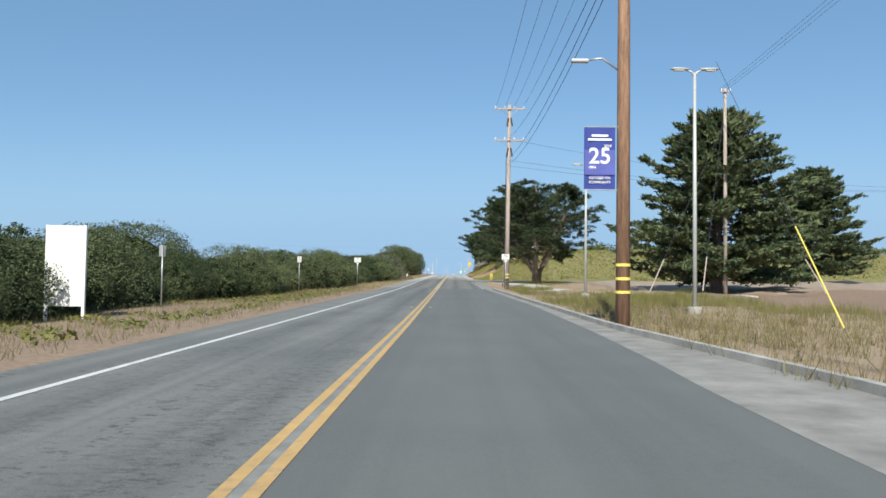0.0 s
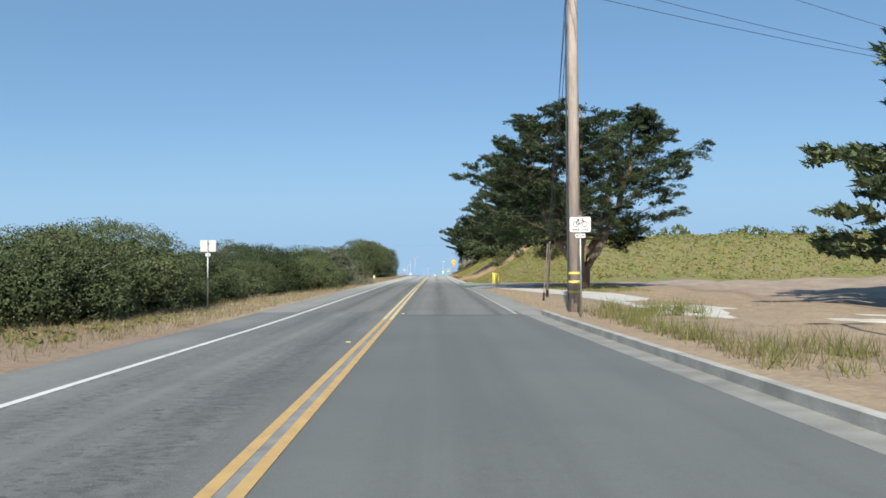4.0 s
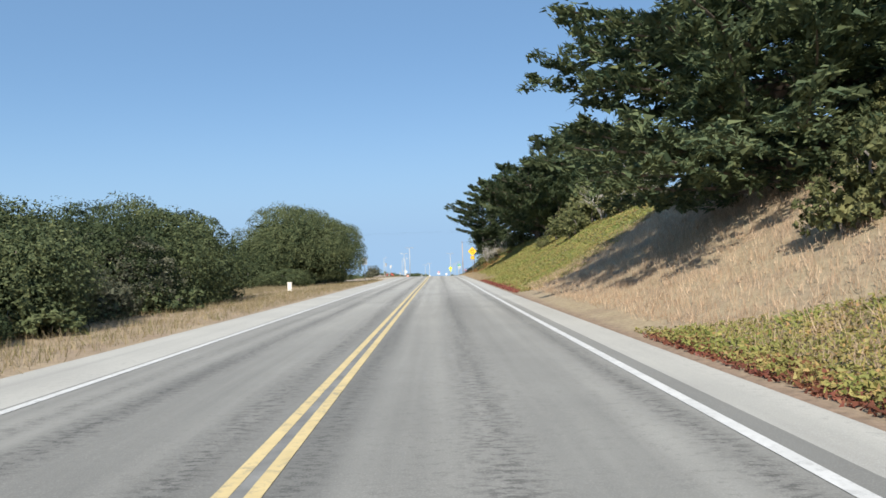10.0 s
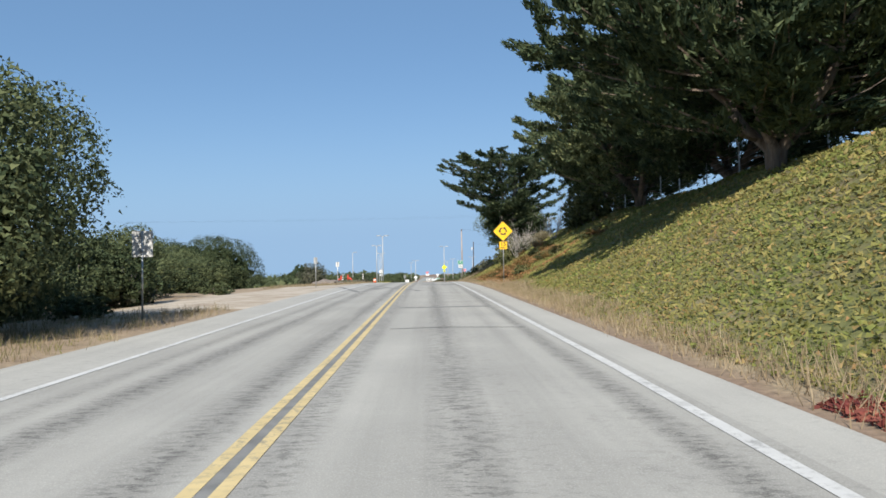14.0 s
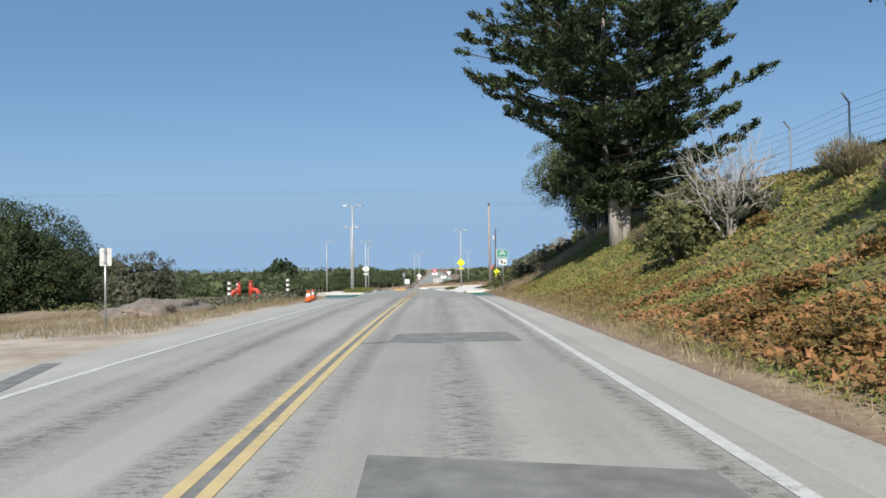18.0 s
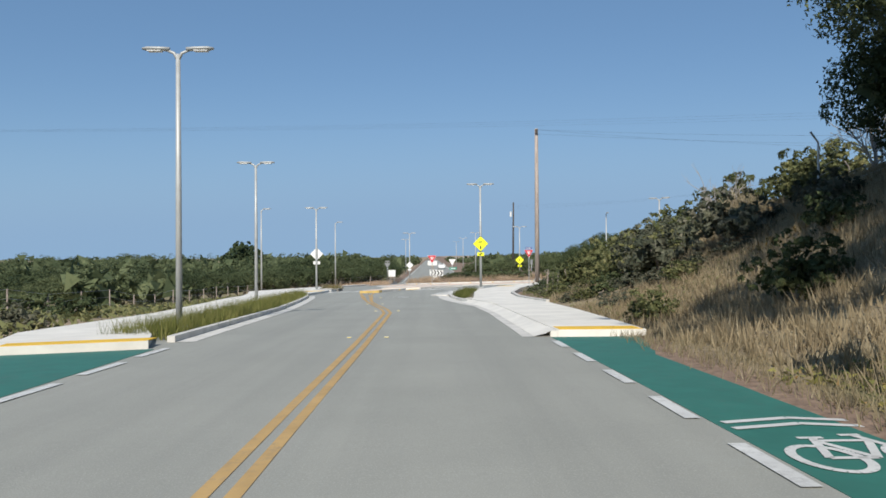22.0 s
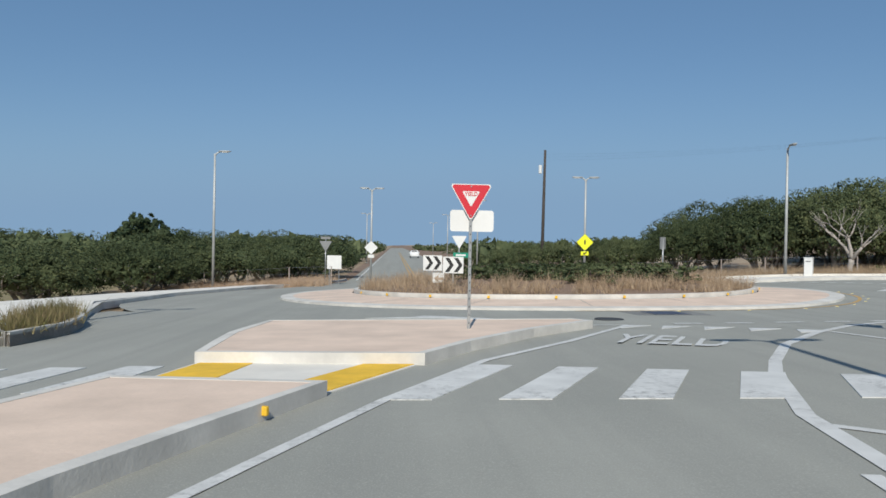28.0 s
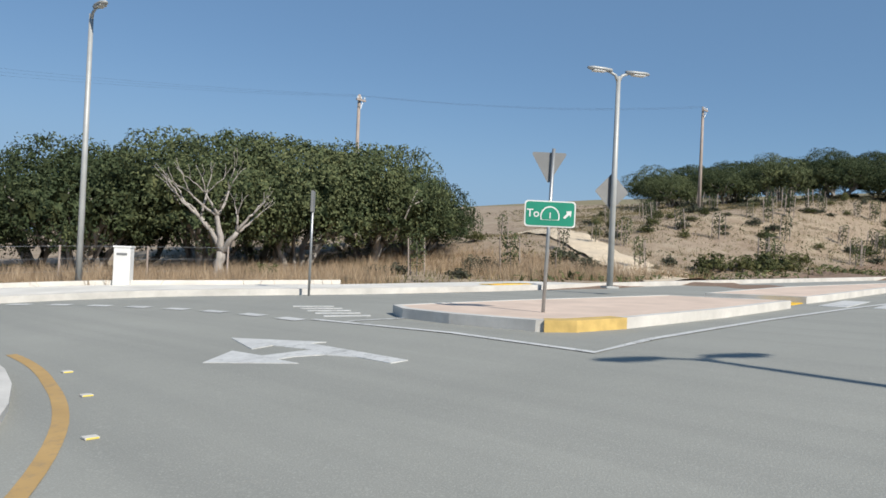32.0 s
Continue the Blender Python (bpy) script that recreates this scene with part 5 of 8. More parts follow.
lettering("BEGIN", 0.09, M_BLACK, e, pose(0, -0.013, 2.58, 90), width=0.24)

# bike route sign
e = thing("bike_route_sign", (3.95, 278.0, gz(3.95, 278.0)), "green bike route sign over a white arrow plate", "road sign", turn=-2)
sign_post(e, 2.8, 0.028, lean=-0.05)
flat("border", rounded(0.70, 0.53, 0.04, -0.05, 2.45), M_SIGNW, e, -0.006)
flat("panel", rounded(0.66, 0.49, 0.035, -0.05, 2.45), M_SIGNG, e, -0.010)
bike_icon(e, M_SIGNW, -0.05, 2.47, 0.44, -0.0125)
lettering("BIKE", 0.09, M_SIGNW, e, pose(-0.2, -0.013, 2.27, 90), width=0.2)
lettering("ROUTE", 0.09, M_SIGNW, e, pose(0.09, -0.013, 2.27, 90), width=0.27)
flat("arrow_border", rounded(0.54, 0.40, 0.04, -0.03, 1.95), M_BLACK, e, -0.006)
flat("arrow_plate", rounded(0.52, 0.38, 0.035, -0.03, 1.95), M_SIGNW, e, -0.010)
flat("arrow", arrow_pts(-0.12, 1.97, 0.26, 90), M_BLACK, e, -0.013)
flat("arrow", arrow_pts(0.06, 1.88, 0.26, 0), M_BLACK, e, -0.0137)

# yield signs
def tri(w, cz, k=1.0):
    h = w * 0.87
    c = [(-w / 2, cz + h / 2), (0, cz - h / 2), (w / 2, cz + h / 2)]
    m = (0, cz + h / 6)
    pts = []
    for i, (x, z) in enumerate(c):
        for j in (i - 1, (i + 1) % 3):
            ox, oz = c[j]
            pts.append((x + (ox - x) * 0.06, z + (oz - z) * 0.06))
    pts = [pts[0], pts[1], pts[2], pts[3], pts[4], pts[5]]
    return [(m[0] + (x - m[0]) * k, m[1] + (z - m[1]) * k) for x, z in pts]


def yield_sign(x, y, zc, w, plate_behind=False, turn=0, top=None, base=None):
    z0 = base if base is not None else gz(x, y)
    e = thing("yield_sign", (x, y, z0), "red and white triangular yield sign on a perforated steel post", "road sign", "yield signs", turn)
    part("post", box(0.05, 0.05, zc + 0.5, 0, 0.02, (zc + 0.1) / 2, 0.004), M_GALV, e)
    for k in range(int(zc / 0.14)):
        part("hole", box(0.014, 0.003, 0.03, 0, -0.0062, 0.1 + 0.14 * k), M_BLACK, e)
    if plate_behind:
        part("back_plate", plate(rounded(w * 1.03, w * 0.5, 0.05, 0.03, zc - w * 0.42), 0.004, None, 0.05), M_SIGNW, e, "white back of a second sign")
    flat("backing", tri(w, zc), M_SIGNW, e, -0.012)
    flat("red_face", tri(w, zc, 0.94), M_SIGNR, e, -0.016)
    flat("white_centre", tri(w, zc, 0.42), M_SIGNW, e, -0.020)
    lettering("YIELD", w * 0.13, M_SIGNR, e, pose(0, -0.0235, zc + w * 0.2, 90), width=w * 0.3)
    bolts(e, [(0, zc + w * 0.38), (0, zc - w * 0.3)], -0.026)
    if top:
        part("top_plate", plate(rounded(0.5, 0.16, 0.02, 0, zc + w * 0.43 + 0.14), 0.004, None, -0.012), M_BLUE, e, "dark blue street name plate")
        part("top_bars", plate(rounded(0.4, 0.05, 0.01, 0, zc + w * 0.43 + 0.14), 0.002, None, -0.016), M_SIGNW, e)
    return e


yield_sign(-0.52, 331.95, 2.19, 0.745, True, 2, base=float(land(-0.5, 331.9)) + 0.15)
yield_sign(7.1, 329.9, 2.35, 0.72, False, -12, top=True, base=float(land(7.1, 329.9)) + 0.15)


# street lamps
def street_lamp(x, y, h, turn=0, heads=2, label="", base=None, stub=False):
    z = base if base is not None else gz(x, y)
    e = thing("street_lamp", (x, y, z), label or ("grey steel street lamp with %s flat heads" % ("two" if heads == 2 else "one")), "street lamp", "street lamps with %s" % ("two heads" if heads == 2 else "one head"), turn)
    part("pole", tube([(0, 0, 0), (0, 0, h * 0.5), (0, 0, h - 0.15)], [0.085, 0.075, 0.058], 12), M_LAMPGREY, e, smooth=True)
    part("base_plate", box(0.36, 0.36, 0.06, 0, 0, 0.03, 0.01), M_LAMPGREY, e)
    if stub:
        part("footing", tube([(0, 0, -0.3), (0, 0, 0.25)], 0.26, 16), M_OLDKERB, e, "round concrete footing")
    for sx in ((-1, 1) if heads == 2 else (1,)):
        arm = part("arm", tube([(0, 0, h - 0.32), (sx * 0.1, 0, h - 0.12), (sx * 0.3, 0, h - 0.04)], [0.045, 0.04, 0.035], 8), M_LAMPGREY, e, smooth=True)
        bm = bmesh.new()
        prof = [(0.22, 0.07), (0.45, 0.13), (0.78, 0.12), (0.92, 0.05)]
        rings = []
        for px, w in prof:
            rings.append([bm.verts.new((sx * px, w * math.cos(a), h - 0.02 + (0.055 if w > 0.06 else 0.03) * math.sin(a) + 0.02 * px)) for a in np.linspace(0, 2 * math.pi, 13)[:-1]])
        for a, b in zip(rings, rings[1:]):
            for i in range(12):
                bm.faces.new((a[i], a[(i + 1) % 12], b[(i + 1) % 12], b[i]))
        bm.faces.new(rings[0])
        bm.faces.new(rings[-1])
        bmesh.ops.recalc_face_normals(bm, faces=bm.faces[:])
        head = part("lamp_head", bm, M_LAMPGREY, e, smooth=True)
        part("lens", box(0.36, 0.19, 0.02, sx * 0.6, 0, h - 0.068, 0.004), M_LENS, head)
    return e


street_lamp(8.75, 27.9, 9.35, 0, stub=True)
street_lamp(8.2, 48.1, 8.7, 0, stub=True)
street_lamp(-7.12, 291.0, 7.25, 0)
street_lamp(-9.2, 308.3, 6.8, 0, base=float(land(-9.2, 308.3)) + 0.1)
lb = street_lamp(-10.0, 332.6, 6.75, -3, base=float(land(-10, 332.6)) + 0.15)
part("diamond_back", plate(diamond(0.74, 2.95), 0.004, None, 0.1), M_SIGNW, lb, "blank white diamond sign back")
part("plate_back", plate(rounded(0.56, 0.27, 0.03, 0, 2.22), 0.004, None, 0.1), M_SIGNW, lb, "blank white plate")
street_lamp(-16.85, 342.9, 8.4, 0, 1)
street_lamp(-12.4, 363.2, 8.2, 0, 1)
lr = street_lamp(2.75, 321.6, 7.0, -3, base=float(land(2.75, 321.6)) + 0.12)
flat("lime_border", diamond(0.72, 2.96), M_BLACK, lr, -0.112)
flat("lime_panel", diamond(0.70, 2.96), M_SIGNL, lr, -0.116, label="lime diamond crossing sign")
bike_icon(lr, M_BLACK, 0, 3.05, 0.3, -0.119)
flat("walker_bar", rounded(0.09, 0.24, 0.03, 0, 2.72), M_BLACK, lr, -0.1195)
flat("lime_plate", rounded(0.46, 0.24, 0.03, 0, 2.26), M_SIGNL, lr, -0.116)
flat("arrow", arrow_pts(0, 2.26, 0.26, 215), M_BLACK, lr, -0.1195)
l2 = street_lamp(11.0, 368.5, 7.0, -8)
flat("lime_border", diamond(0.80, 2.6), M_BLACK, l2, -0.112)
flat("lime_panel", diamond(0.775, 2.6), M_SIGNL, l2, -0.116, label="lime diamond crossing sign")
flat("walker_bar", rounded(0.1, 0.3, 0.03, 0, 2.6), M_BLACK, l2, -0.1195)
flat("lime_plate", rounded(0.52, 0.27, 0.03, 0, 1.85), M_SIGNL, l2, -0.116)
flat("arrow", arrow_pts(0, 1.85, 0.3, 215), M_BLACK, l2, -0.1195)
l3 = street_lamp(-3.6, 375.3, 7.0, 0)
part("diamond_back", plate(diamond(0.7, 2.5), 0.004, None, -0.11), M_SIGNW, l3, "blank white diamond sign back")
part("plate_back", plate(rounded(0.46, 0.24, 0.03, 0, 1.85), 0.004, None, -0.11), M_SIGNW, l3, "blank white plate")
street_lamp(20.35, 359.85, 7.55, -90, 1)
ls = street_lamp(30.2, 349.6, 5.85, -30, base=float(land(30.2, 349.6)) + 0.15)
part("diamond_back", plate(diamond(0.7, 2.6), 0.004, None, 0.1), M_ALU, ls, "grey diamond sign back")
street_lamp(7.0, 398, 7.4, 0)
street_lamp(6.5, 436, 7.4, 0)
street_lamp(-6.0, 430, 7.4, 0)
street_lamp(6.5, 480, 7.4, 0)
street_lamp(18.7, 333.9, 6.9, -35, 2)

# chevrons and small signs on the centre island
for x, y, z, dk in ((-0.38, 347.2, 1.1, 0), (0.23, 345.0, 1.02, 0)):
    e = thing("chevron_sign", (x, y, gz(x, y) + 0.2), "black and white double chevron board on a post", "road sign", "chevron boards")
    sign_post(e, z + 0.3, 0.028, M_BARKPALE)
    flat("board", rounded(0.72, 0.58, 0.02, 0, z), M_SIGNW, e, -0.012)
    for cx in (-0.24, 0.07):
        flat("chevron", [(cx - 0.05, z + 0.25), (cx + 0.09, z + 0.25), (cx + 0.26, z), (cx + 0.09, z - 0.25), (cx - 0.05, z - 0.25), (cx + 0.12, z)], M_BLACK, e, -0.016)
e = thing("keep_right_sign", (-0.2, 346.4, gz(-0.2, 346.4) + 0.2), "small white sign with a broad red and black arrow", "road sign")
sign_post(e, 0.75, 0.025)
flat("board", rounded(0.42, 0.36, 0.02, 0, 0.55), M_SIGNW, e, -0.012)
flat("arrow", arrow_pts(0, 0.52, 0.34, 180), M_STONE, e, -0.016)
e = thing("triangular_sign", (2.0, 363.0, gz(2.0, 363.0)), "white back of a triangular sign with a green plate", "road sign")
sign_post(e, 2.9, 0.03)
part("triangle_back", plate(tri(0.9, 2.5), 0.004, None, -0.012), M_SIGNW, e)
part("green_plate", plate(rounded(0.9, 0.3, 0.03, 0.1, 1.75), 0.004, None, -0.012), M_SIGNG, e, "green plate with white bars")
part("plate_bars", plate(rounded(0.6, 0.1, 0.02, 0.1, 1.75), 0.002, None, -0.016), M_SIGNW, e)
e = thing("triangular_sign", (-6.2, 366.5, gz(-6.2, 366.5)), "grey back of a triangular sign with a white board", "road sign")
sign_post(e, 2.9, 0.03)
part("triangle_back", plate(tri(0.8, 2.4), 0.004, None, -0.012), M_ALU, e)
part("top_plate", plate(rounded(0.6, 0.16, 0.02, 0, 2.95), 0.004, None, -0.012), M_ALU, e)
e = thing("board_sign", (-5.6, 366.0, gz(-5.6, 366.0)), "white square board on two short posts", "road sign")
for sx in (-0.3, 0.3):
    part("post", tube([(sx, 0.02, -0.2), (sx, 0.02, 1.2)], 0.03, 6), M_GALV, e)
part("board", plate(rounded(0.9, 0.85, 0.03, 0, 1.4), 0.01, None, -0.012), M_SIGNW, e)

# green sign to the highway
e = thing("highway_sign", (21.95, 345.8, float(land(21.95, 345.8)) + 0.15), "green highway direction sign with a bare triangular sign back above", "road sign", turn=-46)
sign_post(e, 2.5, 0.028, lean=0.06)
flat("border", rounded(0.78, 0.4, 0.05, 0.04, 1.5), M_SIGNW, e, -0.008)
flat("panel", rounded(0.74, 0.36, 0.045, 0.04, 1.5), M_SIGNG, e, -0.012)
lettering("To", 0.17, M_SIGNW, e, pose(-0.22, -0.0155, 1.5, 90))
shield = [(0.04 + 0.15 * math.cos(a), 1.46 + 0.16 * math.sin(a)) for a in np.linspace(-0.35, math.pi + 0.35, 13)]
flat("shield_border", shield, M_SIGNW, e, -0.0155)
flat("shield", [(0.04 + (x - 0.04) * 0.86, 1.46 + (z - 1.46) * 0.86) for x, z in shield], M_SIGNG, e, -0.0185)
lettering("1", 0.13, M_SIGNW, e, pose(0.04, -0.0215, 1.47, 90))
flat("arrow", arrow_pts(0.31, 1.5, 0.16, 45), M_SIGNW, e, -0.0155)
part("triangle_back", plate(tri(0.56, 2.2), 0.004, None, 0.05), M_ALU, e, "grey aluminium back of a triangular sign")
# slim post with a box on the kerb
e = thing("kerb_post", (23.3, 353.6, float(land(23.3, 353.6)) + 0.15), "slim grey post with a narrow folded sign", "sign post", turn=-46)
sign_post(e, 2.35, 0.03)
part("folded_plate", box(0.06, 0.3, 0.5, 0, 0, 2.1, 0.01), M_ALU, e)
e = thing("sign_post", (10.3, 352.0, gz(10.3, 352.0) + 0.4), "grey post with a narrow sign seen edge on", "sign post", turn=-70)
sign_post(e, 1.9, 0.035)
part("folded_plate", box(0.05, 0.3, 0.55, 0, 0, 1.7, 0.01), M_ALU, e)
# utility cabinet
e = thing("utility_cabinet", (21.0, 358.6, gz(21.0, 358.6)), "small white utility cabinet in dry grass", "utility cabinet", turn=-40)
part("body", box(0.42, 0.35, 1.15, 0, 0, 0.55, 0.02), M_SIGNW, e)
part("lid", box(0.46, 0.39, 0.05, 0, 0, 1.14, 0.012), M_SIGNW, e)
part("vent", box(0.26, 0.01, 0.06, 0, -0.18, 0.95), M_ALU, e)


# timber poles and their wires
def timber_pole(x, y, h, r, mat, lean=(0, 0), bands=(), label="", base=None):
    e = thing("utility_pole", (x, y, (gz(x, y) if base is None else base)), label, "utility pole")
    part("pole", tube([(0, 0, -0.3), (lean[0] * 0.5, lean[1] * 0.5, h * 0.5), (*lean, h)], [r, r * 0.86, r * 0.68], 14), mat, e, smooth=True)
    for z in bands:
        k = z / h
        part("band", tube([(lean[0] * k, lean[1] * k, z - 0.038), (lean[0] * k, lean[1] * k, z + 0.038)], r * (1 - 0.3 * k) + 0.012, 14), M_YPAINT, e, "yellow reflective band")
    return e


def crossarm(e, z, w, x=0.0, pins=4):
    arm = part("crossarm", box(w, 0.1, 0.12, x, -0.2, z, 0.01), M_WOODGREY, e)
    for k in range(pins):
        px = x - w / 2 + 0.1 + (w - 0.2) * k / (pins - 1)
        part("insulator", tube([(px, -0.2, z + 0.06), (px, -0.2, z + 0.12), (px, -0.2, z + 0.24)], [0.02, 0.055, 0.035], 8), M_LENS, arm)
    for s in (-1, 1):
        part("brace", tube([(x + s * w * 0.3, -0.16, z - 0.05), (x, -0.13, z - 0.6)], 0.018, 5), M_GALV, e)


pa = timber_pole(4.3, 20.3, 16, 0.2, M_WOOD, (0.02, 0), (1.0, 1.37, 1.75), "tall weathered brown timber pole with yellow bands and a banner")
crossarm(pa, 15.6, 2.6)
part("lamp_arm", tube([(-0.12, 0, 7.2), (-0.6, 0, 7.55), (-1.0, 0, 7.5)], 0.03, 8), M_GALV, pa, smooth=True)
bm = box(0.5, 0.2, 0.1, -1.22, 0, 7.47, 0.045)
part("lamp_head", bm, M_LAMPGREY, pa, "grey cobra lamp head")
for z in (3.83, 5.6):
    part("banner_bracket", tube([(0, -0.05, z), (-1.12, -0.05, z)], 0.014, 6), M_GALV, pa)
bn = bmesh.new()
NB = 8
for k in range(NB):
    x0, x1 = -1.1 + 0.87 * k / NB, -1.1 + 0.87 * (k + 1) / NB
    y0, y1 = -0.05 + 0.015 * math.sin(k * 1.1), -0.05 + 0.015 * math.sin((k + 1) * 1.1)
    bn.faces.new([bn.verts.new(v) for v in ((x0, y0, 3.85), (x1, y1, 3.85), (x1, y1, 5.58), (x0, y0, 5.58))])
bmesh.ops.remove_doubles(bn, verts=bn.verts[:], dist=0.0005)
bmesh.ops.solidify(bn, geom=bn.faces[:], thickness=0.004)
banner = part("banner", bn, M_BLUE, pa, "dark blue cloth banner with white print")
part("print_glow", plate(rounded(0.84, 0.7, 0.02, -0.665, 4.6), 0.001, None, -0.0725), M_LILAC, banner)
lettering("25", 0.62, M_SIGNW, banner, pose(-0.665, -0.077, 4.76, 90))
lettering("FOCUSED", 0.1, M_SIGNW, banner, pose(-0.76, -0.077, 4.16, 90), width=0.4)
lettering("ON", 0.1, M_SIGNW, banner, pose(-0.45, -0.077, 4.16, 90), width=0.14)
lettering("COMMUNITY", 0.1, M_SIGNW, banner, pose(-0.665, -0.077, 4.04, 90), width=0.6)
part("name_bar", plate(rounded(0.46, 0.06, 0.01, -0.665, 5.35), 0.002, None, -0.076), M_SIGNW, banner)
part("name_bar", plate(rounded(0.66, 0.06, 0.01, -0.665, 5.24), 0.002, None, -0.076), M_SIGNW, banner)
lettering("1994", 0.12, M_SIGNW, banner, pose(-0.88, -0.077, 4.45, 90), width=0.19)
lettering("2019", 0.12, M_SIGNW, banner, pose(-0.45, -0.077, 5.05, 90), width=0.2)

pb = timber_pole(4.3, 65.1, 16.4, 0.21, M_WOODGREY, (0.1, 0), (0.68, 1.02, 1.31), "tall pale timber pole with two crossarms and yellow bands")
crossarm(pb, 16.0, 2.7, 0.1)
crossarm(pb, 13.2, 2.7, 0.1)
for z, s in ((14.9, -1), (12.2, 1), (12.2, -1), (14.9, 1)):
    part("hanging_insulator", tube([(0.1 + s * 0.12, -0.2, z + 0.3), (0.1 + s * 0.24, -0.25, z - 0.45)], 0.07, 8), M_WOODDARK, pb)
part("transformer_cable", tube([(-0.22, 0, 0.2), (-0.2, 0, 6), (-0.16, 0, 12)], 0.03, 6), M_WIRE, pb)
p3 = timber_pole(21.8, 60.5, 17.0, 0.17, M_WOODGREY, (0, 0), (), "pale timber pole standing in the field")
crossarm(p3, 16.7, 0.9, 0, 2)
pc = timber_pole(6.05, 318.0, 9.8, 0.15, M_WOODGREY, (-0.12, -0.9), (), "leaning weathered timber pole with white bands", base=float(land(6.05, 318)) + 0.15)
for z in (0.3, 0.55):
    part("white_band", tube([(0, -0.03, z - 0.07), (0, -0.05, z + 0.05)], 0.165, 14), M_SIGNW, pc, "white painted band")
part("top_bracket", box(0.16, 0.3, 0.3, -0.12, -0.9, 9.6, 0.02), M_WOODDARK, pc)
pd = timber_pole(12.6, 391, 11.9, 0.17, M_WOODDARK, (0.15, 0), (), "dark creosoted timber pole with a small transformer")
part("transformer", tube([(-0.3, 0, 9.6), (-0.3, 0, 10.4)], 0.17, 12), M_LENS, pd, "pale cylindrical transformer")
part("bracket", box(0.1, 0.1, 1.0, 0.12, 0, 11.4, 0.01), M_WOODDARK, pd)
pe = timber_pole(45, 378.5, 10.0, 0.15, M_WOODGREY, (0, 0), (), "pale timber pole rising behind the oaks")
crossarm(pe, 9.6, 0.8, 0, 3)
pf = timber_pole(70.6, 365.8, 8.6, 0.15, M_WOODGREY, (0, 0), (), "pale timber pole on the dry hillside")
crossarm(pf, 8.3, 0.8, 0, 3)


def wire(a, b, sag, r=0.011, n=12):
    pts = []
    for k in range(n + 1):
        u = k / n
        p = Vector(a).lerp(Vector(b), u)
        p.z -= sag * 4 * u * (1 - u)
        pts.append(p)
    return tube(pts, r, 4, cap=False)


za, zb = gz(4.3, 20.3), gz(4.3, 65.1)
cables = thing("overhead_cables", (0, 0, 0), "thin dark overhead cables between the timber poles", "cables", kind="stuff")
for k in range(4):
    dx = -1.2 + 0.8 * k
    part("cable", wire((4.3 + dx, -28, za + 15.7), (4.3 + dx, 20.1, za + 15.85), 0.7), M_WIRE, cables)
    part("cable", wire((4.3 + dx, 20.1, za + 15.85), (4.4 + dx, 64.9, zb + 16.2), 0.7), M_WIRE, cables)
for k in range(3):
    part("cable", wire((4.3, 20.1, za + 11.5 - 0.5 * k), (4.35, 64.9, zb + (13.4, 11.6, 11.0)[k]), 0.9, 0.014), M_WIRE, cables)
    part("cable", wire((4.3, -28, za + 11.5 - 0.5 * k), (4.3, 20.1, za + 11.5 - 0.5 * k), 0.9, 0.014), M_WIRE, cables)
for k in range(3):
    part("cable", wire((4.4, 64.9, zb + (13.3, 11.4, 10.9)[k]), (60 + 3 * k, 92, zb + 13), 1.2), M_WIRE, cables)
    part("cable", wire((21.6 - 0.3 + 0.3 * k, 60.4, gz(21.6, 60.5) + 16.9), (14 + 0.5 * k, -30, za + 18), 1.0), M_WIRE, cables)
    part("cable", wire((45 - 0.35 + 0.35 * k, 378.3, gz(45, 378.5) + 9.9), (70.6 - 0.35 + 0.35 * k, 365.6, gz(70.6, 365.8) + 8.6), 0.5, 0.003), M_WIRE, cables)
    part("cable", wire((45 - 0.35 + 0.35 * k, 378.3, gz(45, 378.5) + 9.9), (12.7, 391, gz(12.6, 391) + 11.5 - 0.3 * k), 0.5, 0.003), M_WIRE, cables)
    part("cable", wire((5.9, 317.2, float(land(6.05, 318)) + 9.9 - 0.25 * (k % 2)), (60, 322 + 6 * k, 13.5), 0.7, 0.004), M_WIRE, cables)
    part("cable", wire((-120, 341 + 0.8 * k, 17.5), (70, 334 + 0.8 * k, 17.0 + 0.5 * k), 1.6, 0.0035), M_WIRE, cables)

# guy wires with their guards
for bx, by, top in ((4.48, 73.6, 12.6), (5.19, 77.4, 13.6), (5.32, 77.9, 11.6)):
    z0 = gz(bx, by)
    e = thing("guy_wire", (bx, by, z0), "taut guy wire with a pale guard at its foot", "guy wire", "guy wires")
    t = Vector((4.35 - bx, 65.2 - by, zb + top - z0))
    part("wire", tube([(0, 0, 0), t], 0.012, 5), M_WIRE, e)
    part("guard", tube([t * 0.008, t * 0.2], [0.028, 0.032], 8), M_WOODGREY, e)
    part("anchor", tube([(0, 0, -0.1), t * 0.03], 0.05, 8), M_WOODDARK, e)
e = thing("guy_wire", (9.3, 18.0, gz(9.3, 18.0)), "guy wire of a timber pole with a yellow guard", "guy wire", "guy wires")
t = Vector((2.6, 16.5, 11.8))
part("wire", tube([(0, 0, 0), t], 0.012, 5), M_WIRE, e)
part("guard", tube([t * 0.02, t * 0.26], 0.022, 8), M_YPAINT, e, "yellow plastic guard")
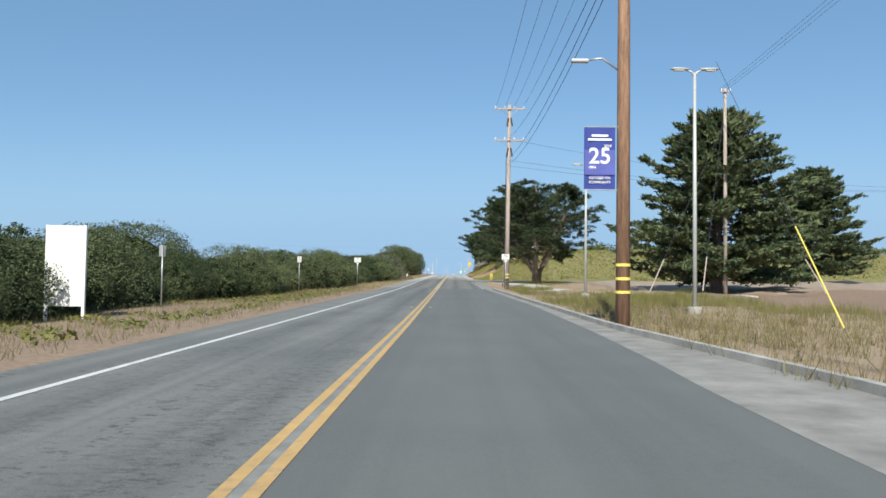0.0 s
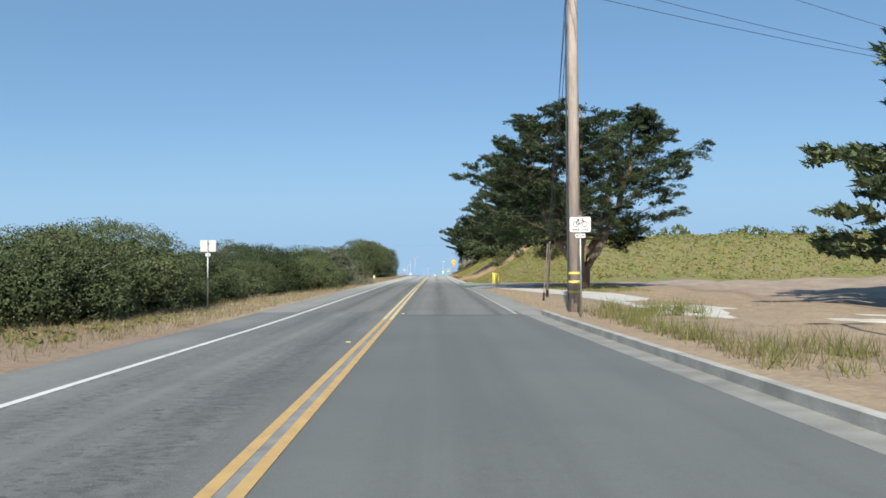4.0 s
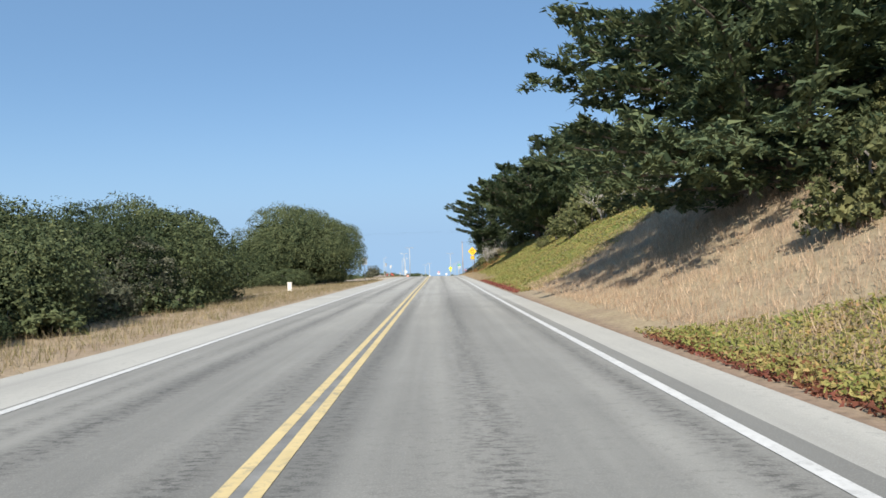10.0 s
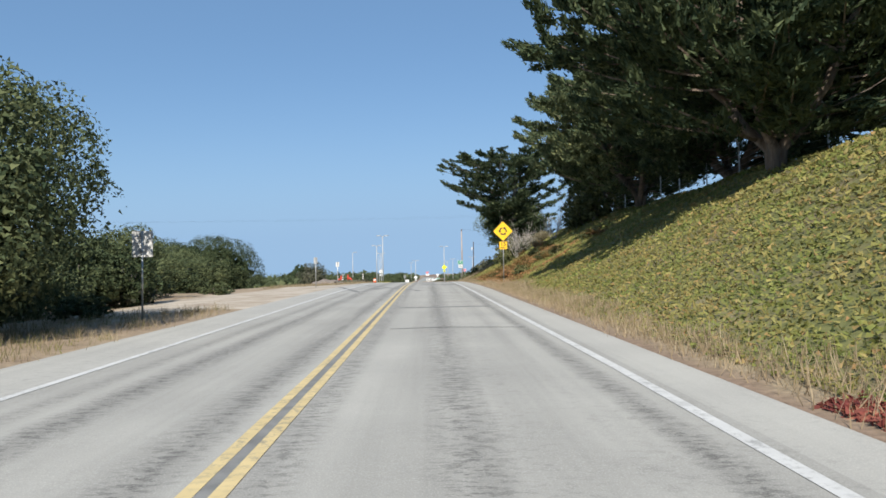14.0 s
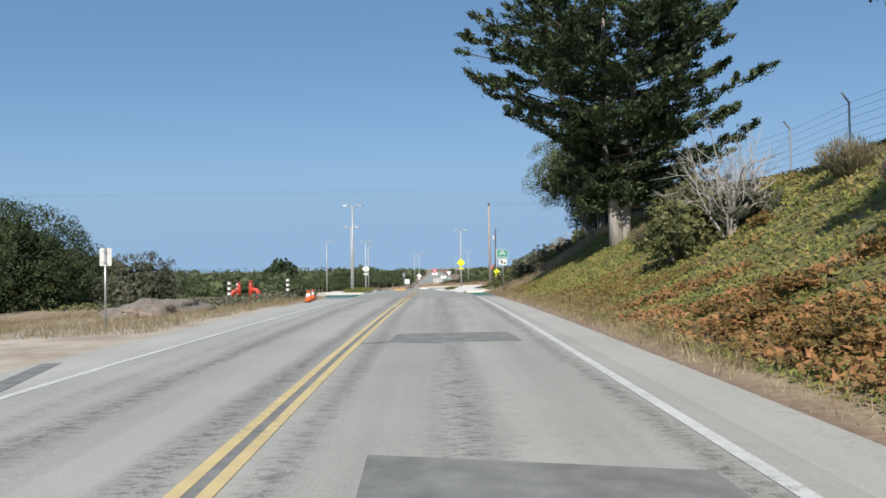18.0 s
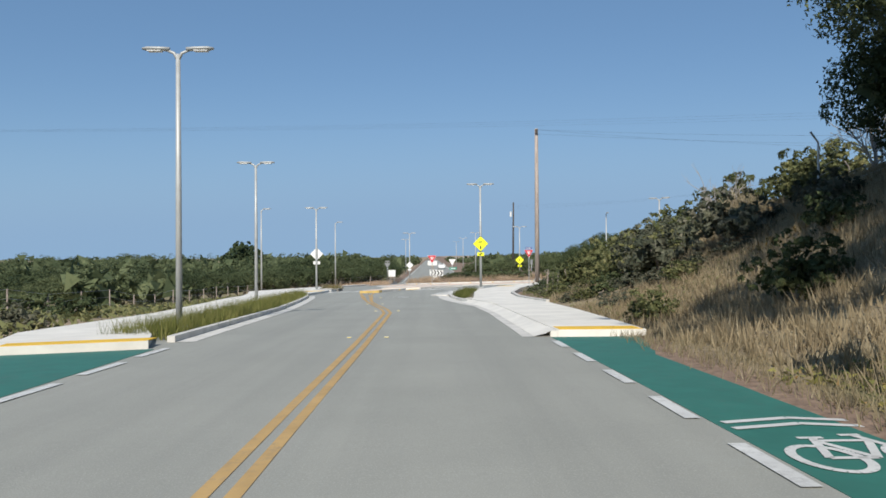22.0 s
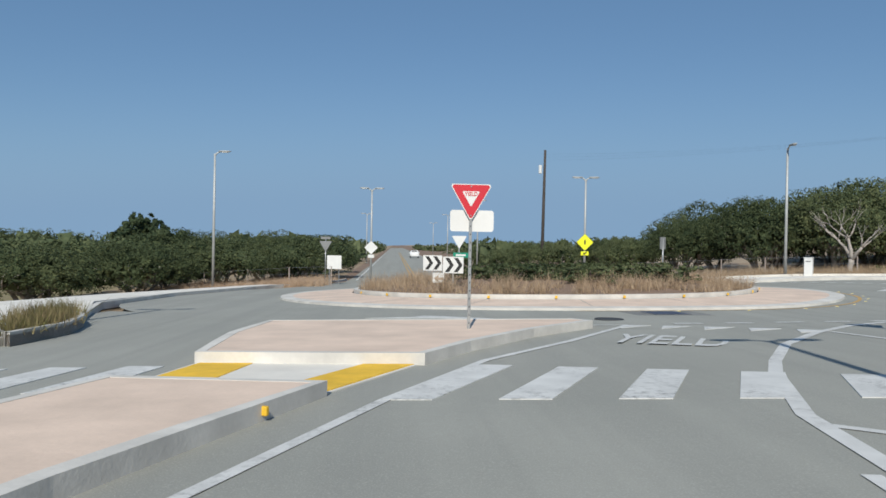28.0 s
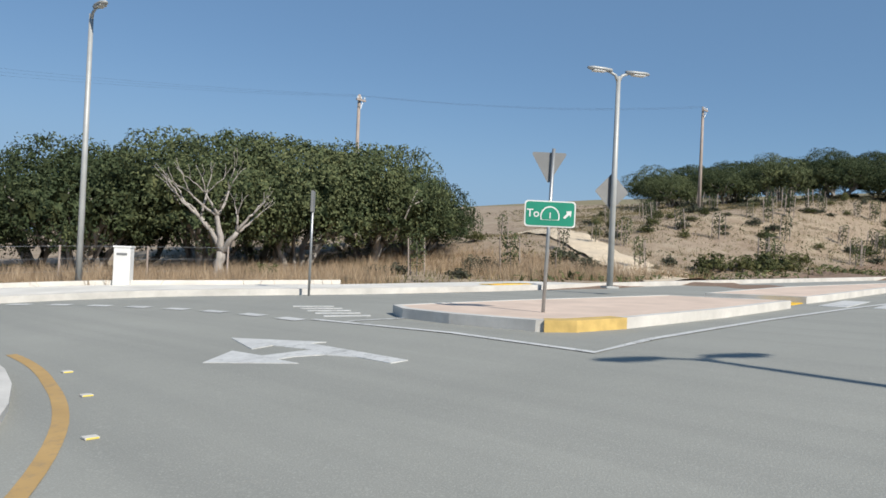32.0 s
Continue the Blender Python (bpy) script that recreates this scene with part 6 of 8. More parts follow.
for gx_, gy_ in ((13.4, 52.5), (17.6, 53.5), (26.8, 54)):
    e = thing("guy_wire", (gx_, gy_, gz(gx_, gy_)), "guy wire of the field pole with a pale guard", "guy wire", "guy wires")
    t = Vector((21.6 - gx_, 60.5 - gy_, 14.0))
    part("wire", tube([(0, 0, 0), t], 0.014, 5), M_WIRE, e)
    part("guard", tube([t * 0.01, t * 0.19], 0.045, 8), M_WOODGREY, e)

# yellow bollards at the driveway
bl = thing("bollard", (5.1, 104.4, gz(5.1, 104.4)), "yellow painted steel pipe bollard", "bollard", "bollards")
part("pipe", tube([(0, 0, -0.2), (0, 0, 1.0), (0, 0, 1.05), (0, 0, 1.075)], [0.058, 0.058, 0.043, 0.015], 12), M_YPAINT, bl, smooth=True)
part("base_collar", tube([(0, 0, -0.02), (0, 0, 0.05)], 0.12, 12), M_OLDKERB, bl)
for k, (x, y) in enumerate(((5.05, 106.0), (5.05, 107.7), (5.1, 109.4), (5.15, 111.0), (5.25, 112.6), (5.4, 114.2))):
    copy_thing(bl, pose(x, y, gz(x, y), 1.5 * math.sin(k * 2.1), 1.5 * math.cos(k * 1.7), 20 * k))
e = thing("fire_hydrant", (31, 69, gz(31, 69)), "small pale yellow fire hydrant in the field", "fire hydrant")
part("barrel", tube([(0, 0, 0), (0, 0, 0.55), (0, 0, 0.7), (0, 0, 0.78)], [0.14, 0.13, 0.12, 0.04], 12), M_YPAINT, e)
part("outlet", tube([(-0.22, 0, 0.45), (0.22, 0, 0.45)], 0.07, 8), M_YPAINT, e)

# road works on the west verge: cones, valves and striped posts
cone = thing("traffic_cone", (-6.5, 265.8, gz(-6.5, 265.8)), "weathered orange traffic cone with a pale collar", "traffic cone", "traffic cones")
part("base", box(0.36, 0.36, 0.04, 0, 0, 0.02, 0.01), M_RUBBER, cone)
part("body", tube([(0, 0, 0.03), (0, 0, 0.36)], [0.14, 0.09], 14), M_ORANGE, cone, smooth=True)
part("collar", tube([(0, 0, 0.36), (0, 0, 0.56)], [0.09, 0.06], 14), M_SIGNW, cone, "white reflective collar")
cone.scale = (0.78, 0.78, 0.78)
part("tip", tube([(0, 0, 0.56), (0, 0, 0.72)], [0.06, 0.03], 14), M_ORANGE, cone, smooth=True)
for x, y in ((-6.65, 267.3), (-6.9, 269.8), (-7.0, 270.5)):
    copy_thing(cone, pose(x, y, gz(x, y), 1, 2, 30 * x)).scale = (0.78, 0.78, 0.78)


def valve(x, y, turn):
    e = thing("water_valve", (x, y, gz(x, y)), "red painted water valve riser with a flanged elbow", "water valve", "water valves", turn)
    part("foot", tube([(0, 0, -0.05), (0, 0, 0.28)], 0.16, 14), M_TEAL, e, "teal painted foot")
    part("elbow", tube([(0, 0, 0.28), (0, 0, 0.5), (-0.12, 0, 0.68), (-0.4, 0, 0.72)], [0.13, 0.13, 0.12, 0.12], 12), M_RED, e, smooth=True)
    part("flange", tube([(0, 0, 0.26), (0, 0, 0.3)], 0.2, 14), M_RED, e)
    part("riser", tube([(-0.42, 0, 0.1), (-0.42, 0, 1.0), (-0.42, 0, 1.12)], [0.12, 0.1, 0.05], 12), M_RED, e, smooth=True)
    part("handwheel", tube([(-0.42 + 0.14 * math.cos(a), 0.14 * math.sin(a), 1.16) for a in np.linspace(0, 2 * math.pi, 14)], 0.015, 5), M_RED, e)


valve(-9.6, 269.2, 0)
valve(-11.4, 270.5, 200)
valve(-13.8, 266.2, 90)
for x, y in ((-12.4, 264.0), (-10.3, 266.2), (-8.3, 270.2), (-11.7, 273.0)):
    e = thing("striped_post", (x, y, gz(x, y)), "dark timber post with white stripes", "post", "striped posts")
    part("post", tube([(0, 0, -0.1), (0, 0, 1.25)], 0.085, 10), M_WOODDARK, e)
    for z in (0.55, 0.8, 1.05):
        part("stripe", tube([(0, 0, z), (0, 0, z + 0.12)], 0.09, 10), M_SIGNW, e)


# fences
def fence(name, pts, h, mat, label, wires=4, barbed=False, r=0.035):
    e = thing(name, (0, 0, 0), label, "fence")
    prev = None
    for x, y in pts:
        z = gz(x, y)
        top = [(x, y, z - 0.1), (x, y, z + h)] + ([(x - 0.25, y, z + h + 0.35)] if barbed else [])
        part("post", tube(top, r, 6), mat, e)
        cur = (x, y, z)
        if prev:
            bm = bmesh.new()
            for k in range(wires):
                f = h * (k + 1) / wires - 0.03
                part("wire", tube([(prev[0], prev[1], prev[2] + f), (x, y, z + f)], 0.006 if wires > 2 else 0.02, 4, None, False), M_GALV, e)
        prev = cur
    return e


fence("chain_fence", [(float(np.interp(y, [204, 250, 276, 300], [15.0, 14.6, 12.6, 12.1])) + 0.1 * math.sin(y), y) for y in range(204, 300, 4)], 1.9, M_GALV, "galvanised fence posts with leaning barbed arms along the bank top", 7, True)
fence("chain_fence", [(15.5, y) for y in range(132, 160, 4)], 1.8, M_GALV, "galvanised fence posts along the bank top", 5)
fence("wire_fence", [(-18.5 + 0.05 * k, 300 + 3.2 * k) for k in range(15)], 1.15, M_WOODGREY, "grey timber stakes and wire along the woods", 3)
fence("wire_fence", [(-16 + 2.6 * k, 364.5 + 0.8 * math.sin(k)) for k in range(5)], 1.15, M_WOODGREY, "grey timber stakes and wire along the woods", 3)
fence("wire_fence", [(14 + 2.4 * k, 366.5 - 0.9 * k) for k in range(6)], 1.2, M_WOODGREY, "grey timber stakes and wire before the oak grove", 3)


# cars
def car(x, y, turn, mat, label, lift=0.0):
    e = thing("car", (x, y, float(land(x, y)) + lift), label, "car", turn=turn)
    side = [(-2.15, 0.35), (-2.2, 0.75), (-1.95, 0.95), (-1.1, 1.02), (-0.35, 1.48), (0.95, 1.5), (1.75, 1.05), (2.15, 0.98), (2.2, 0.5), (2.1, 0.32)]
    bm = bmesh.new()
    rows = []
    for yy, k in ((-0.88, 0.93), (-0.8, 1.0), (0.8, 1.0), (0.88, 0.93)):
        rows.append([bm.verts.new((px, yy * (0.82 if pz > 1.2 else 1.0), 0.3 + (pz - 0.3) * k)) for px, pz in side])
    for a, b in zip(rows, rows[1:]):
        for i in range(len(side)):
            j = (i + 1) % len(side)
            bm.faces.new((a[i], a[j], b[j], b[i]))
    bm.faces.new(rows[0])
    bm.faces.new(rows[-1][::-1])
    bmesh.ops.recalc_face_normals(bm, faces=bm.faces[:])
    bmesh.ops.bevel(bm, geom=bm.edges[:], offset=0.03, segments=2, affect="EDGES")
    part("body", bm, mat, e, smooth=False)
    for s in (-1, 1):
        bm = plate([(-0.95, 1.02), (-0.32, 1.4), (0.28, 1.42), (0.28, 1.02)], 0.02, None, 0)
        part("side_window", bm, M_GLASSDARK, e, at=pose(0, s * 0.83 - 0.01, 0, -8 * s))
        bm = plate([(0.36, 1.02), (0.36, 1.42), (0.92, 1.42), (1.5, 1.08)], 0.02, None, 0)
        part("side_window", bm, M_GLASSDARK, e, at=pose(0, s * 0.83 - 0.01, 0, -8 * s))
        part("headlight", box(0.12, 0.34, 0.14, -2.14, s * 0.6, 0.78, 0.03), M_LENS, e)
        part("tail_light", box(0.1, 0.3, 0.16, 2.14, s * 0.62, 0.85, 0.03), M_LAMPRED, e)
        part("mirror", box(0.14, 0.18, 0.12, -0.8, s * 0.98, 1.02, 0.03), mat, e)
        for wx in (-1.38, 1.36):
            w = part("wheel", tube([(wx, s * 0.72, 0.33), (wx, s * 0.9, 0.33)], 0.33, 20), M_RUBBER, e)
            part("rim", tube([(wx, s * 0.9, 0.33), (wx, s * 0.91, 0.33)], 0.21, 14), M_ALU, w)
    part("windscreen", plate([(-0.62, -0.36), (0.62, -0.36), (0.52, 0.34), (-0.52, 0.34)], 0.02), M_GLASSDARK, e, at=pose(-0.76, 0, 1.26, 59, 0, -90))
    part("rear_window", plate([(-0.6, -0.36), (0.6, -0.36), (0.52, 0.36), (-0.52, 0.36)], 0.02), M_GLASSDARK, e, at=pose(1.4, 0, 1.3, 60, 0, 90))
    part("bumper", box(0.16, 1.6, 0.2, 2.16, 0, 0.5, 0.05), mat, e)
    return e


car(2.2, 470, 90, M_CARWHITE, "white car far along the road ahead", 0.02)
# heap of spoil by the road works
heap = thing("spoil_heap", (-11.2, 259.5, gz(-11.2, 259.5)), "low heap of grey-brown soil and rubble", "heap", kind="stuff")
bm = bmesh.new()
bmesh.ops.create_icosphere(bm, subdivisions=4, radius=1)
for v in bm.verts:
    k = 1 + 0.3 * noise.noise(v.co * 2.2) + 0.12 * noise.noise(v.co * 7)
    v.co = Vector((v.co.x * 1.7 * k, v.co.y * 3.2 * k, v.co.z * 0.55 * k))
part("soil", bm, plain("grey_soil", (0.24, 0.2, 0.165), 0.95, 0, 0.4, 5, 0.8), heap, smooth=True)

# ---- trees and plants ----
rng = np.random.default_rng(7)


def quad_mesh(name, q, mat, tris=False):
    """A mesh of loose quads (or triangles) from an array of corners."""
    n, k = q.shape[0], q.shape[1]
    me = bpy.data.meshes.new(name)
    me.vertices.add(n * k)
    me.vertices.foreach_set("co", q.astype(np.float32).ravel())
    me.loops.add(n * k)
    me.loops.foreach_set("vertex_index", np.arange(n * k, dtype=np.int32))
    me.polygons.add(n)
    me.polygons.foreach_set("loop_start", np.arange(0, n * k, k, dtype=np.int32))
    me.update(calc_edges=True)
    me.materials.append(mat)
    return me


def unit(v):
    return v / np.maximum(np.linalg.norm(v, axis=1, keepdims=True), 1e-6)


def sprigs(c, d, up, length, width):
    """Leaf shapes at c that point along d, with their faces turned to up."""
    d = unit(d)
    s = unit(np.cross(d, up) + 1e-4)
    n = unit(np.cross(s, d))
    L, W = length[:, None], width[:, None]
    b = c - d * L * 0.5
    return np.stack([b - s * W * 0.5 + n * W * 0.2, c + d * L * 0.5, b + s * W * 0.5 - n * W * 0.1], 1)


def clump_leaves(cen, rad, n, length, squash=0.85):
    u = unit(rng.normal(size=(n, 3)))
    r = rad * (0.72 + 0.34 * rng.random((n, 1)) ** 0.6)
    c = cen + u * r * np.array([1, 1, squash])
    d = unit(u * 0.5 + rng.normal(size=(n, 3)) * 0.8)
    up = unit(u + rng.normal(size=(n, 3)) * 0.45)
    L = length * (0.7 + 0.6 * rng.random(n))
    return sprigs(c, d, up, L, L * 0.7)


def limb(a, b, r0, r1, bend=0.15, n=4):
    a, b = Vector(a), Vector(b)
    L = (b - a).length
    off = Vector(rng.normal(size=3)) * L * bend
    return [a.lerp(b, k / n) + off * math.sin(math.pi * k / n) * 0.6 + Vector(rng.normal(size=3)) * L * 0.02 * (0 < k < n) for k in range(n + 1)], [r0 + (r1 - r0) * k / n for k in range(n + 1)]


def inner_leaves(cen, size, n, length):
    """Coarse shaded leaves inside a clump."""
    c = cen + unit(rng.normal(size=(n, 3))) * (rng.random((n, 1)) ** 0.5) * np.asarray(size)
    L = length * (0.7 + 0.6 * rng.random(n))
    return sprigs(c, rng.normal(size=(n, 3)), rng.normal(size=(n, 3)), L, L * 0.8)


def clump_shell(cen, out, rad, n, length, squash=0.8):
    """Leaves in small round tufts over the outward and upper side of a clump."""
    m = max(6, n // 24)
    t = unit(rng.normal(size=(m, 3)) + out * 0.6 + np.array([0, 0, 0.35]))
    tc = cen + t * rad * (0.78 + 0.26 * rng.random((m, 1))) * np.array([1, 1, squash])
    size = rad * (0.2 + 0.16 * rng.random(m))
    i = rng.integers(0, m, n)
    u = unit(rng.normal(size=(n, 3)) * 0.75 + t[i] * 0.8 + np.array([0, 0, 0.2]))
    c = tc[i] + u * (size[i] * (0.75 + 0.35 * rng.random(n)))[:, None]
    d = unit(np.cross(u, rng.normal(size=(n, 3))) + u * 0.55)
    up = unit(u * 0.9 + t[i] * 0.4 + rng.normal(size=(n, 3)) * 0.3)
    L = length * (0.65 + 0.7 * rng.random(n))
    return sprigs(c, d, up, L, L * 0.62)


def make_oak(name, h, r, leaves, clumps, lsize, mat, barkmat, label, category, trunks=3, low=0.12, group="", q=0.3):
    """A broad evergreen oak or a bush: limbs under a dome of leafy clumps. low is the bare share of its height, q the size of the clumps."""
    e = thing(name, (0, 0, 0), label, category, group)
    zc = h * (low + (1 - low) * 0.36)
    ax, up, dn = r * (1 - q * 0.9), h - zc - r * q * 0.75, max(zc - h * low - r * q * 0.45, 0.05)
    qs, cores = [], []
    span = 1.9 if low < 0.05 else 1.62
    for k in range(clumps):
        c = 1 - span * (k + 0.5) / clumps
        a = k * 2.39996 + rng.normal() * 0.2
        w = math.sqrt(max(0, 1 - c * c))
        o = np.array([w * math.cos(a), w * math.sin(a), c])
        j = 0.76 + 0.3 * rng.random()
        cen = np.array([o[0] * ax * j, o[1] * ax * j, zc + (o[2] * up if c > 0 else o[2] * dn) * j])
        rr = r * q * (0.66 + 0.56 * rng.random())
        qs.append(clump_shell(cen, o, rr, int(leaves * (rr / (r * 0.3)) ** 1.7) + 8, lsize))
        cores.append(inner_leaves(cen - o * rr * 0.2, rr * np.array([0.62, 0.62, 0.5]), 30, rr * 0.42))
    crown = new("crown", quad_mesh("crown", np.concatenate(qs), mat))
    crown.parent = e
    cores.append(inner_leaves(np.array([0, 0, zc + (up - dn) * 0.42]), np.array([ax * 0.55, ax * 0.55, (up + dn) * 0.3]), 160, r * 0.18))
    core = new("inner_foliage", quad_mesh("inner_foliage", np.concatenate(cores), mat))
    core.parent = crown
    for t in range(trunks):
        a = 2 * math.pi * (t + rng.random() * 0.5) / trunks
        bm = bmesh.new()
        top = (math.cos(a) * r * 0.45, math.sin(a) * r * 0.45, h * 0.6)
        p, q2 = limb((math.cos(a) * 0.15, math.sin(a) * 0.15, -0.3), top, 0.032 * h, 0.013 * h, 0.2, 6)
        tube(p, q2, 6 if h > 3 else 4, bm)
        for s in range(4 if h > 3 else 1):
            b = p[2 + s % 3]
            d = (top[0] * (0.7 + 0.6 * rng.random()) + rng.normal() * r * 0.12, top[1] * (0.7 + 0.6 * rng.random()) + rng.normal() * r * 0.12, h * (0.48 + 0.22 * rng.random()))
            pp, qq = limb(b, d, 0.016 * h, 0.005 * h, 0.18, 4)
            tube(pp, qq, 4, bm)
        part("trunk", bm, barkmat, e, smooth=True)
    return e


def make_spiky(name, h, r, n, mat, label, group):
    """A shrub of many upright dry stalks that fan out."""
    e = thing(name, (0, 0, 0), label, "shrub", group)
    a, f = rng.random(n) * 2 * math.pi, np.sqrt(rng.random(n))
    b = np.stack([np.cos(a) * f * r * 0.45, np.sin(a) * f * r * 0.45, np.full(n, -0.05)], 1)
    z = h * (1.05 - 0.45 * f) * (0.65 + 0.5 * rng.random(n))
    t = np.stack([np.cos(a) * f * r, np.sin(a) * f * r, z], 1) + rng.normal(size=(n, 3)) * 0.1
    m = b + (t - b) * (0.45 + 0.3 * rng.random((n, 1)))
    s = unit(rng.normal(size=(n, 3))) * 0.014
    stalk = np.stack([b - s, b + s, t], 1)
    tip = sprigs(np.concatenate([t, m]), np.concatenate([t - b, t - b]) + rng.normal(size=(2 * n, 3)) * 0.3, unit(rng.normal(size=(2 * n, 3))), 0.22 + 0.2 * rng.random(2 * n), 0.04 + 0.03 * rng.random(2 * n))
    for label, q in (("stem_growth", stalk), ("leaf_growth", tip)):
        o = new(label, quad_mesh(label, q, mat))
        o.parent = e
    return e


def make_bare(h, r, label, stems=5):
    """A leafless shrub of crooked grey limbs that fork twice."""
    e = thing("bare_shrub", (0, 0, 0), label, "shrub", "bare shrubs")
    for k in range(stems):
        a = 2 * math.pi * (k + rng.random() * 0.6) / stems
        bm = bmesh.new()
        top = Vector((math.cos(a) * r * 0.7, math.sin(a) * r * 0.7, h * (0.75 + 0.3 * rng.random())))
        p, q = limb((0, 0, -0.2), top, 0.022 * h, 0.005 * h, 0.12, 6)
        tube(p, q, 5, bm)
        for j in range(9):
            b = p[2 + j % 4]
            t = b + (top - b) * (0.45 + 0.3 * rng.random()) + Vector(rng.normal(size=3)) * r * 0.28
            pp, qq = limb(b, t, 0.009 * h, 0.003 * h, 0.12, 3)
            tube(pp, qq, 4, bm, False)
            for g in range(3):
                tt = pp[-1] + Vector(rng.normal(size=3)) * r * 0.16 + Vector((0, 0, 0.08 * h))
                tube([pp[2], tt], [0.003 * h, 0.0015 * h], 3, bm, False)
        part("limb", bm, M_BARKPALE, e)
    return e


def make_cypress(name, h, r, label, outline, limbs=90, twigs=9, sprays=34, trunks=1, fork=0.1, spread=0.12, bare=0.12, rise=0.2, curl=0.25, droop=0.0, size=0.42, gap=0.1, bark=None, crest=0.36, lee=None):
    """A cypress: limbs from one or more stems, each with side twigs set with pointed sprays. outline gives the share of r at each share of h, lee the same for the side away from -x."""
    e = thing(name, (0, 0, 0), label, "tree", "cypress trees")
    tb = bmesh.new()
    stems = []
    for t in range(trunks):
        a = 2 * math.pi * t / trunks + 0.4
        foot = Vector((math.cos(a), math.sin(a), 0)) * (0.012 * h if trunks > 1 else 0)
        knee = foot * 2.0 + Vector((0, 0, fork * h))
        top = Vector((math.cos(a) * spread * r, math.sin(a) * spread * r, h * (0.9 + 0.08 * rng.random())))
        r0 = (0.032 if trunks == 1 else 0.024) * h
        pts = [foot - Vector((0, 0, 0.5)), knee]
        for k in range(1, 9):
            pts.append(knee.lerp(top, k / 8) + Vector((math.cos(a), math.sin(a), 0)) * spread * r * 0.35 * math.sin(math.pi * k / 8) + Vector(rng.normal(size=3)) * 0.012 * h)
        tube(pts, [r0 * 1.25, r0] + [r0 * (1 - 0.84 * k / 8) for k in range(1, 9)], 9, tb)
        stems.append(pts)
    part("trunk", tb, bark or M_BARK, e, smooth=True)
    hx, hy = [f for f, g in outline], [g for f, g in outline]
    qs, hearts, wood = [], [], []
    for k in range(limbs):
        f = bare + (1 - bare) * (k + rng.random()) / limbs
        stem = stems[k % trunks]
        zs = [p.z for p in stem]
        i = max(1, min(sum(z < f * h * 0.94 for z in zs), len(stem) - 1))
        v = min(max((f * h * 0.94 - zs[i - 1]) / max(zs[i] - zs[i - 1], 0.01), 0), 1)
        base = np.array(stem[i - 1].lerp(stem[i], v))
        a = k * 2.399 + rng.normal() * 0.3
        side = np.array([math.cos(a), math.sin(a), 0.0])
        reach = float(np.interp(f, hx, hy))
        if lee:
            back_share = max(0.0, math.cos(a)) ** 0.7
            reach = reach * (1 - back_share) + float(np.interp(f, [p for p, g in lee], [g for p, g in lee])) * back_share
        reach = r * reach * (0.66 + 0.42 * rng.random())
        L = max(reach - float(base[:2] @ side[:2]), 0.12 * r)
        slope = rise + 0.45 * f * f + rng.normal() * 0.1
        slope = min(slope, (h * (0.97 - crest * (reach / r) ** 2) - base[2]) / L)
        bend = np.array([-side[1], side[0], 0.0]) * rng.normal() * 0.16 * L
        us = np.linspace(0, 1, 6)
        line = base + side * L * us[:, None] + bend * (us * us)[:, None] + np.array([0, 0, 1.0]) * (L * (slope * us + curl * (us * us - us)))[:, None]
        wood.append((line, 0.0075 * h * (1.15 - f), 0.02))
        for j in range(twigs + 1):
            if j < twigs and rng.random() < gap:
                continue
            u = 0.22 + 0.78 * (j + rng.random() * 0.5) / twigs if j < twigs else 0.9
            u = min(u, 0.98)
            q = min(int(u * 5), 4)
            at = line[q] + (line[q + 1] - line[q]) * (u * 5 - q)
            ahead = line[q + 1] - line[q]
            ahead = ahead / np.linalg.norm(ahead)
            turn = radians(25 + 42 * rng.random()) * (1 if j % 2 else -1) if j < twigs else 0.1 * rng.normal()
            ct, st = math.cos(turn), math.sin(turn)
            d = np.array([ahead[0] * ct - ahead[1] * st, ahead[0] * st + ahead[1] * ct, ahead[2] + 0.16 * rng.normal() + 0.1 - droop * rng.random()])
            d /= np.linalg.norm(d)
            tl = (0.11 * r + 0.35) * (1.25 - 0.5 * u) * (0.6 + 0.75 * rng.random())
            w = rng.random(sprays) ** 0.8
            off = rng.normal(size=(sprays, 3)) * tl * 0.15 * (1.15 - 0.75 * w)[:, None] * np.array([1, 1, 0.75])
            c = at + d * tl * w[:, None] + off + np.array([0, 0, -0.5]) * (droop * tl * w * w)[:, None]
            dd = d * 0.9 + unit(rng.normal(size=(sprays, 3))) * 0.6 + np.array([0, 0, 0.24 - 0.5 * droop])
            up = np.array([[0, 0, 0.9]]) + rng.normal(size=(sprays, 3)) * 0.5 + off / tl * 2.0
            Ls = size * (0.55 + 0.8 * rng.random(sprays))
            qs.append(sprigs(c, dd, up, Ls, Ls * 0.34))
            if j % 2 == 0:
                hearts.append(inner_leaves(at + d * tl * 0.35, tl * np.array([0.36, 0.36, 0.14]), 12, size * 0.8))
    rods = []
    for line, r0, r1 in wood:
        for k in range(5):
            ra, rb = r0 + (r1 - r0) * k / 5, r0 + (r1 - r0) * (k + 1) / 5
            for m in range(3):
                o0, o1 = (np.array([math.cos(g), math.sin(g), math.cos(g + 1.0)]) for g in (2.1 * m, 2.1 * m + 2.1))
                rods.append([line[k] + o0 * ra, line[k] + o1 * ra, line[k + 1] + o1 * rb, line[k + 1] + o0 * rb])
    limbs_ob = new("branchwork", quad_mesh("branchwork", np.array(rods), M_BARK))
    limbs_ob.parent = e
    crown = new("crown", quad_mesh("crown", np.concatenate(qs), L_CYP))
    crown.parent = e
    heart = new("inner_foliage", quad_mesh("inner_foliage", np.concatenate(hearts), L_CYP))
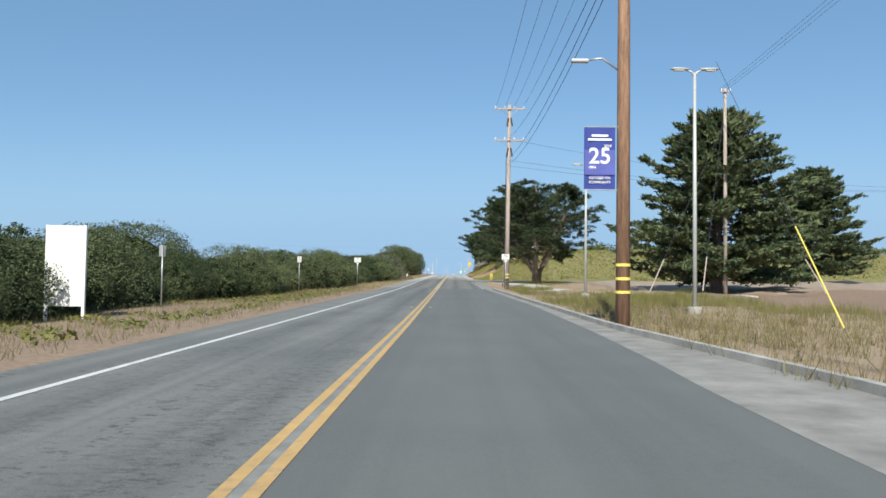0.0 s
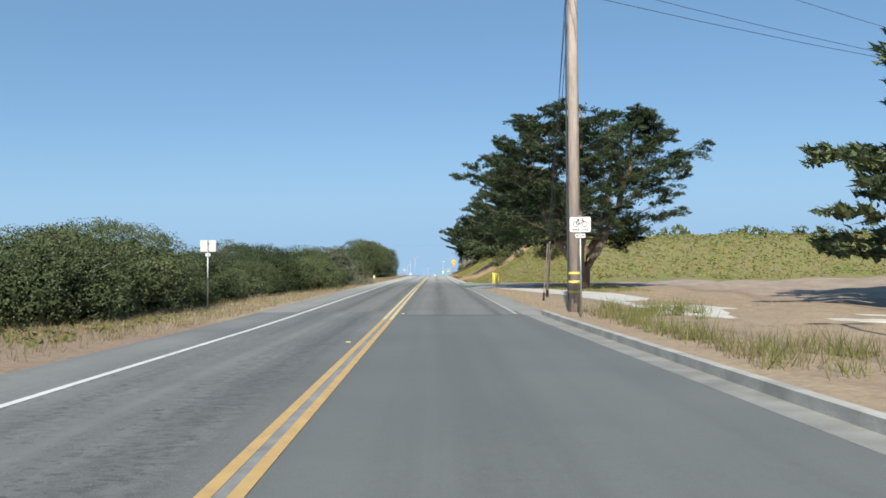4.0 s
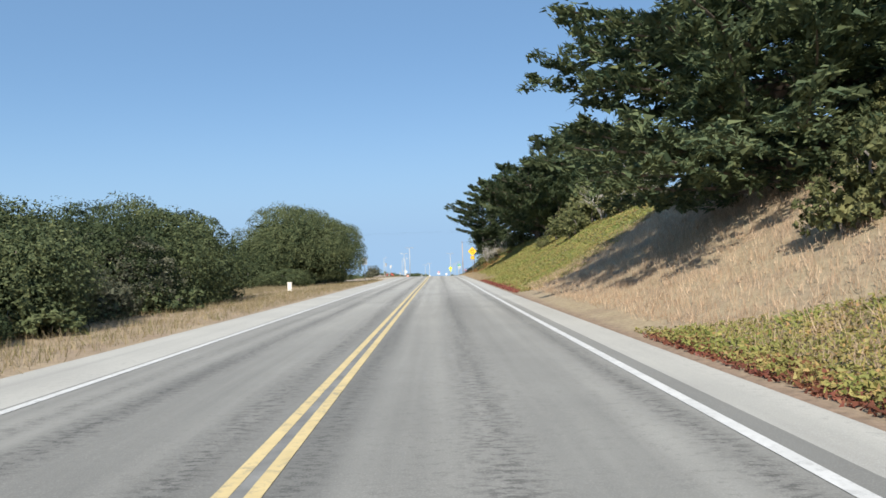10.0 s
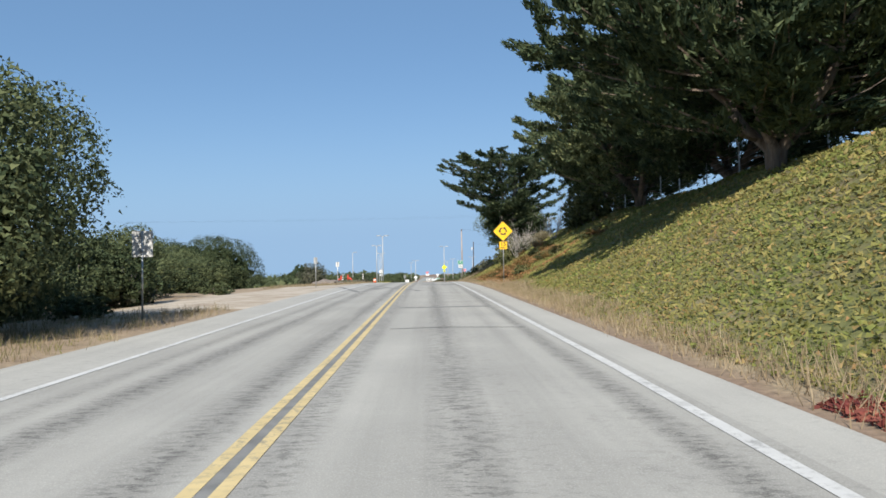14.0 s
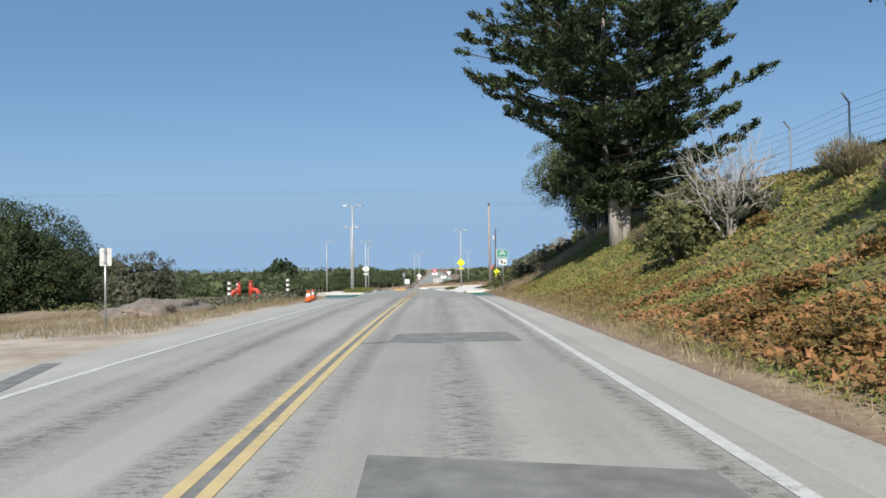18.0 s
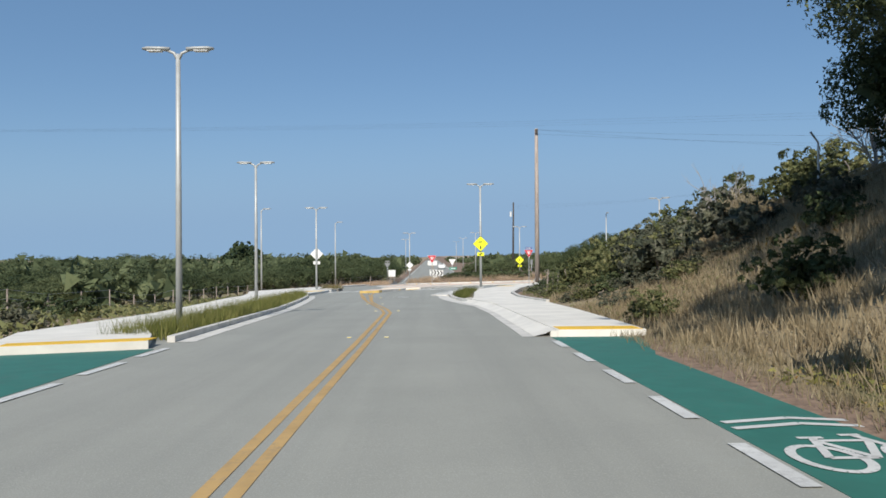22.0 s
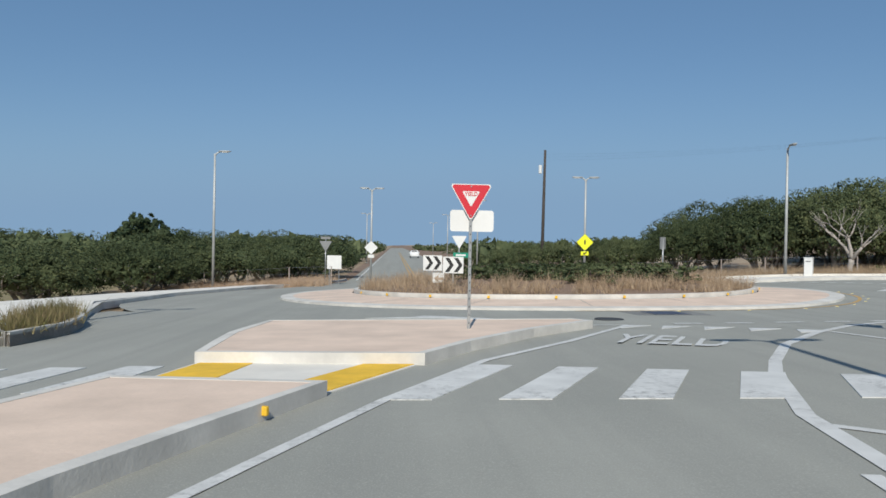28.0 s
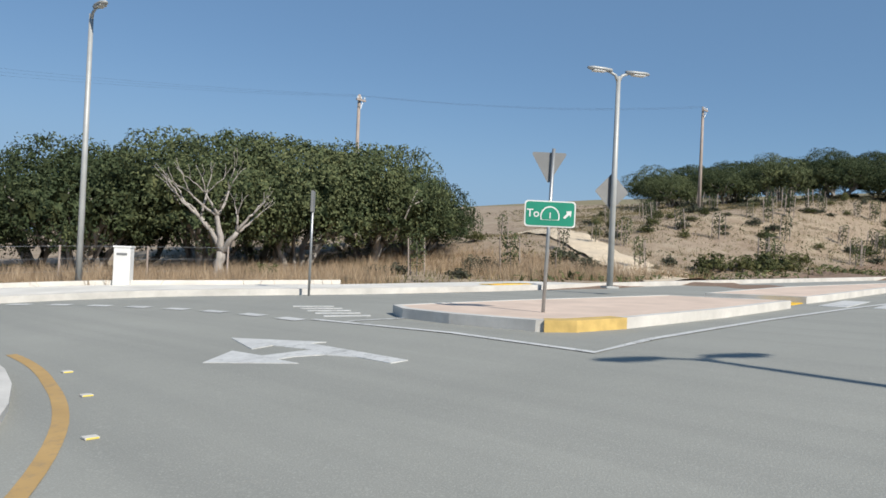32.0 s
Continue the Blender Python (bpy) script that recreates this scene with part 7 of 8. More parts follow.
    heart.parent = crown
    return e


def plant(e, x, y, turn=0.0, s=1.0, sz=None, sink=0.0, label=""):
    c = copy_thing(e, pose(x, y, gz(x, y) - sink, 0, 0, turn))
    c.scale = (s, s, sz or s)
    if label:
        c["label"] = label
    return c


def discard(e):
    for o in (*e.children_recursive, e):
        bpy.data.objects.remove(o)


# cypresses east of the road
TIERED = [(0.0, 0.7), (0.12, 0.95), (0.3, 1.0), (0.5, 0.82), (0.7, 0.6), (0.88, 0.34), (1.0, 0.12)]
DOME = [(0.0, 0.5), (0.16, 0.95), (0.35, 1.0), (0.6, 0.92), (0.82, 0.68), (1.0, 0.3)]
DOME_LEE = [(0.0, 0.2), (0.2, 0.35), (0.36, 0.85), (0.6, 0.92), (0.82, 0.68), (1.0, 0.3)]
DENSE = [(0.0, 0.9), (0.2, 1.0), (0.45, 0.86), (0.7, 0.62), (0.86, 0.46), (1.0, 0.2)]
RAGGED = [(0.0, 0.55), (0.25, 0.9), (0.5, 1.0), (0.75, 0.85), (1.0, 0.4)]
OPEN = [(0.0, 0.06), (0.3, 0.1), (0.42, 0.3), (0.5, 1.0), (0.62, 0.8), (0.78, 1.08), (0.9, 0.9), (1.0, 0.4)]
OPEN_LEE = [(0.0, 0.5), (0.2, 0.74), (0.35, 0.95), (0.52, 0.85), (0.75, 0.62), (0.9, 0.68), (1.0, 0.4)]
cyA = make_cypress("cypress_tree", 16.4, 9.0, "broad dark cypress with level tiers of foliage", TIERED, 180, 12, 34, 1, 0.1, 0.02, 0.08, 0.02, 0.1, 0.12, 0.5, 0.04)
cyA.matrix_basis = pose(22.8, 65.5, gz(22.8, 65.5))
cyB = make_cypress("cypress_tree", 13.0, 8.8, "spreading many-stemmed cypress beside the footpath", DOME, 115, 13, 150, 5, 0.1, 0.42, 0.25, 0.2, 0.3, 0.45, 0.19, 0.26, None, 0.36, DOME_LEE)
cyB.matrix_basis = pose(10.0, 92.5, gz(10.0, 92.5), 0, 0, 20)
cyC = make_cypress("cypress_tree", 12.6, 8.8, "tall dense cypress on the bank", DENSE, 210, 12, 58, 1, 0.1, 0.05, 0.03, 0.06, 0.25, 0.35, 0.32, 0.04)
cyC.matrix_basis = pose(11.4, 144.3, gz(11.4, 144.3) - 0.6)
cyD = make_cypress("cypress_tree", 9.0, 9.0, "wind-bent cypress with a ragged flat crown", RAGGED, 120, 12, 90, 5, 0.08, 0.4, 0.12, 0.28, 0.3, 0.1, 0.31, 0.2)
cyD.matrix_basis = pose(12.5, 207, gz(12.5, 207), 0, 0, 60)
plant(cyA, 44, 92, 140, 0.88, label="dark cypress standing back from the road")
plant(cyD, 15.8, 219, 200, 0.95, 1.1)
plant(cyD, 14.4, 231, 310, 1.0, 1.05)
plant(cyD, 20.5, 212, 20, 1.15, 1.45)
plant(cyD, 16.6, 245.5, 120, 0.8, 1.0)
cyE = make_cypress("cypress_tree", 13.5, 8.0, "tall open cypress with two bare pale trunks", OPEN, 130, 12, 95, 2, 0.12, 0.12, 0.16, 0.12, 0.3, 0.12, 0.28, 0.32, M_BARKPALE, 0.1, OPEN_LEE)
cyE.matrix_basis = pose(9.3, 269.3, gz(9.3, 269.3) - 0.2)

# oaks
OAKLABEL = "rounded dark green evergreen oak in the roadside thicket"


def oak_pair(h, r, clumps, low, stems, barkmat, label, group, leaves=820, leaf=0.12, q=0.3):
    """The same kind of tree twice: leafy for near places, coarser for the rows behind."""
    near = make_oak("oak_tree", h, r, leaves, clumps, leaf, L_OAK, barkmat, label, "tree", stems, low, group, q)
    far = make_oak("oak_tree", h, r, 420, clumps, 0.17, L_OAK, barkmat, label, "tree", stems, low, group, q)
    return near, far


oaks, back = zip(oak_pair(5.2, 4.0, 30, 0.0, 3, M_OAKBARK, OAKLABEL, "thicket oaks", q=0.4), oak_pair(4.7, 3.6, 36, 0.0, 3, M_OAKBARK, OAKLABEL, "thicket oaks", q=0.35), oak_pair(5.6, 4.4, 28, 0.0, 4, M_OAKBARK, OAKLABEL, "thicket oaks", q=0.42))
grey_oak = make_oak("scrub_tree", 4.2, 3.2, 300, 40, 0.11, L_OAKGREY, M_OAKBARK, "grey-green half-bare scrub tree in the thicket", "tree", 4, 0.0, "thicket scrub")
bush = make_oak("bush", 1.7, 1.4, 100, 18, 0.13, L_SHRUB, M_OAKBARK, "bushy yellow-green shrub growing on the bank", "shrub", 3, 0.0, "bank shrubs")
dbush = make_oak("bush", 1.5, 1.4, 80, 16, 0.15, L_OAK, M_OAKBARK, "low spreading dark green shrub", "shrub", 3, 0.0, "dark shrubs")
gbush = make_oak("bush", 1.3, 1.3, 90, 16, 0.13, L_OAKGREY, M_OAKBARK, "low twiggy grey-green coastal shrub", "shrub", 3, 0.0, "grey shrubs")
rust = make_oak("bush", 1.1, 1.4, 90, 16, 0.12, L_ORANGE, M_OAKBARK, "low rusty orange shrub on the bank", "shrub", 2, 0.0, "rusty shrubs")
front = lambda y: float(np.interp(y, [-40, 20, 32, 47, 56, 62, 74, 84, 95, 104, 120, 140, 161, 164, 188, 200], [-19, -17.6, -17.2, -17.4, -16.2, -14.6, -13.2, -13.7, -12.8, -12.4, -13.0, -13.6, -16.2, -27, -26, -25]))
tall = lambda y: float(np.interp(y, [-30, 44, 54, 64, 75, 85, 92, 102, 110, 116, 125, 134, 142, 148, 156, 170, 190], [0.84, 0.84, 0.8, 0.83, 0.78, 0.78, 0.77, 0.77, 0.76, 0.76, 0.73, 0.75, 0.86, 0.95, 1.06, 1.0, 1.0]))
y = -30.0
while y < 178:
    k = int(rng.integers(0, 10))
    src = grey_oak if k == 0 or (118 < y < 150 and k < 5) else oaks[k % 3]
    s = tall(y) * (0.5 + 0.42 * rng.random())
    plant(src, front(y) + 0.4 + 1.6 * (1 - s) + rng.normal() * 0.5, y, rng.random() * 360, s * 1.12, s, 0.2)
    y += 3.2 + 3.0 * s * rng.random()
for dx in (-5.0, -10.5):
    y = -20.0
    while y < 190:
        s = tall(y) * (0.72 + 0.44 * rng.random())
        src = grey_oak if 100 < y < 150 and rng.random() < 0.4 else (oaks if dx > -6 and 40 < y < 166 else back)[int(rng.integers(0, 3))]
        plant(src, front(y) + dx + rng.normal(), y, rng.random() * 360, s * 1.15, s * (1.15 if src is grey_oak else 1.0), 0.2)
        y += (6.0 if dx > -6 else 7.5) + 4.0 * rng.random()
end_oak = make_oak("oak_tree", 8.3, 6.6, 1500, 78, 0.13, L_OAK, M_OAKBARK, "large rounded oak at the end of the thicket", "tree", 5, 0.05, "thicket oaks", 0.31)
end_oak.matrix_basis = pose(-14.9, 196.0, gz(-14.9, 196.0) - 0.2, 0, 0, 40)
plant(oaks[0], -20.5, 190.5, 140, 1.15, 0.8, 0.2)
plant(oaks[1], -18.3, 186.5, 30, 0.8, 0.58, 0.2)
plant(oaks[2], -25.0, 186.5, 200, 1.1, 0.72, 0.2)
plant(oaks[1], -14.8, 188.8, 160, 0.75, 0.45, 0.2)
plant(oaks[1], -21, 199, 240, 1.1, 0.75, 0.2)
plant(oaks[0], -14.4, 124.5, 75, 0.84, 0.8, 0.2)
plant(oaks[1], -14.2, 130.5, 205, 0.86, 0.84, 0.2)
plant(oaks[2], -14.7, 149.5, 10, 0.86, 0.8, 0.2)
plant(oaks[0], -14.9, 155.5, 130, 0.98, 1.0, 0.2)
plant(oaks[1], -15.3, 161.5, 250, 1.1, 1.22, 0.2)
plant(oaks[2], -26.5, 194, 80, 1.1, 0.62, 0.2)
plant(oaks[2], -28.3, 278.5, 190, 1.3, 1.3, 0.2)
plant(oaks[0], -33.5, 273.5, 90, 1.3, 1.3, 0.2)
plant(grey_oak, -13.2, 263.0, 30, 0.55, 0.68, 0.1)
plant(grey_oak, -25.5, 52.0, 110, 0.62, 1.3, 0.1)
plant(grey_oak, -10.6, 110.8, 70, 0.95, 0.98, 0.1)
plant(grey_oak, -15.2, 96.0, 200, 1.0, 0.95, 0.1)
plant(oaks[0], -9.6, 95.8, 20, 0.58, 0.52, 0.2)
plant(oaks[1], -11.4, 99.5, 120, 0.66, 0.56, 0.2)
for x, y, s in ((-35, 299, 1.25), (-39, 294, 1.5), (-40, 301, 1.6), (-46, 296, 1.6), (-37, 305, 1.4), (-52, 300, 1.5), (-15.5, 213.5, 0.8), (-18.2, 222, 0.85), (-21, 231, 0.85), (-17.2, 207.5, 0.9), (-27.5, 257, 1.05), (-29.5, 268, 1.15), (-34, 250, 1.1), (-27, 236, 0.95), (-24, 225, 0.9), (-31, 240, 0.9), (-22, 215, 0.9), (-36, 262, 0.85), (-58, 292, 1.2)):
    plant(back[int(rng.integers(0, 3))], x, y, rng.random() * 360, s, s * 0.92, 0.2)
# dark oak on the bank near the bike route sign
fence_oak = make_oak("oak_tree", 8.0, 4.9, 900, 66, 0.11, L_OAK, M_OAKBARK, "tall dark oak on the bank top by the fence", "tree", 2, 0.3, "bank oaks")
plant(oaks[1], 14.2, 291.5, 50, 1.05, 1.1, 0.0)
fence_oak.matrix_basis = pose(11.9, 286.5, gz(11.9, 286.5), 0, 0, 10)
# oak grove beyond the side road
grove, grove_back = zip(oak_pair(5.4, 4.5, 22, 0.22, 5, M_BARKPALE, "wind-shaped oak with pale crooked stems", "grove oaks", 820, 0.125, 0.35), oak_pair(4.9, 4.1, 19, 0.24, 5, M_BARKPALE, "wind-shaped oak with pale crooked stems", "grove oaks", 820, 0.125, 0.37))
for x, y, s in ((16.5, 377, 0.6), (20.3, 373.5, 0.8), (24.2, 370, 1.02), (28.2, 368.0, 1.14), (32.0, 366.5, 1.14), (35.8, 366.0, 1.06), (39.2, 366.6, 0.82), (41.8, 368.0, 0.55)):
    plant(grove[int(rng.integers(0, 2))], x, y, rng.random() * 360, s, s * 1.05, 0.1)
for x, y, s in ((22, 380, 0.8), (28, 375, 1.1), (34, 373, 1.18), (40, 373, 0.88), (43.5, 371, 0.56), (12.5, 384, 0.48), (17, 386, 0.56), (9.0, 392, 0.42), (27, 384, 1.05), (36, 381, 1.1), (6.5, 402, 0.42), (12, 398, 0.48)):
    plant(grove_back[int(rng.integers(0, 2))], x, y, rng.random() * 360, s, s * 1.05, 0.1)
for x, y, s in ((81, 373.5, 0.8), (85.5, 370, 0.95), (89, 366, 1.05), (92, 361.5, 1.0), (94, 356.5, 1.0), (97, 351, 1.05), (87, 378, 1.0), (94, 372, 1.2), (99, 364, 1.2), (102, 357, 1.2), (104, 348, 1.2), (110, 362, 1.3), (108, 372, 1.3), (100, 380, 1.2)):
    plant(grove[int(rng.integers(0, 2))], x, y, rng.random() * 360, s * 0.95, s * 0.8, 0.2)
# woods west and north-west of the roundabout
for x, y, s in ((-24, 352, 0.78), (-20, 357, 0.8), (-16.5, 362.5, 0.8), (-13, 368.5, 0.82), (-10, 374, 0.85), (-27.5, 347, 0.78), (-31, 343, 0.78), (-34, 337, 0.75)):
    plant(grove[int(rng.integers(0, 2))], x, y, rng.random() * 360, s * 1.1, s * 0.78, 0.1)
for x, y, s in ((-9, 380, 0.9), (-22, 364, 0.9), (-17, 371, 0.95), (-28, 357, 0.9), (-13, 384, 0.95), (-36, 350, 0.85), (-40, 341, 0.8), (-26, 372, 0.95), (-20, 380, 1.0), (-34, 362, 0.95), (-43, 352, 0.9), (-10, 392, 0.95)):
    plant(grove_back[int(rng.integers(0, 2))], x, y, rng.random() * 360, s * 1.15, s * 0.82, 0.1)

# pale dead snag among the grove
e = thing("dead_tree", (26.6, 363.8, gz(26.6, 363.8)), "bare bleached oak with forked crooked limbs", "tree")
bm = bmesh.new()
crooks = [(Vector((0, 0, -0.2)), Vector((0.15, 0, 1.0)), 0.21, 0.17, 0)]
while crooks:
    a, b, r0, r1, depth = crooks.pop()
    p, q = limb(a, b, r0, r1, 0.07, 5)
    tube(p, q, 7, bm)
    if depth < 4:
        for k in range(3 if depth < 2 else 2):
            turn = (k - (1.0 if depth < 2 else 0.5)) * 0.6 + 0.3 * rng.normal()
            run = (b - a).length * (0.7 + 0.35 * rng.random()) * (1.15 if depth == 0 else 0.88)
            d = (b - a).normalized() + Vector((turn, 0.35 * rng.normal(), 0.25))
            crooks.append((b, b + d.normalized() * run, r1 * 0.85, r1 * 0.45, depth + 1))
part("branchwork", bm, M_BARKPALE, e, smooth=True)
e.matrix_basis = pose(26.6, 363.8, gz(26.6, 363.8), 0, 0, -40)

# shrubs on the bank and verges
for x, y, s in ((7.4, 129.5, 0.72), (7.8, 135.2, 0.9), (8.6, 134.5, 1.15), (12.2, 121.5, 1.35), (9.2, 124, 0.6), (10.2, 178.5, 1.2), (12.2, 182.0, 1.9), (13.8, 176.5, 1.7), (10.6, 187, 1.4), (14.2, 186.0, 2.1), (12.4, 191.5, 1.5), (15.8, 180.5, 2.0), (12.5, 140, 1.0), (15.0, 132, 1.2), (17.5, 128, 1.1), (11.5, 151, 0.9), (9.5, 190.5, 0.7), (14.0, 300, 1.2), (7.6, 306.5, 0.8), (8.6, 309.0, 1.1), (9.4, 312.0, 1.3), (8.2, 312.6, 0.9), (10.6, 311.2, 1.2), (7.0, 315.4, 0.8), (8.8, 316.0, 1.1), (10.8, 306.0, 1.1), (9.6, 303.0, 0.8), (11.4, 319.0, 1.3), (10.0, 323.0, 1.0), (12.4, 322.5, 1.3), (13.0, 307, 1.2), (12.4, 312, 1.3), (15.5, 309, 1.4), (10.2, 314.5, 1.1), (16.0, 317, 1.4), (12.0, 316.5, 1.2), (13.2, 298.5, 1.0), (16.5, 302, 1.3), (12.6, 240.5, 1.3), (11.4, 238.8, 1.0), (4.9, 290.0, 0.55), (6.3, 285.2, 0.75), (8, 318.5, 0.9), (9.4, 321, 1.0), (11, 323.5, 1.0)):
    low = y > 300 and x < 6.3 + 0.47 * (y - 313) + 1.0
    plant(bush, x, y, rng.random() * 360, s * (0.9 + 0.2 * rng.random()) * (0.75 if low else 1.0), s * 0.4 if low else None, 0.1)
spiky = make_spiky("stalky_shrub", 1.9, 1.7, 900, L_TWIG2, "grey-green stalky shrub fanning out on the bank", "stalky shrubs")
for x, y, s in ((8.6, 257.8, 0.55), (9.4, 259.5, 0.62), (10.4, 261.0, 0.7), (8.3, 260.6, 0.5), (10.6, 250.0, 0.5), (9.4, 245.5, 0.4), (10.8, 262.4, 0.7), (11.2, 299.5, 0.6), (12.6, 146, 0.7)):
    plant(spiky, x, y, rng.random() * 360, s)
for x, y, s, src in ((9.6, 290.0, 0.7, dbush), (10.8, 292.5, 1.0, gbush), (7.2, 313.2, 1.1, bush), (9.6, 296.5, 1.5, gbush), (8.4, 300.5, 1.5, gbush), (9.6, 304.5, 1.6, gbush), (12.4, 238.0, 1.9, bush), (7.4, 253.6, 1.15, bush), (8.3, 255.2, 1.3, bush), (9.2, 253.0, 1.0, gbush), (13.6, 158.5, 1.0, gbush), (15.2, 162.5, 1.3, bush), (14.0, 166.5, 1.1, gbush), (16.5, 168.5, 1.5, gbush), (15.0, 154.5, 1.1, bush), (17.0, 158.0, 1.4, gbush)):
    plant(src, x, y, rng.random() * 360, s, s * 0.95, 0.1)
bare = make_bare(3.4, 2.4, "leafless grey shrub with forking crooked limbs")
for x, y, s in ((11.8, 303, 0.55), (14.6, 296.5, 0.7), (10.5, 243.5, 0.6), (13.0, 244.5, 0.8), (8.3, 252.4, 0.62), (9.0, 254.2, 0.7), (12.5, 178, 0.8), (14.0, 173.0, 0.7)):
    plant(bare, x, y, rng.random() * 360, s)
for k in range(46):
    y = 221 + 31 * rng.random()
    x = 4.6 + 5.4 * rng.random() ** 1.2
    if y > 246 and x < 6.5:
        continue
    plant(rust if rng.random() > 0.3 else bush, x, y, rng.random() * 360, 0.34 + 0.34 * rng.random(), 0.3 + 0.24 * rng.random(), 0.12)
for x, y, s in ((-11.5, 92, 1.3), (-10.5, 101, 1.0), (-10.2, 97, 0.9), (-9.3, 108, 1.0), (-12, 84, 1.2), (-10.2, 113, 1.1), (-10.5, 127, 0.9), (-10.8, 139, 1.0), (-11.5, 150, 1.0), (-13.5, 164, 0.9), (-12, 205, 0.8), (-14, 214, 1.1), (-13.5, 226, 0.8), (-9.5, 277, 0.9), (-10.5, 281, 1.0), (-12.5, 276, 1.1), (-13.5, 283, 1.1), (-15.5, 279, 1.2), (-11.8, 288, 0.8), (-16, 288, 1.0), (-13, 294, 0.9), (-17.5, 296, 1.1), (-8.3, 274.5, 0.7), (-15, 302, 0.9), (-19, 306, 1.1), (-15.5, 311, 0.8), (6.4, 316.8, 0.6), (7.0, 321, 0.7), (5.5, 314.6, 0.5), (8.2, 325, 0.7)):
    plant(dbush if rng.random() > 0.4 else gbush, x, y, rng.random() * 360, s, s * 0.8, 0.1)
for k in range(170):
    x, y = 26 + 70 * rng.random(), 349 + 26 * rng.random()
    if y < 357 - 0.17 * (x - 32) or (x < 44 and y > 362) or abs((x - 38) - (y - 352) * 0.8) < 4:
        continue
    plant(gbush if rng.random() > 0.3 else bush, x, y, rng.random() * 360, 0.24 + 0.36 * rng.random(), 0.18 + 0.3 * rng.random())
for k in range(46):
    y = 294 + 24 * rng.random()
    x = float(np.interp(y, [294, 303, 310, 318], [5.0, 5.2, 5.0, 6.6])) + 4.2 * rng.random()
    s = 0.3 + 0.32 * rng.random()
    plant((bush, gbush, gbush, dbush)[k % 4], x, y, rng.random() * 360, s * 1.2, s * 0.75, 0.05)
for x, y, s in ((8.2, 302.2, 1.1), (9.0, 304.0, 1.35), (9.4, 306.4, 1.4), (8.6, 305.4, 1.0), (9.8, 309.0, 1.3)):
    plant(gbush if s > 1.2 else bush, x, y, rng.random() * 360, s, s * 0.95, 0.1)
for x, y, s in ((48.7, 355.0, 0.75), (49.8, 353.9, 0.6), (51.3, 353.7, 0.8), (52.9, 353.4, 0.8), (47.0, 354.6, 0.45), (54.5, 353.0, 0.5), (69.5, 353.2, 0.6), (74.5, 353.0, 0.9), (43.2, 358.6, 0.6), (41.0, 357.4, 0.5), (44.3, 360.6, 0.7)):
    plant(bush if x > 46 else gbush, x, y, rng.random() * 360, s, s * 0.75, 0.05)
for k in range(22):
    a = rng.random() * 2 * math.pi
    r = 4.4 * math.sqrt(rng.random())
    x, y = CX + 1.2 + r * math.cos(a), CY + r * math.sin(a)
    c = copy_thing(dbush, pose(x, y, float(land(x, y)) + 0.45, 0, 0, 360 * rng.random()))
    c.scale = (1.0, 1.0, 0.55)
for o in (spiky, bare, bush, dbush, gbush, rust, grey_oak, *oaks, *back, *grove, *grove_back):
    discard(o)

# staked saplings on the dry field
sap = thing("staked_sapling", (46, 362, gz(46, 362)), "young staked tree in a wire guard on the dry field", "sapling", "saplings")
for sx, sy in ((-0.35, 0), (0.35, 0), (0, 0.35)):
    part("stake", tube([(sx, sy, -0.1), (sx, sy, 1.3)], 0.025, 5), M_WOODGREY, sap)
part("stem", tube([(0, 0, -0.1), (0.03, 0, 0.6), (0, 0, 1.2)], [0.025, 0.02, 0.012], 5), M_OAKBARK, sap)
o = new("leaves", quad_mesh("leaves", np.concatenate([clump_leaves(np.array([0, 0, z]), 0.32, 90, 0.09) for z in (0.5, 0.85, 1.2)]), L_OAK))
o.parent = sap
for k in range(56):
    x, y = 29 + 55 * rng.random(), 350 + 20 * rng.random()
    if y < 357.5 - 0.17 * (x - 32) or (x < 42 and y > 361):
        continue
    copy_thing(sap, pose(x, y, gz(x, y), 3 * rng.normal(), 3 * rng.normal(), 360 * rng.random())).scale = [0.8 + 0.5 * rng.random()] * 3
copy_thing(sap, pose(5.7, 310.4, gz(5.7, 310.4), 2, 4, 30)).scale = (1.0, 1.0, 1.05)
pm = bmesh.new()
left = [(38.0, 352.6), (41.9, 355.3), (45.6, 360.4), (48.6, 365.0), (51.4, 369.5)]
right = [(44.4, 351.6), (45.9, 354.6), (47.5, 359.4), (50.4, 363.6), (53.0, 368.5)]
rows = []
for i in range(33):
    f = i / 8
    k = min(int(f), 3)
    u = f - k
    p = [left[k][j] + (left[k + 1][j] - left[k][j]) * u for j in (0, 1)]
    q = [right[k][j] + (right[k + 1][j] - right[k][j]) * u for j in (0, 1)]
    row = []
    for w in range(7):
        x, y = p[0] + (q[0] - p[0]) * w / 6, p[1] + (q[1] - p[1]) * w / 6
        row.append(pm.verts.new((x, y, gz(x, y) + 0.1)))
    rows.append(row)
for r0, r1 in zip(rows, rows[1:]):
    for w in range(6):
        pm.faces.new((r0[w], r0[w + 1], r1[w + 1], r1[w]))
bmesh.ops.recalc_face_normals(pm, faces=pm.faces[:])
tagged(part("dirt_path", pm, plain("pale_dirt", (0.6, 0.5, 0.37), 0.95, 0, 0.12, 2, 0.4)), "pale dirt path climbing the dry field", "footpath", kind="structure")

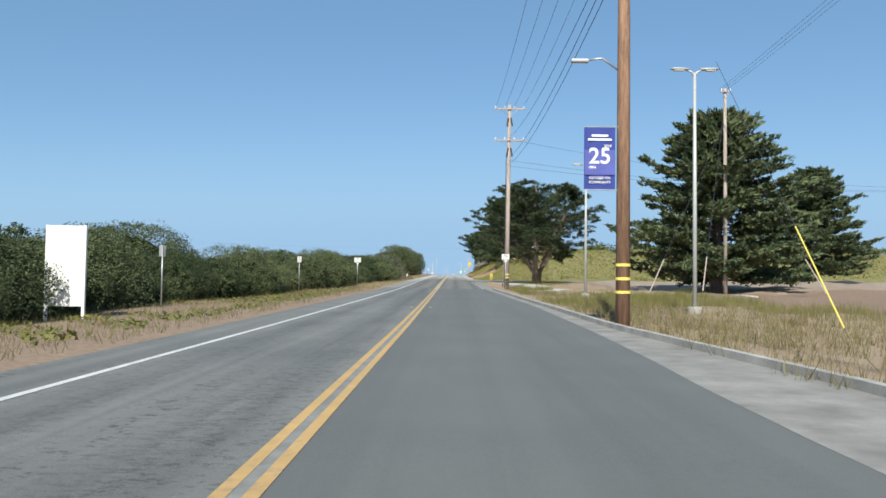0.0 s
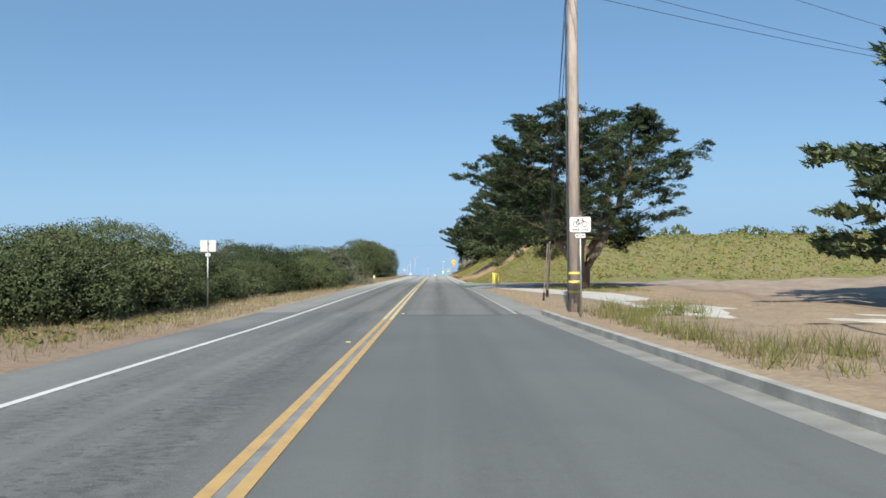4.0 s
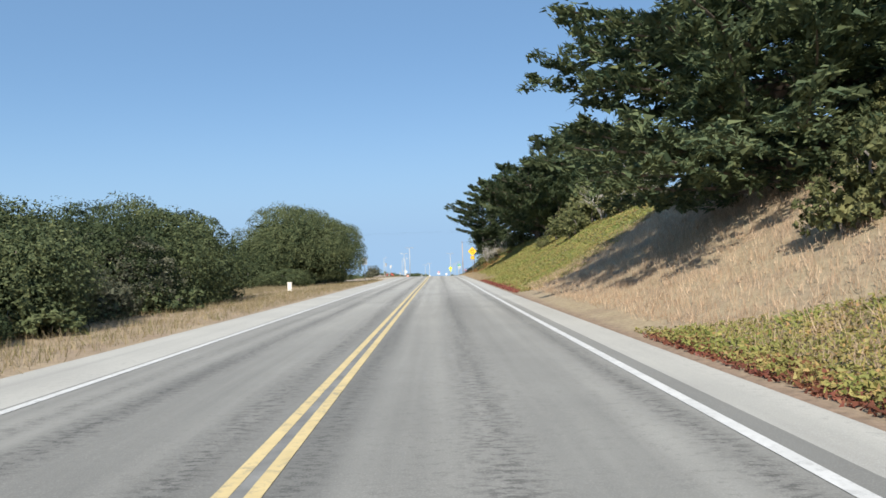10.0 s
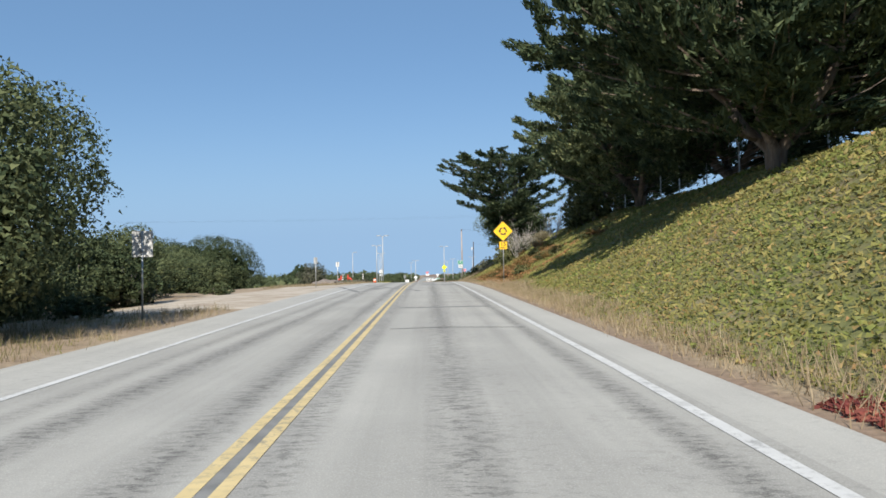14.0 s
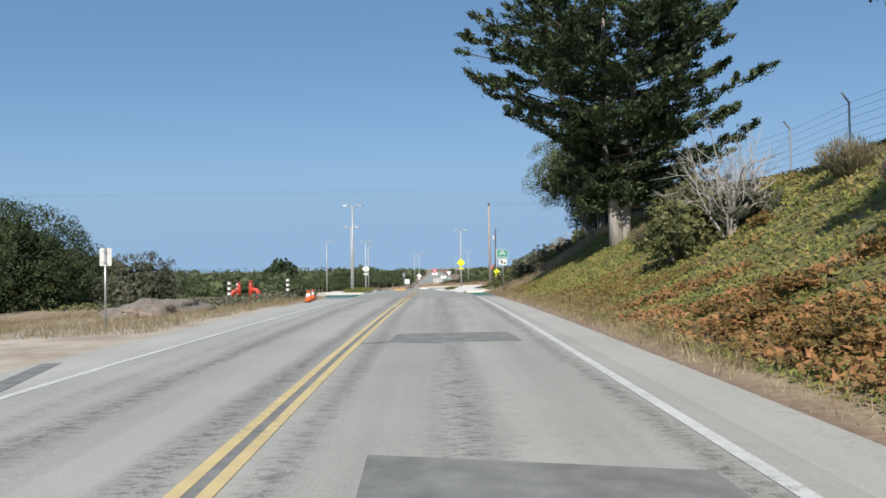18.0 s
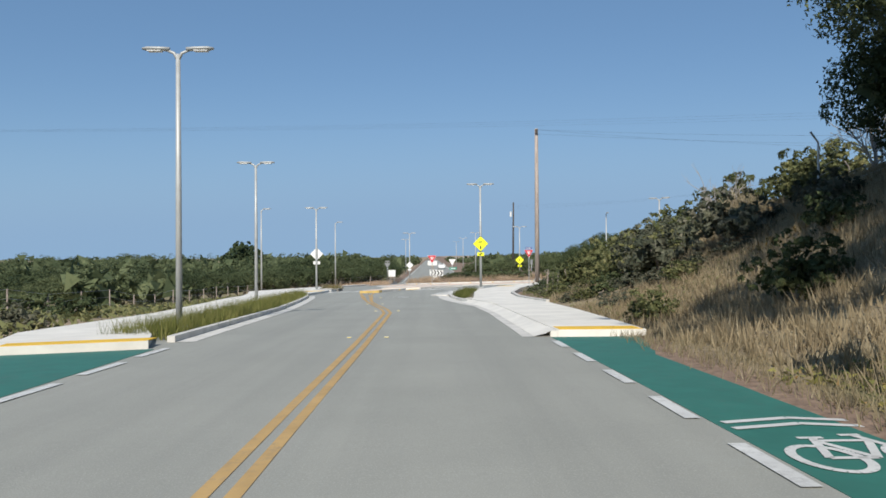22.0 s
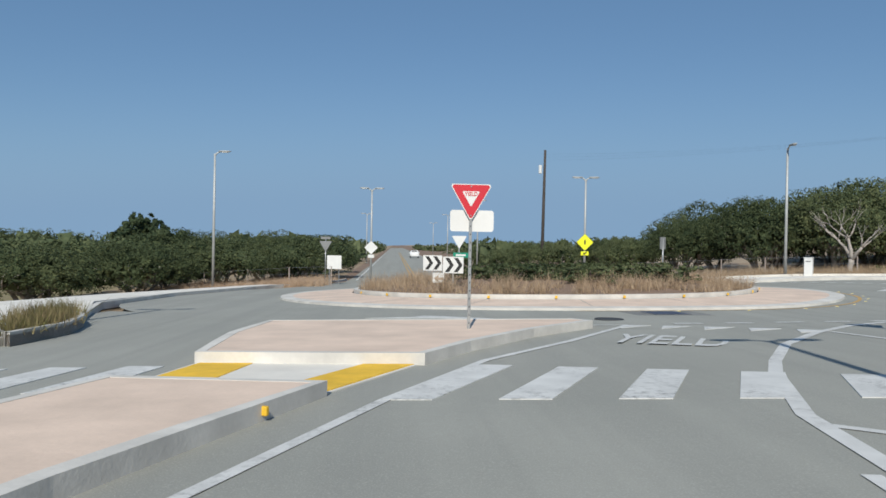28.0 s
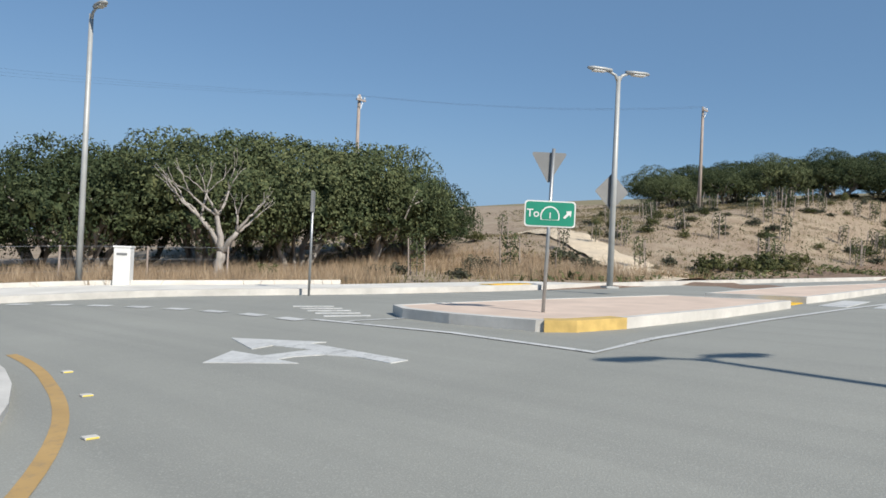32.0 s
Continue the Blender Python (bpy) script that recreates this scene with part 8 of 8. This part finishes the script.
# bleached log on the bank
e = thing("bleached_log", (14.2, 128.5, gz(14.2, 128.5)), "bleached driftwood log with broken roots on the bank", "log", turn=15)
part("trunk", tube([(-0.9, 0, 0.25), (0, 0, 0.35), (1.2, 0.1, 0.3)], [0.3, 0.26, 0.2], 10), M_BARKPALE, e, smooth=True)
for k in range(5):
    part("root", tube([(-0.8, 0, 0.3), (-1.0 - 0.15 * k, 0.3 * math.sin(k * 2), 0.5 + 0.25 * math.cos(k * 1.7))], [0.1, 0.03], 6), M_BARKPALE, e)
e = thing("boulder", (9.0, 346.5, gz(9.0, 346.5) + 0.35), "pale sandstone boulder in the island bed", "boulder")
bm = bmesh.new()
bmesh.ops.create_icosphere(bm, subdivisions=3, radius=0.4)
for v in bm.verts:
    v.co *= 1 + 0.25 * noise.noise(v.co * 3)
    v.co.z *= 0.6
part("stone", bm, M_STONE, e, smooth=True)
rk = thing("garden_stones", (1.35, 308.2, float(land(1.35, 308.2)) + 0.02), "small pile of grey stones in the rain garden", "stones", kind="stuff")
for k in range(16):
    bm = bmesh.new()
    bmesh.ops.create_icosphere(bm, subdivisions=1, radius=0.06 + 0.04 * rng.random())
    for v in bm.verts:
        v.co *= 0.8 + 0.4 * rng.random()
    part("stone", bm, M_COBBLE, rk, at=pose(rng.normal() * 0.1, rng.normal() * 0.4, 0.05, 60 * rng.random(), 60 * rng.random(), 0))

# ---- ground cover, grass and far woods ----


def scatter(n, x0, x1, y0, y1, keep=None):
    x, y = x0 + (x1 - x0) * rng.random(n), y0 + (y1 - y0) * rng.random(n)
    if keep is not None:
        k = keep(x, y)
        x, y = x[k], y[k]
    return x, y


def blades(x, y, z, h, w, lean=0.35, per=4, spread=0.12):
    """Tufts of grass: per thin bent blades at each place."""
    n = len(x) * per
    bx = np.repeat(x, per) + rng.normal(size=n) * spread
    by = np.repeat(y, per) + rng.normal(size=n) * spread
    bz = np.repeat(z, per)
    H = np.repeat(h, per) * (0.6 + 0.6 * rng.random(n))
    a = rng.random(n) * 2 * math.pi
    s = np.stack([np.cos(a), np.sin(a), np.zeros(n)], 1) * (w * (0.6 + 0.8 * rng.random(n)))[:, None] * 0.5
    b = np.stack([bx, by, bz - 0.02], 1)
    l = np.stack([rng.normal(size=n), rng.normal(size=n), np.zeros(n)], 1) * lean * H[:, None]
    t = b + l + np.stack([np.zeros(n), np.zeros(n), H], 1)
    return np.stack([b - s, b + s, t], 1)


def stuff(name, q, mat, label, category):
    return tagged(new(name, quad_mesh(name, q, mat)), label, category, "", "stuff")


def mat_leaves(x, y, z, size, rise=0.06):
    """Low fleshy leaves that lie over a slope."""
    n = len(x)
    c = np.stack([x, y, z + rise * rng.random(n)], 1)
    d = rng.normal(size=(n, 3)) * np.array([1, 1, 0.55]) + np.array([-0.25, -0.2, 0.55])
    up = np.array([[-0.3, -0.4, 0.8]]) + rng.normal(size=(n, 3)) * 0.5
    L = size * (0.6 + 0.8 * rng.random(n))
    return sprigs(c, d, up, L, L * 0.5)


patchy = lambda x, y: noise_field(x * 0.8, y * 0.8) + 0.25 * np.sin(x * 2.1 + y * 1.7)
on_bank = lambda x, y: (bank(x, y) > 0.05) & (y < 277 + 0.55 * (x - 4) + 5 * patchy(x, y)) & ~((y > 128) & (y < 156.5 + 0.35 * x + 3 * (patchy(x, y) - 0.5)) & (x < 13))
x, y = scatter(430000, 3.4, 14.5, 114, 328, on_bank)
near = rng.random(len(x)) < np.interp(x, [4, 7, 15], [1.0, 0.75, 0.22]) * np.where((y > 281) & (bank(x, y) > 0.5) & ((noise_field(x, y) > 0.3) | (y < 298)), 0.14, 1.0)
x, y = x[near], y[near]
stuff("ice_plant", mat_leaves(x, y, ground(x, y), np.interp(x, [4, 8, 15], [0.095, 0.125, 0.22]), 0.1), L_ICE, "dense mat of green ice plant over the bank", "ground cover")
x, y = scatter(26000, 14, 70, 114, 150, lambda x, y: bank(x, y) > 0.3)
stuff("ice_plant", mat_leaves(x, y, ground(x, y), 0.34, 0.15), L_ICE, "mat of yellow-green ice plant over the far slope", "ground cover")
x, y = scatter(34000, 3.3, 7.4, 122, 136, lambda x, y: (x < 3.8 + np.interp(y, [124, 129, 131.5, 134.5], [3.4, 2.6, 1.3, -0.3]) + 1.4 * (patchy(x, y) - 0.5)) & (patchy(x, y) > 0.12))
stuff("ice_plant", mat_leaves(x, y, ground(x, y), 0.075, 0.12), L_ICE, "patch of green ice plant at the foot of the sandy slope", "ground cover")
x, y = scatter(3500, 3.2, 4.0, 124, 134, lambda x, y: x < 3.4 + 0.45 * patchy(x, y))
stuff("red_ice_plant", mat_leaves(x, y, ground(x, y), 0.09, 0.07), L_ICERED, "reddish ice plant at the road edge", "ground cover")
x, y = scatter(18000, 3.2, 4.2, 157, 187, lambda x, y: (x < 3.35 + 0.6 * patchy(x, y)))
stuff("red_ice_plant", mat_leaves(x, y, ground(x, y), 0.1, 0.08), L_ICERED, "wine-red ice plant along the foot of the bank", "ground cover")
x, y = scatter(30000, 3.8, 9.0, 224, 250, lambda x, y: patchy(x, y) > np.where(y > 246, 0.55, 0.36))
stuff("rusty_cover", mat_leaves(x, y, ground(x, y), 0.13, 0.2), L_ORANGE, "rusty orange growth on the lower bank", "ground cover")

x, y = scatter(20000, 6.0, 16, 246, 312, lambda x, y: (patchy(x, y) > 0.5) & (bank(x, y) > np.where(y < 282, 3.4, 1.8)))
stuff("rusty_cover", mat_leaves(x, y, ground(x, y), 0.17, 0.2), L_ORANGE, "rusty orange growth on the upper bank", "ground cover")
x, y = scatter(24000, 4.0, 16, 279, 318, lambda x, y: (bank(x, y) > 0.05) & ((noise_field(x, y) > 0.3) | (y < 298)))
stuff("dry_grass", blades(x, y, ground(x, y), np.full(len(x), 0.2) + 0.22 * rng.random(len(x)), 0.028), L_DRY, "straw-coloured grass on the upper bank", "grass")

x, y = scatter(16000, 3.9, 7.2, 248, 277, lambda x, y: patchy(x, y) > np.interp(x, [3.9, 5.2, 7.2], [0.45, 0.6, 0.85]))
stuff("rusty_cover", mat_leaves(x, y, ground(x, y), 0.1, 0.13), L_ORANGE, "rusty orange patches in the ice plant", "ground cover")

# dry grass
x, y = scatter(9000, -14.4, -6.75, 56, 206, lambda x, y: rng.random(len(x)) < np.interp(-x, [6.7, 7.4, 9.5, 14.4], [0.5, 1, 0.75, 0.7]))
stuff("dry_grass", blades(x, y, ground(x, y), np.full(len(x), 0.14) + 0.2 * rng.random(len(x)), 0.014), L_DRY, "straw-coloured dry grass on the verge", "grass")
x, y = scatter(9000, -14.4, -6.9, 60, 206, lambda x, y: patchy(x, y) > 0.3)
stuff("dry_grass", blades(x, y, ground(x, y), np.full(len(x), 0.12) + 0.2 * rng.random(len(x)), 0.014), L_KHAKI, "khaki grass on the verge before the thicket", "grass")
x, y = scatter(7000, -10.5, -6.5, 104, 123, lambda x, y: x < np.interp(y, [104, 110, 118, 123], [-8.6, -7.2, -7.0, -8.6]) + 0.8 * (patchy(x, y) - 0.5))
stuff("verge_tangle", mat_leaves(x, y, ground(x, y), 0.13, 0.45), L_OAKGREY, "low dark tangle at the verge below the thicket", "ground cover")
x, y = scatter(3600, -17, -7.0, -10, 62)
stuff("dry_grass", blades(x, y, ground(x, y), np.full(len(x), 0.16) + 0.15 * rng.random(len(x)), 0.014), L_KHAKI, "short dry grass on the verge", "grass")
x, y = scatter(11000, -17, -8.2, -10, 66, lambda x, y: patchy(x, y) > 0.45)
stuff("verge_cover", mat_leaves(x, y, ground(x, y), 0.17, 0.12), L_ICE, "low yellow-green cover on the verge", "ground cover")
x, y = scatter(11500, 3.6, 12.5, 127, 161, lambda x, y: bank(x, y) > 0.15)
stuff("dry_grass", blades(x, y, ground(x, y), np.full(len(x), 0.16) + 0.14 * rng.random(len(x)), 0.014), L_DRY, "short straw-coloured grass on the sandy slope", "grass")
x, y = scatter(4600, 3.25, 5.2, 186, 232, lambda x, y: x < 3.8 + 0.9 * patchy(x, y))
stuff("dry_grass", blades(x, y, ground(x, y), np.full(len(x), 0.2) + 0.22 * rng.random(len(x)), 0.014), L_DRY, "tall straw-coloured grass at the foot of the bank", "grass")
x, y = scatter(5600, 3.35, 5.0, 240, 288, lambda x, y: x < 3.7 + 1.2 * patchy(x, y))
stuff("dry_grass", blades(x, y, ground(x, y), np.full(len(x), 0.14) + 0.1 * rng.random(len(x)), 0.014), L_DRY, "dry grass at the foot of the bank", "grass")
x, y = scatter(42, -10.0, -8.3, 112, 132)
stuff("dry_reeds", blades(x, y, ground(x, y), np.full(len(x), 1.3) + 1.1 * rng.random(len(x)), 0.022, 0.14, 3, 0.2), L_TWIG, "tall pale dry stalks before the thicket", "grass")
x, y = scatter(5200, 4.5, 16, -5, 66, lambda x, y: (patchy(x, y) > 0.2) & ((x < 12) | (y < 50)) & ~((y > 54) & (x > 5.2)))
stuff("verge_grass", blades(x, y, ground(x, y), np.full(len(x), 0.22) + 0.3 * rng.random(len(x)), 0.018, 0.35, 8, 0.18), L_KHAKI, "rough tussocky khaki grass behind the kerb", "grass")
x, y = scatter(2000, 4.4, 17, 25, 63, lambda x, y: (patchy(x, y) > 0.42) & (y > np.interp(x, [4.4, 5.5, 10, 17], [36, 31, 32.5, 29])) & ~((y > 53) & (x > 5.2)))
stuff("green_tussocks", blades(x, y, ground(x, y), np.full(len(x), 0.32) + 0.3 * rng.random(len(x)), 0.016, 0.4, 14, 0.12), L_GRASS, "bright green grass tussocks behind the kerb", "grass")
x, y = scatter(26, 5.6, 8.2, 61, 67)
stuff("green_tussocks", blades(x, y, ground(x, y), np.full(len(x), 0.4) + 0.2 * rng.random(len(x)), 0.016, 0.4, 40, 0.16), L_GRASS, "bright green grass tussocks by the footpath", "grass")
x, y = scatter(2000, 7.5, 13, 85, 98)
stuff("shade_grass", blades(x, y, ground(x, y), np.full(len(x), 0.12) + 0.1 * rng.random(len(x)), 0.014), L_GRASS, "green grass under the cypress", "grass")
x, y = scatter(2600, 3.2, 12, 66, 94, lambda x, y: (x < 5.0) | (x > 10))
stuff("dry_grass", blades(x, y, ground(x, y), np.full(len(x), 0.08) + 0.1 * rng.random(len(x)), 0.012), L_DRY, "sparse dry grass on bare soil", "grass")

x, y = scatter(15000, 26, 105, 350, 392, lambda x, y: (y > 356.5 - 0.17 * (x - 32)) & (patchy(x * 0.6, y * 0.6) > 0.5) & ~((x < 44) & (y > 363)) & (np.abs((x - 43) - (y - 355) * 0.72) > 3))
stuff("field_scrub", mat_leaves(x, y, ground(x, y), 0.24, 0.16), L_TWIG2, "low dry olive scrub scattered over the field", "ground cover")
x, y = scatter(11000, 24, 100, 351, 385, lambda x, y: (y > 355.5 - 0.17 * (x - 32)) & (np.abs((x - 43) - (y - 355) * 0.72) > 3))
stuff("field_grass", blades(x, y, ground(x, y), np.full(len(x), 0.12) + 0.16 * rng.random(len(x)), 0.03), L_KHAKI, "short khaki grass on the dry field", "grass")
# planted strips by the roundabout
x, y = scatter(4200, -9.5, -6.2, 287.3, 318, lambda x, y: (x < np.interp(y, [287, 300, 307, 314, 318], [-6.1, -6.5, -7.1, -7.8, -8.4])) & (x > np.interp(y, [287, 297, 306, 314, 318], [-7.5, -7.8, -8.4, -8.8, -8.7])))
stuff("strip_grass", blades(x, y, land(x, y) + 0.02, np.full(len(x), 0.3) + 0.25 * rng.random(len(x)), 0.016, 0.35, 8, 0.1), L_GRASS, "yellow-green grass in the kerbside strip", "grass")
x, y = scatter(520, 0.5, 2.7, 308.5, 319.6, lambda x, y: (x > np.interp(y, [308, 310.6, 313.4, 317, 319.6], [0.95, 0.7, 0.65, 1.15, 1.8])) & (x < np.interp(y, [308, 311, 314, 317, 319.6], [1.3, 1.5, 1.65, 2.0, 2.5])))
stuff("garden_grass", blades(x, y, land(x, y) + 0.03, np.full(len(x), 0.2) + 0.2 * rng.random(len(x)), 0.016, 0.4, 14, 0.1), L_GRASS, "bright green tussock grass in the rain garden", "grass")
a = rng.random(430) * 2 * math.pi
r = 7.65 - 2.6 * rng.random(430) ** 1.2
x, y = CX + r * np.cos(a), CY + r * np.sin(a)
stuff("island_grass", blades(x, y, land(x, y) + 0.25 + 0.1 * (7.8 - r), np.full(len(x), 0.25) + 0.45 * rng.random(len(x)), 0.016, 0.4, 30, 0.13), L_DRY, "straw-coloured tussock grass round the centre island", "grass")
x, y = scatter(11000, 13, 44, 352.5, 367, lambda x, y: (y > np.interp(x, [13, 18.5, 22.5, 26, 27, 44], [366, 360.5, 357.6, 355.9, 355.6, 353])) & ((x < 27) | (patchy(x, y) > 0.4)))
stuff("dry_grass", blades(x, y, ground(x, y), np.full(len(x), 0.35) + 0.4 * rng.random(len(x)), 0.02, 0.3, 6), L_DRY, "straw-coloured grass before the oak grove", "grass")
x, y = scatter(19000, 24, 95, 344, 374, lambda x, y: (y > 356.5 - 0.17 * (x - 32)) & (patchy(x, y) > 0.45))
stuff("field_grass", blades(x, y, ground(x, y), np.full(len(x), 0.1) + 0.16 * rng.random(len(x)), 0.02, 0.4, 6, 0.2), L_DRY, "sparse dry grass on the hillside", "grass")
x, y = scatter(16000, 33, 90, 342, 357, lambda x, y: (y > 354.4 - 0.17 * (x - 32)) & (y < 356.6 - 0.17 * (x - 32)) & (patchy(x, y) > 0.4))
stuff("kerb_cover", mat_leaves(x, y, ground(x, y), 0.22, 0.3), L_SHRUB, "low green cover behind the kerb", "ground cover")
x, y = scatter(7000, -16, -5, 362, 372, lambda x, y: x < -6)
stuff("dry_grass", blades(x, y, ground(x, y), np.full(len(x), 0.3) + 0.3 * rng.random(len(x)), 0.02, 0.3, 5), L_DRY, "dry grass before the woods", "grass")
x, y = scatter(5000, 5.2, 16, 362.5, 380, lambda x, y: (y > 366 - 0.2 * x))
stuff("dry_grass", blades(x, y, ground(x, y), np.full(len(x), 0.25) + 0.25 * rng.random(len(x)), 0.02, 0.3, 5), L_DRY, "dry grass along the far road", "grass")
x, y = scatter(8000, -22, -10.5, 270, 330, lambda x, y: (x < np.interp(y, [270, 296, 305, 318, 330], [-9, -10, -11, -12.8, -15])))
stuff("scrub_cover", mat_leaves(x, y, ground(x, y), 0.24, 0.35), L_SHRUB, "low coastal scrub beside the pavement", "ground cover")
x, y = scatter(5000, -16, -7.2, 248, 275)
stuff("dry_weeds", blades(x, y, ground(x, y), np.full(len(x), 0.12) + 0.2 * rng.random(len(x)), 0.014, 0.4, 5), L_DRY, "dry weeds round the road works", "grass")
x, y = scatter(8500, 4.4, 9, 290, 330, lambda x, y: (x > np.interp(y, [290, 303, 305, 312, 317, 324, 330], [4.4, 4.5, 4.2, 4.1, 5.0, 7.5, 10.2])) & (patchy(x, y) > 0.42))
stuff("bank_cover", mat_leaves(x, y, ground(x, y), 0.1, 0.22), L_SHRUB, "low olive cover behind the pavement", "ground cover")


# far woods, one rolling canopy of leafy clumps
def woods(name, spots, leaf, per, label):
    qs = []
    for x, y, r, h in spots:
        z = gz(x, y)
        cen = np.array([x, y, z + h - r * 0.55])
        for k in range(3):
            o = unit(rng.normal(size=(1, 3)) * np.array([1, 1, 0.3]) + np.array([[0, -0.6, 0.2]]))[0]
            qs.append(clump_shell(cen + o * r * 0.42 * np.array([1, 1, 0.5]), o, r * 0.66, per // 3, leaf, 0.62))
        qs.append(inner_leaves(np.array([x, y, z + (h - r * 0.55) * 0.8]), r * np.array([0.85, 0.85, 0.65]), 40, r * 0.5))
    # haze over the far canopy comes only from this paler leaf colour
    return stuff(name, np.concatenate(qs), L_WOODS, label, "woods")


spots = []
for k in range(420):
    x, y = -24 - 150 * rng.random() ** 1.3, 262 + 260 * rng.random()
    if x > -30 and y < 330:
        x -= 8
    d = math.hypot(x, y - 300)
    if y > 340 and x > -45 and y < 375:
        continue
    spots.append((x, y, 2.2 + 2.0 * rng.random() + 0.006 * d, 1.7 + 2.6 * rng.random() + 0.012 * d))
for k in range(260):
    y = 385 + 330 * rng.random()
    x = (-8.5 - 40 * rng.random() ** 1.5) if k % 2 else (9.5 + 60 * rng.random() ** 1.3)
    if x > 0 and y < 395:
        continue
    spots.append((x, y, 2.0 + 1.6 * rng.random(), (2.4 if x < 0 else 1.4) + 1.8 * rng.random()))
woods("far_woods", spots, 0.3, 420, "rolling dark green canopy of far oak woods")
e = make_oak("pine_tree", 9.5, 5.5, 160, 26, 0.7, L_CYP, M_BARK, "dark round-headed pine above the far woods", "tree", 1, 0.3)
e.matrix_basis = pose(-47, 455, gz(-47, 455))
# bushy plateau seen over the bank in the south
spots = [(30 + 90 * rng.random(), 150 + 60 * rng.random(), 1.6 + rng.random(), 1.8 + rng.random()) for k in range(90)]
woods("plateau_scrub", spots, 0.24, 200, "scrub along the plateau top")
x, y = scatter(20000, -13.5, -8.4, 96, 176, lambda x, y: x < np.interp(y, [96, 128, 140, 163, 164, 176], [-9.2, -10.0, -11.0, -12.2, -16, -19]) + 0.9 * patchy(x, y))
stuff("thicket_edge", mat_leaves(x, y, ground(x, y), 0.15, 0.5 + 0.5 * patchy(x, y)), L_OAK, "low twiggy growth along the thicket edge", "ground cover")
x, y = scatter(9000, -15, -7.6, 262, 286, lambda x, y: x < np.interp(y, [262, 274, 280, 286], [-8.6, -8.0, -8.2, -9.8]) - 0.7 * patchy(x, y))
stuff("scrub_cover", mat_leaves(x, y, ground(x, y), 0.17, 0.5), L_OAKGREY, "low grey-green scrub by the bike lane", "ground cover")
x, y = scatter(900, -10.4, -8.0, 331.6, 338.4, lambda x, y: (x > np.interp(y, [331.6, 334.9, 337, 338.4], [-8.3, -9.6, -10.2, -9.9])) & (x < np.interp(y, [331.6, 333.7, 335.6, 338.4], [-8.1, -8.1, -8.6, -9.8])))
stuff("bed_grass", blades(x, y, land(x, y) + 0.18, np.full(len(x), 0.2) + 0.25 * rng.random(len(x)), 0.02, 0.4, 8, 0.12), L_KHAKI, "khaki tussock grass in the kerbed bed", "grass")
x, y = scatter(1500, 3.3, 4.5, 200, 270)
stuff("dry_grass", blades(x, y, ground(x, y), np.full(len(x), 0.12) + 0.12 * rng.random(len(x)), 0.016), L_DRY, "short straw at the foot of the bank", "grass")
x, y = scatter(260, 17.5, 30, 335.5, 338.9, lambda x, y: y < np.interp(x, [17.5, 19, 21, 24, 30], [336.8, 337.8, 338.3, 338.7, 339.2]))
stuff("corner_grass", blades(x, y, ground(x, y), np.full(len(x), 0.25) + 0.4 * rng.random(len(x)), 0.018, 0.4, 22, 0.16), L_DRY, "straw-coloured tussock grass behind the corner kerb", "grass")
x, y = scatter(5500, -22, -13.5, 163, 190)
stuff("dry_grass", blades(x, y, ground(x, y), np.full(len(x), 0.2) + 0.25 * rng.random(len(x)), 0.016), L_DRY, "straw-coloured grass before the large oak", "grass")
